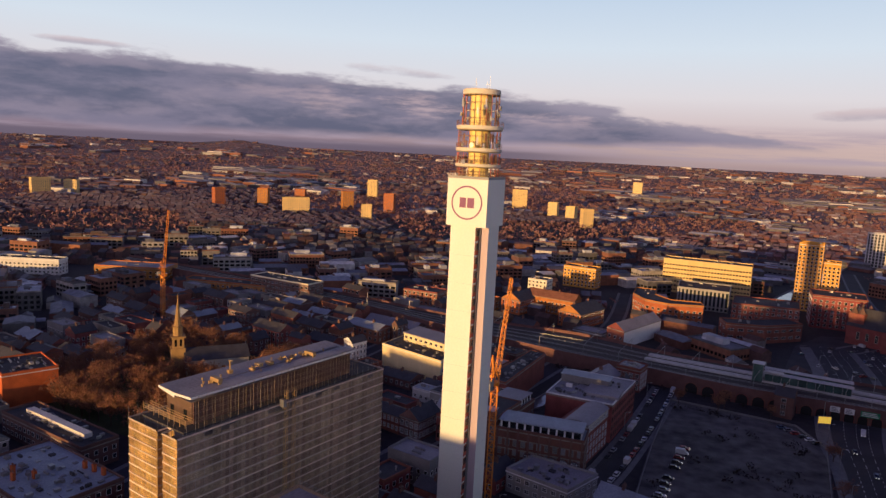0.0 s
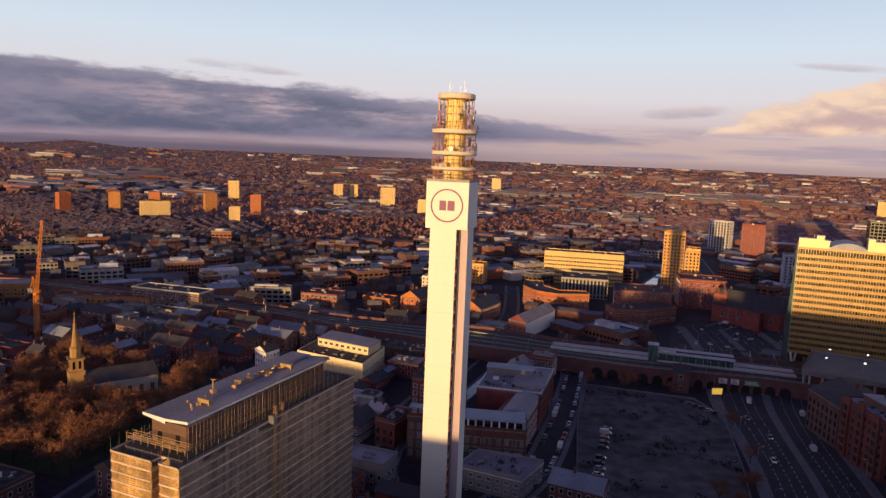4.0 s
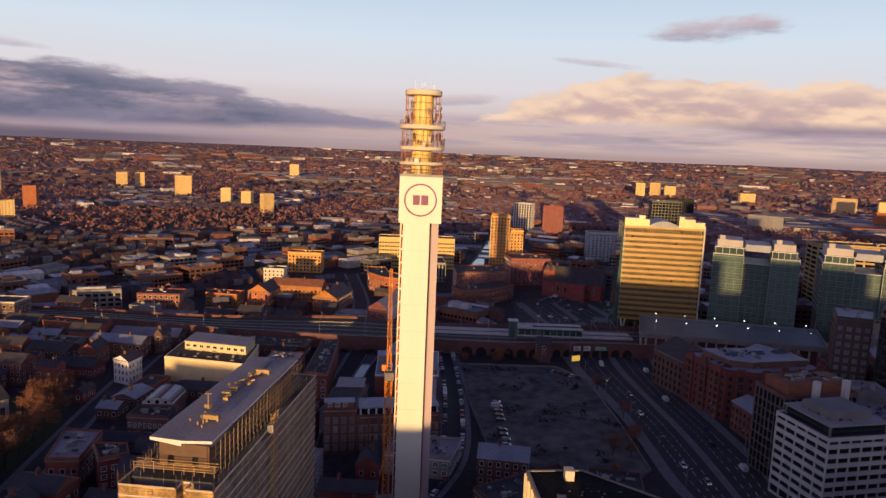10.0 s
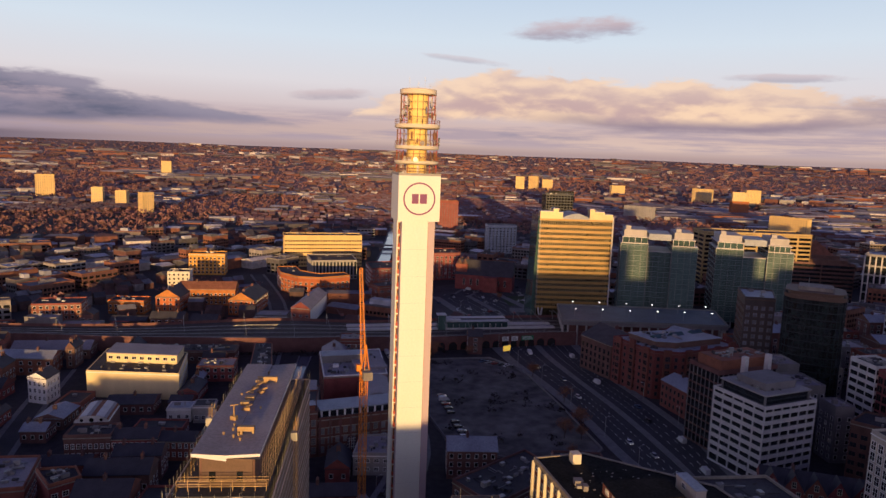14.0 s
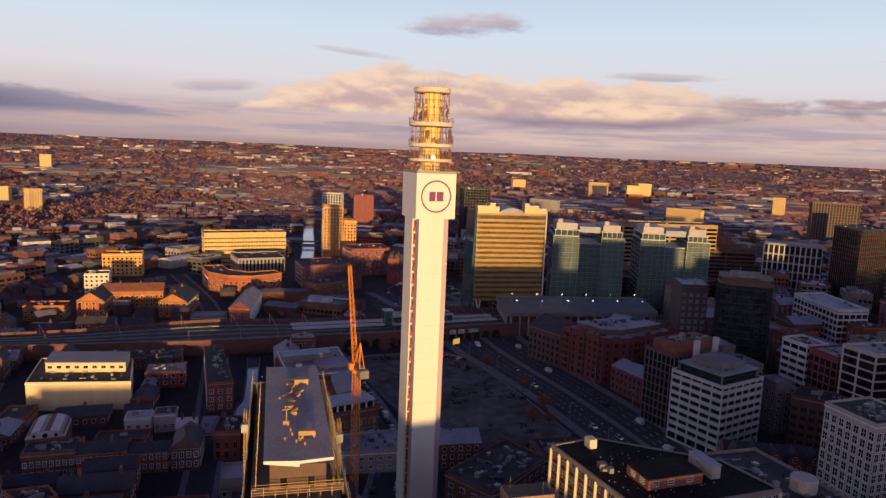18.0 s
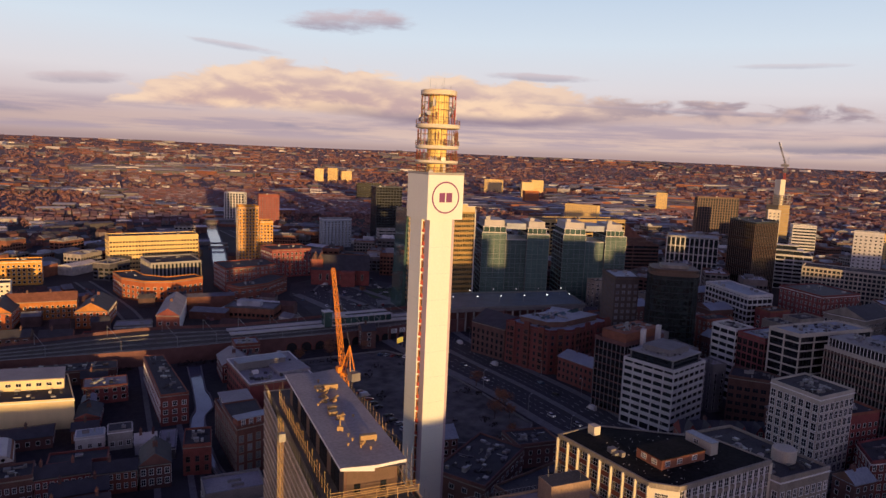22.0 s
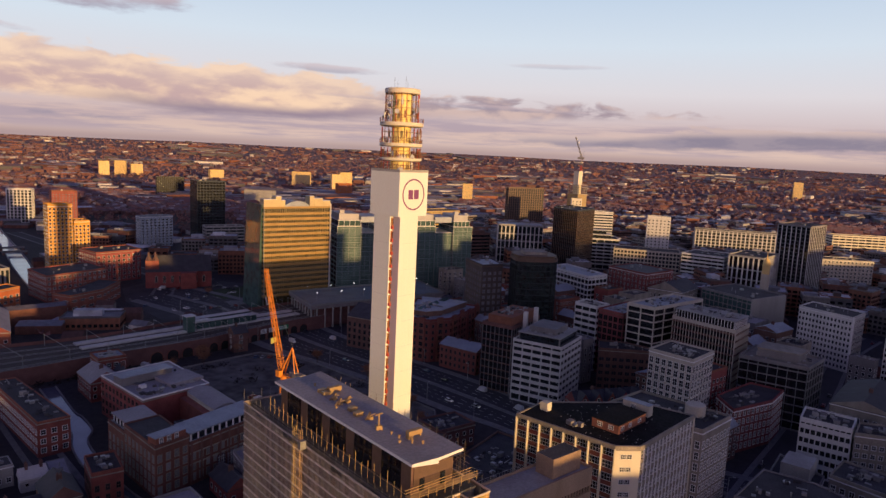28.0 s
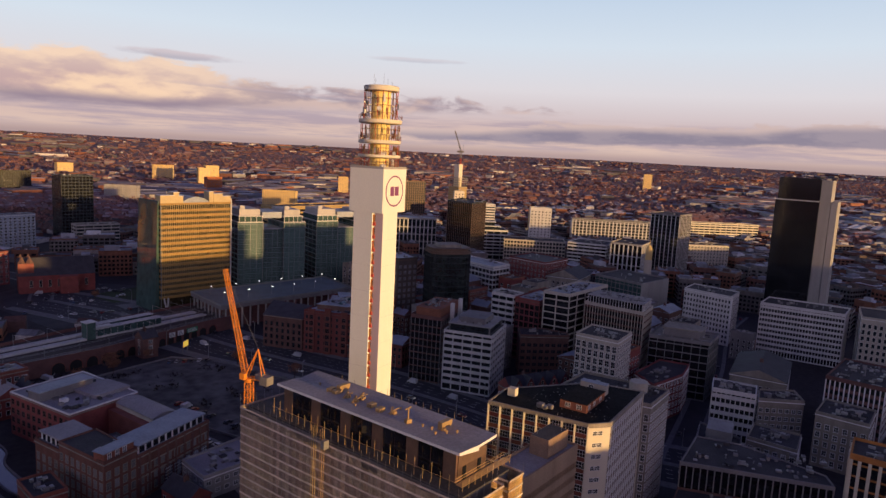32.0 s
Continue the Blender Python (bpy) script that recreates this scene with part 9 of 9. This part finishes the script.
    while r < 4780:
        cell = 30 + max(0, r - 500) * 0.0115
        n = int(math.radians(205) * r / cell)
        for i in range(n):
            a = math.radians(-70) + math.radians(205) * (i + rng.uniform(0.2, 0.8)) / n
            rr = r + rng.uniform(-0.3, 0.3) * cell
            x, y = -40 + rr * math.sin(a), 120 + rr * math.cos(a)
            if y < 0 and x < 330:
                continue
            z = ground_z(x, y)
            t1 = noise.noise((x / 420, y / 420, 5.0))
            t2 = noise.noise((x / 170, y / 170, 9.0))
            ang = math.radians(round(noise.noise((x / 500, y / 500, 2.0)) * 5) * 27 - 22)
            if r < 900 and not is_free(rect(x, y, cell * 0.8, cell * 0.8, ang), 0.5):
                if r > 420 or not is_free(rect(x, y, 11, 10, ang), 0.5):
                    continue
                house(x, y, z, 11, 9, 6.5, 2.5, ang)
                continue
            central = math.hypot(x - 500, y - 50) < 620 and x > 150
            if central and rr < 1100:
                w, d = rng.uniform(0.55, 0.9) * cell, rng.uniform(0.5, 0.8) * cell
                h = rng.uniform(10, 26) if rr < 620 else rng.uniform(7, 16)
                office(x, y, z, w, d, h, ang)
                if rng.random() < 0.5:
                    c, q = math.cos(ang), math.sin(ang)
                    office(x + (w + 5) * 0.5 * c, y + (w + 5) * 0.5 * q, z, w * 0.4, d * 0.7, h * rng.uniform(0.4, 0.8), ang)
                continue
            wood = noise.noise((x / 330, y / 330, 14.0))
            if wood > (0.30 if x > 0.14 * y else 0.06) and r > 800:
                for k in range(6 if r < 2500 else 4):
                    tree(x + rng.uniform(-0.6, 0.6) * cell, y + rng.uniform(-0.6, 0.6) * cell, z, rng.uniform(6, 10), 6)
                continue
            # great pale warehouses in belts
            belt = noise.noise((x / 700, y / 700, 31.0))
            if r > 1300 and belt > 0.2 and rng.random() < 0.42:
                shed(x, y, z, rng.uniform(45, 130), rng.uniform(25, 45), rng.choice((8, 9, 11)), ang)
                continue
            if (t1 > 0.02 and (r < 1700 or rng.random() < 0.3)) or r < 760:
                if t2 > -0.12:
                    w, d = rng.uniform(0.4, 1.15) * min(cell, 55), rng.uniform(0.3, 0.8) * min(cell, 46)
                    if r < 800 and rng.random() < 0.45:
                        office(x, y, z, w, min(d, 18), rng.uniform(6, 15), ang)
                        if rng.random() < 0.4:
                            shed(x - d * math.sin(ang), y + d * math.cos(ang), z, w * 0.7, d * 0.6, 4.5, ang)
                        continue
                    shed(x, y, z, w, d, rng.choice((4, 4.5, 5, 6, 7, 8, 10)), ang)
                    if r < 1500 and rng.random() < 0.6:
                        shed(x + rng.uniform(-0.5, 0.5) * cell, y + rng.uniform(-0.5, 0.5) * cell, z, w * 0.35, d * 0.4, rng.choice((3, 4, 6)), ang + rng.choice((0, math.pi / 2)))
                else:
                    for k in (-1, 0, 1):
                        c, s = math.cos(ang), math.sin(ang)
                        house(x + k * cell * 0.3 * c, y + k * cell * 0.3 * s, z, cell * 0.26, rng.uniform(8, 14), rng.uniform(4.5, 8), 3, ang)
            else:
                c, s = math.cos(ang), math.sin(ang)
                if r < 1600:
                    for row in (-0.5, 0.5):
                        for k in (-1, 0, 1):
                            du, off = k * cell * 0.33, row * cell * 0.5
                            house(x + du * c - off * s, y + du * s + off * c, z, min(cell * 0.28, rng.uniform(8, 18)), 8.5, 5.2, 3, ang)
                elif rng.random() < (0.55 if r < 2700 else 0.3):
                    for row in (-0.27, 0.27):
                        off, du = row * cell, rng.uniform(-0.2, 0.2) * cell
                        house(x + du * c - off * s, y + du * s + off * c, z, cell * rng.uniform(0.25, 0.6), 8.0, 5.0, 2.8, ang)
            for k in range((1 if rng.random() < 0.6 else 3) if r < 900 else (3 if r < 3600 else 2)):
                tree(x + rng.uniform(-0.7, 0.7) * cell, y + rng.uniform(-0.7, 0.7) * cell, z, rng.uniform(4.5, 8.0) * (1.0 if r < 2600 else 1.5), 7 if r < 1500 else 5)
        r += cell
    # the near quarter under the path
    for i in range(-14, 8):
        for j in range(-9, 8):
            x, y = -80 + i * 33 + rng.uniform(-3, 3), -20 + j * 31 + rng.uniform(-3, 3)
            ang = math.radians(-22.6)
            if y > 118 - (x + 208) * 0.25 or math.hypot(x + 80, y) > 420 or (x > 20 and y > -10):
                continue
            if is_free(rect(x, y, 27, 24, ang), 1.0):
                office(x, y, 0.0, rng.uniform(17, 26), rng.uniform(14, 23), rng.uniform(6, 12), ang)
    solid("house_walls", hw, [HOUSE_W, HOUSE_D], "brick house walls of the low town", "houses", "stuff")
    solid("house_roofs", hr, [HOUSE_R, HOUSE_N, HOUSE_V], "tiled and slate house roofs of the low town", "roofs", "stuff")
    solid("shed_walls", sw, SHED_W, "walls of workshops and sheds in the low town", "sheds", "stuff")
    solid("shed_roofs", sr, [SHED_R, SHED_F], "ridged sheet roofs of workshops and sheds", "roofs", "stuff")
    solid("town_walls", tw, TOWN_W, "brick and concrete walls of the inner town", "buildings", "stuff")
    solid("town_roofs", tt, FLAT_R, "flat felt roofs of the inner town", "roofs", "stuff")
    solid("town_windows", gl, GLASS, "rows of dark windows in the inner town", "windows", "stuff")
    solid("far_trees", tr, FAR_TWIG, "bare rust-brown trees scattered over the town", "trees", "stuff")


low_town()


# scrub on the waste ground and railway banks
def scrub():
    rng = random.Random(15)
    g = Geo()
    spots = [(rng.uniform(20, 106), rng.uniform(200, 356)) for k in range(260)]
    spots = [p for p in spots if inside(p, inset(ccw(LOT), 3)) and noise.noise((p[0] / 26, p[1] / 26, 3.0)) > 0.02]
    for k in range(150):
        i = rng.randrange(len(VF) - 1)
        q = lerp(VF[i], VF[i + 1], rng.random())
        spots.append((q[0] + rng.uniform(-2, 2), q[1] - rng.uniform(2.5, 7)))
    for x, y in spots:
        if 84 < x < 180 and y > 330:
            continue
        s = rng.uniform(0.8, 2.4)
        for k in range(16):
            c = Vector((x + rng.gauss(0, s * 0.5), y + rng.gauss(0, s * 0.5), rng.uniform(0.1, s)))
            a = Vector((rng.gauss(0, 1), rng.gauss(0, 1), rng.gauss(0, 0.6))).normalized() * s * rng.uniform(0.15, 0.4)
            b = Vector((rng.gauss(0, 0.7), rng.gauss(0, 0.7), 1)).normalized() * s * rng.uniform(0.15, 0.4)
            g.quad([c - a, c - b * 0.7, c + a * 0.9, c + b])
    solid("scrub", g, SCRUB, "low dark scrub on waste ground and railway banks", "bushes", "stuff")


scrub()


# ---- vehicles ----
PAINTS = [material("car_white", (0.62, 0.62, 0.60), 0.35, spec=0.6, var=0.05), material("car_dark", (0.03, 0.03, 0.035), 0.3, spec=0.6, var=0.1),
          material("car_silver", (0.34, 0.35, 0.36), 0.35, 0.4, var=0.05), material("car_blue", (0.05, 0.09, 0.17), 0.3, spec=0.6, var=0.1), material("car_red", (0.30, 0.03, 0.025), 0.3, spec=0.6, var=0.1)]
HEAD = material("headlight", (0.9, 0.9, 0.85), 0.3, emit=((1.0, 0.93, 0.8), 1.2))


def make_car(paint, word, van=False):
    t = thing("van" if van else "car", f"{word} {'delivery van' if van else 'hatchback car'} on the road", "van" if van else "car", (0, 0, -50), "vehicles")
    L, W = (5.2, 2.0) if van else (4.2, 1.75)
    g = Geo()
    hs = 2.2 if van else 0.85
    prof = [(-L / 2, 0.3), (L / 2, 0.3), (L / 2 + 0.05, 0.6), (L / 2 - 0.1, 0.85), (L / 2 - 0.95, 1.0 if not van else 1.2), (L / 2 - 1.5, hs + 0.1), (-L / 2, hs + 0.1)]
    if not van:
        prof = [(-L / 2, 0.3), (L / 2, 0.3), (L / 2 + 0.05, 0.6), (L / 2 - 0.1, 0.82), (L / 2 - 1.0, 0.92), (-L / 2 + 0.1, 0.95), (-L / 2 - 0.03, 0.6)]
    k = len(prof)
    for y in (-W / 2, W / 2):
        g.v.extend((x, y, z) for x, z in prof)
    for i in range(k):
        j = (i + 1) % k
        g.f.append((j, i, k + i, k + j))
        g.m.append(0)
    g.f += [tuple(range(k)), tuple(range(2 * k - 1, k - 1, -1))]
    g.m += [0, 0]
    if not van:
        c = Geo()
        lo = [(L / 2 - 1.0, -W / 2 + .08), (L / 2 - 1.0, W / 2 - .08), (-L / 2 + .15, W / 2 - .08), (-L / 2 + .15, -W / 2 + .08)]
        hi = [(L / 2 - 1.75, -W / 2 + .25), (L / 2 - 1.75, W / 2 - .25), (-L / 2 + .55, W / 2 - .25), (-L / 2 + .55, -W / 2 + .25)]
        c.v = [(*p, 0.9) for p in lo] + [(*p, 1.42) for p in hi]
        c.f = [(i, (i + 1) % 4, 4 + (i + 1) % 4, 4 + i) for i in range(4)]
        c.m = [0] * 4
        part("glasshouse", c, GLASS_B, t)
        part("roof", Geo().box(-L / 2 + .5, -W / 2 + .22, 1.42, L / 2 - 1.7, W / 2 - .22, 1.47), paint, t)
    else:
        part("windscreen", Geo().quad([(L / 2 - 1.0, -0.85, 1.25), (L / 2 - 1.0, 0.85, 1.25), (L / 2 - 1.42, 0.8, 2.0), (L / 2 - 1.42, -0.8, 2.0)]), GLASS_B, t)
    for x in (-L / 2 + 0.8, L / 2 - 0.8):
        g.box(x - 0.3, -W / 2 - 0.03, 0.0, x + 0.3, W / 2 + 0.03, 0.55, 1)
    for y in (-W / 2 + 0.3, W / 2 - 0.3):
        g.box(L / 2 - 0.05, y - 0.16, 0.6, L / 2 + 0.07, y + 0.16, 0.74, 2)
    part("body", g, [paint, RUBBER_SHADE, HEAD], t)
    return t


CARS = [make_car(PAINTS[k], w) for k, w in enumerate(("white", "dark", "silver", "blue", "red"))] + [make_car(PAINTS[0], "white", True)]
rng = random.Random(8)


def put_car(x, y, ang, k=None, z=0.05):
    k = rng.choice((0, 0, 1, 1, 2, 2, 3, 4, 5)) if k is None else k
    copy_thing(CARS[k], Matrix.Translation((x, y, z)) @ Matrix.Rotation(ang, 4, "Z"))


for k in range(1, len(LIVERY) - 1):
    a, b = Vector(LIVERY[k]), Vector(LIVERY[k + 1])
    d = b - a
    s = Vector((d.y, -d.x)).normalized()
    for o in (3.9, -3.9):
        for f in (0.15, 0.6):
            if rng.random() < 0.8:
                p = a + d * f + s * o
                put_car(p.x, p.y, math.atan2(d.y, d.x))
for k in range(11):
    p = Vector((29, 240)).lerp(Vector((44, 292)), k / 10) + Vector((rng.uniform(-0.4, 0.4), 0))
    if rng.random() < 0.85:
        put_car(p.x, p.y, math.radians(-8), z=0.1)
for k in range(6):
    put_car(92 + k * 2.2, 333 - k * 3.0, math.radians(20), z=0.1)
for side, fr, ks in ((1, 0.17, (8, 14, 21, 27, 33, 39)), (1, 0.29, (10, 19, 30, 36)), (-1, 0.72, (7, 16, 23, 29, 37)), (-1, 0.83, (12, 20, 25, 34, 41))):
    for k in ks:
        a, b = Vector(lerp(RING_L[k], RING_R[k], fr)), Vector(lerp(RING_L[k + 1], RING_R[k + 1], fr))
        d = (b - a) * -side
        put_car(a.x, a.y, math.atan2(d.y, d.x), z=0.06)
for k in range(40):
    put_car(rng.uniform(138, 236), rng.uniform(412, 520), rng.choice((0.4, 1.2, 2.0)) + rng.uniform(-0.1, 0.1))
for k in range(2, len(NEWHALL) - 1):
    a, b = Vector(NEWHALL[k]), Vector(NEWHALL[k + 1])
    d = b - a
    s = Vector((d.y, -d.x)).normalized()
    if rng.random() < 0.6:
        p = a + s * rng.choice((-3, 3))
        put_car(p.x, p.y, math.atan2(d.y, d.x))
for c in CARS:
    for o in (*c.children_recursive, c):
        bpy.data.objects.remove(o)


# ---- lamps, signs and a screen by the ring road ----
def street_lamp(x, y, ang, lit=True):
    l = thing("street_lamp", "tall grey street lamp" + (" with a lit head" if lit else ""), "street lamp", (x, y, 0), "street lamps")
    l.rotation_euler = (0, 0, ang)
    part("post", LAMP_POST, None, l)
    part("lamp_head", LAMP_HEAD if lit else LAMP_OFF, None, l)


LAMP_POST = Geo().beam((0, 0, 0), (0, 0, 9), 0.16, n=8).beam((0, 0, 9), (1.6, 0, 9.4), 0.1).mesh("post", STEEL)
LAMP_OFF = Geo().box(1.3, -0.16, 9.3, 2.1, 0.16, 9.45).mesh("lamp_head", OFFWHITE)
LAMP_HEAD = Geo().box(1.3, -0.16, 9.3, 2.1, 0.16, 9.45).mesh("lamp_head", LAMP)
for k in range(2, len(RING_L) - 1, 4):
    for q, o, a in ((RING_L, -0.06, 0.0), (RING_R, 1.05, math.pi)):
        p = lerp(RING_L[k], RING_R[k], o)
        street_lamp(*p, a, False)
for k in range(1, len(LIVERY), 4):
    street_lamp(LIVERY[k][0] - 6.2, LIVERY[k][1], 0, False)
for k in range(1, len(NEWHALL), 3):
    street_lamp(NEWHALL[k][0], NEWHALL[k][1] + 5.4, -math.pi / 2, False)

bb = thing("advertising_screen", "glowing yellow advertising screen on a dark frame", "billboard", (111, 337, 0))
part("frame", Geo().box(-3.0, -0.1, 3.4, 3.0, 0.5, 7.0), CONC_D, bb, rz=math.radians(8))
part("screen", Geo().box(-2.8, -0.16, 3.6, 2.8, -0.1, 6.8), SIGN_Y, bb, rz=math.radians(8))
for x in (-2.6, 2.6):
    part("leg", Geo().box(x - 0.25, 0.1, 0, x + 0.25, 0.5, 3.5), CONC_D, bb, rz=math.radians(8))
for x, m, w in ((120, TRIM, 4.2), (126, TRIM, 4.2), (134.5, SIGN_G, 8.0)):
    sg = thing("road_sign", "large road direction sign with lines of writing", "road sign", (x, 352.5 - (x - 120) * 0.2, 4.6), "signs on the bridge")
    part("board", Geo().box(-w / 2, -0.2, 0, w / 2, -0.05, 2.8), m, sg, rz=math.radians(-12))
    part("bracket", Geo().box(-w / 2 + 0.4, -0.05, 0.4, w / 2 - 0.4, 0.6, 0.7).box(-w / 2 + 0.4, -0.05, 2.0, w / 2 - 0.4, 0.6, 2.3), STEEL, sg, rz=math.radians(-12))
    for k in range(3):
        part("writing_bar", Geo().box(-w / 2 + 0.5, -0.23, 0.5 + k * 0.75, w / 2 - 0.6 - 0.4 * k, -0.2, 0.85 + k * 0.75), CONC_D if m is TRIM else TRIM, sg, rz=math.radians(-12))
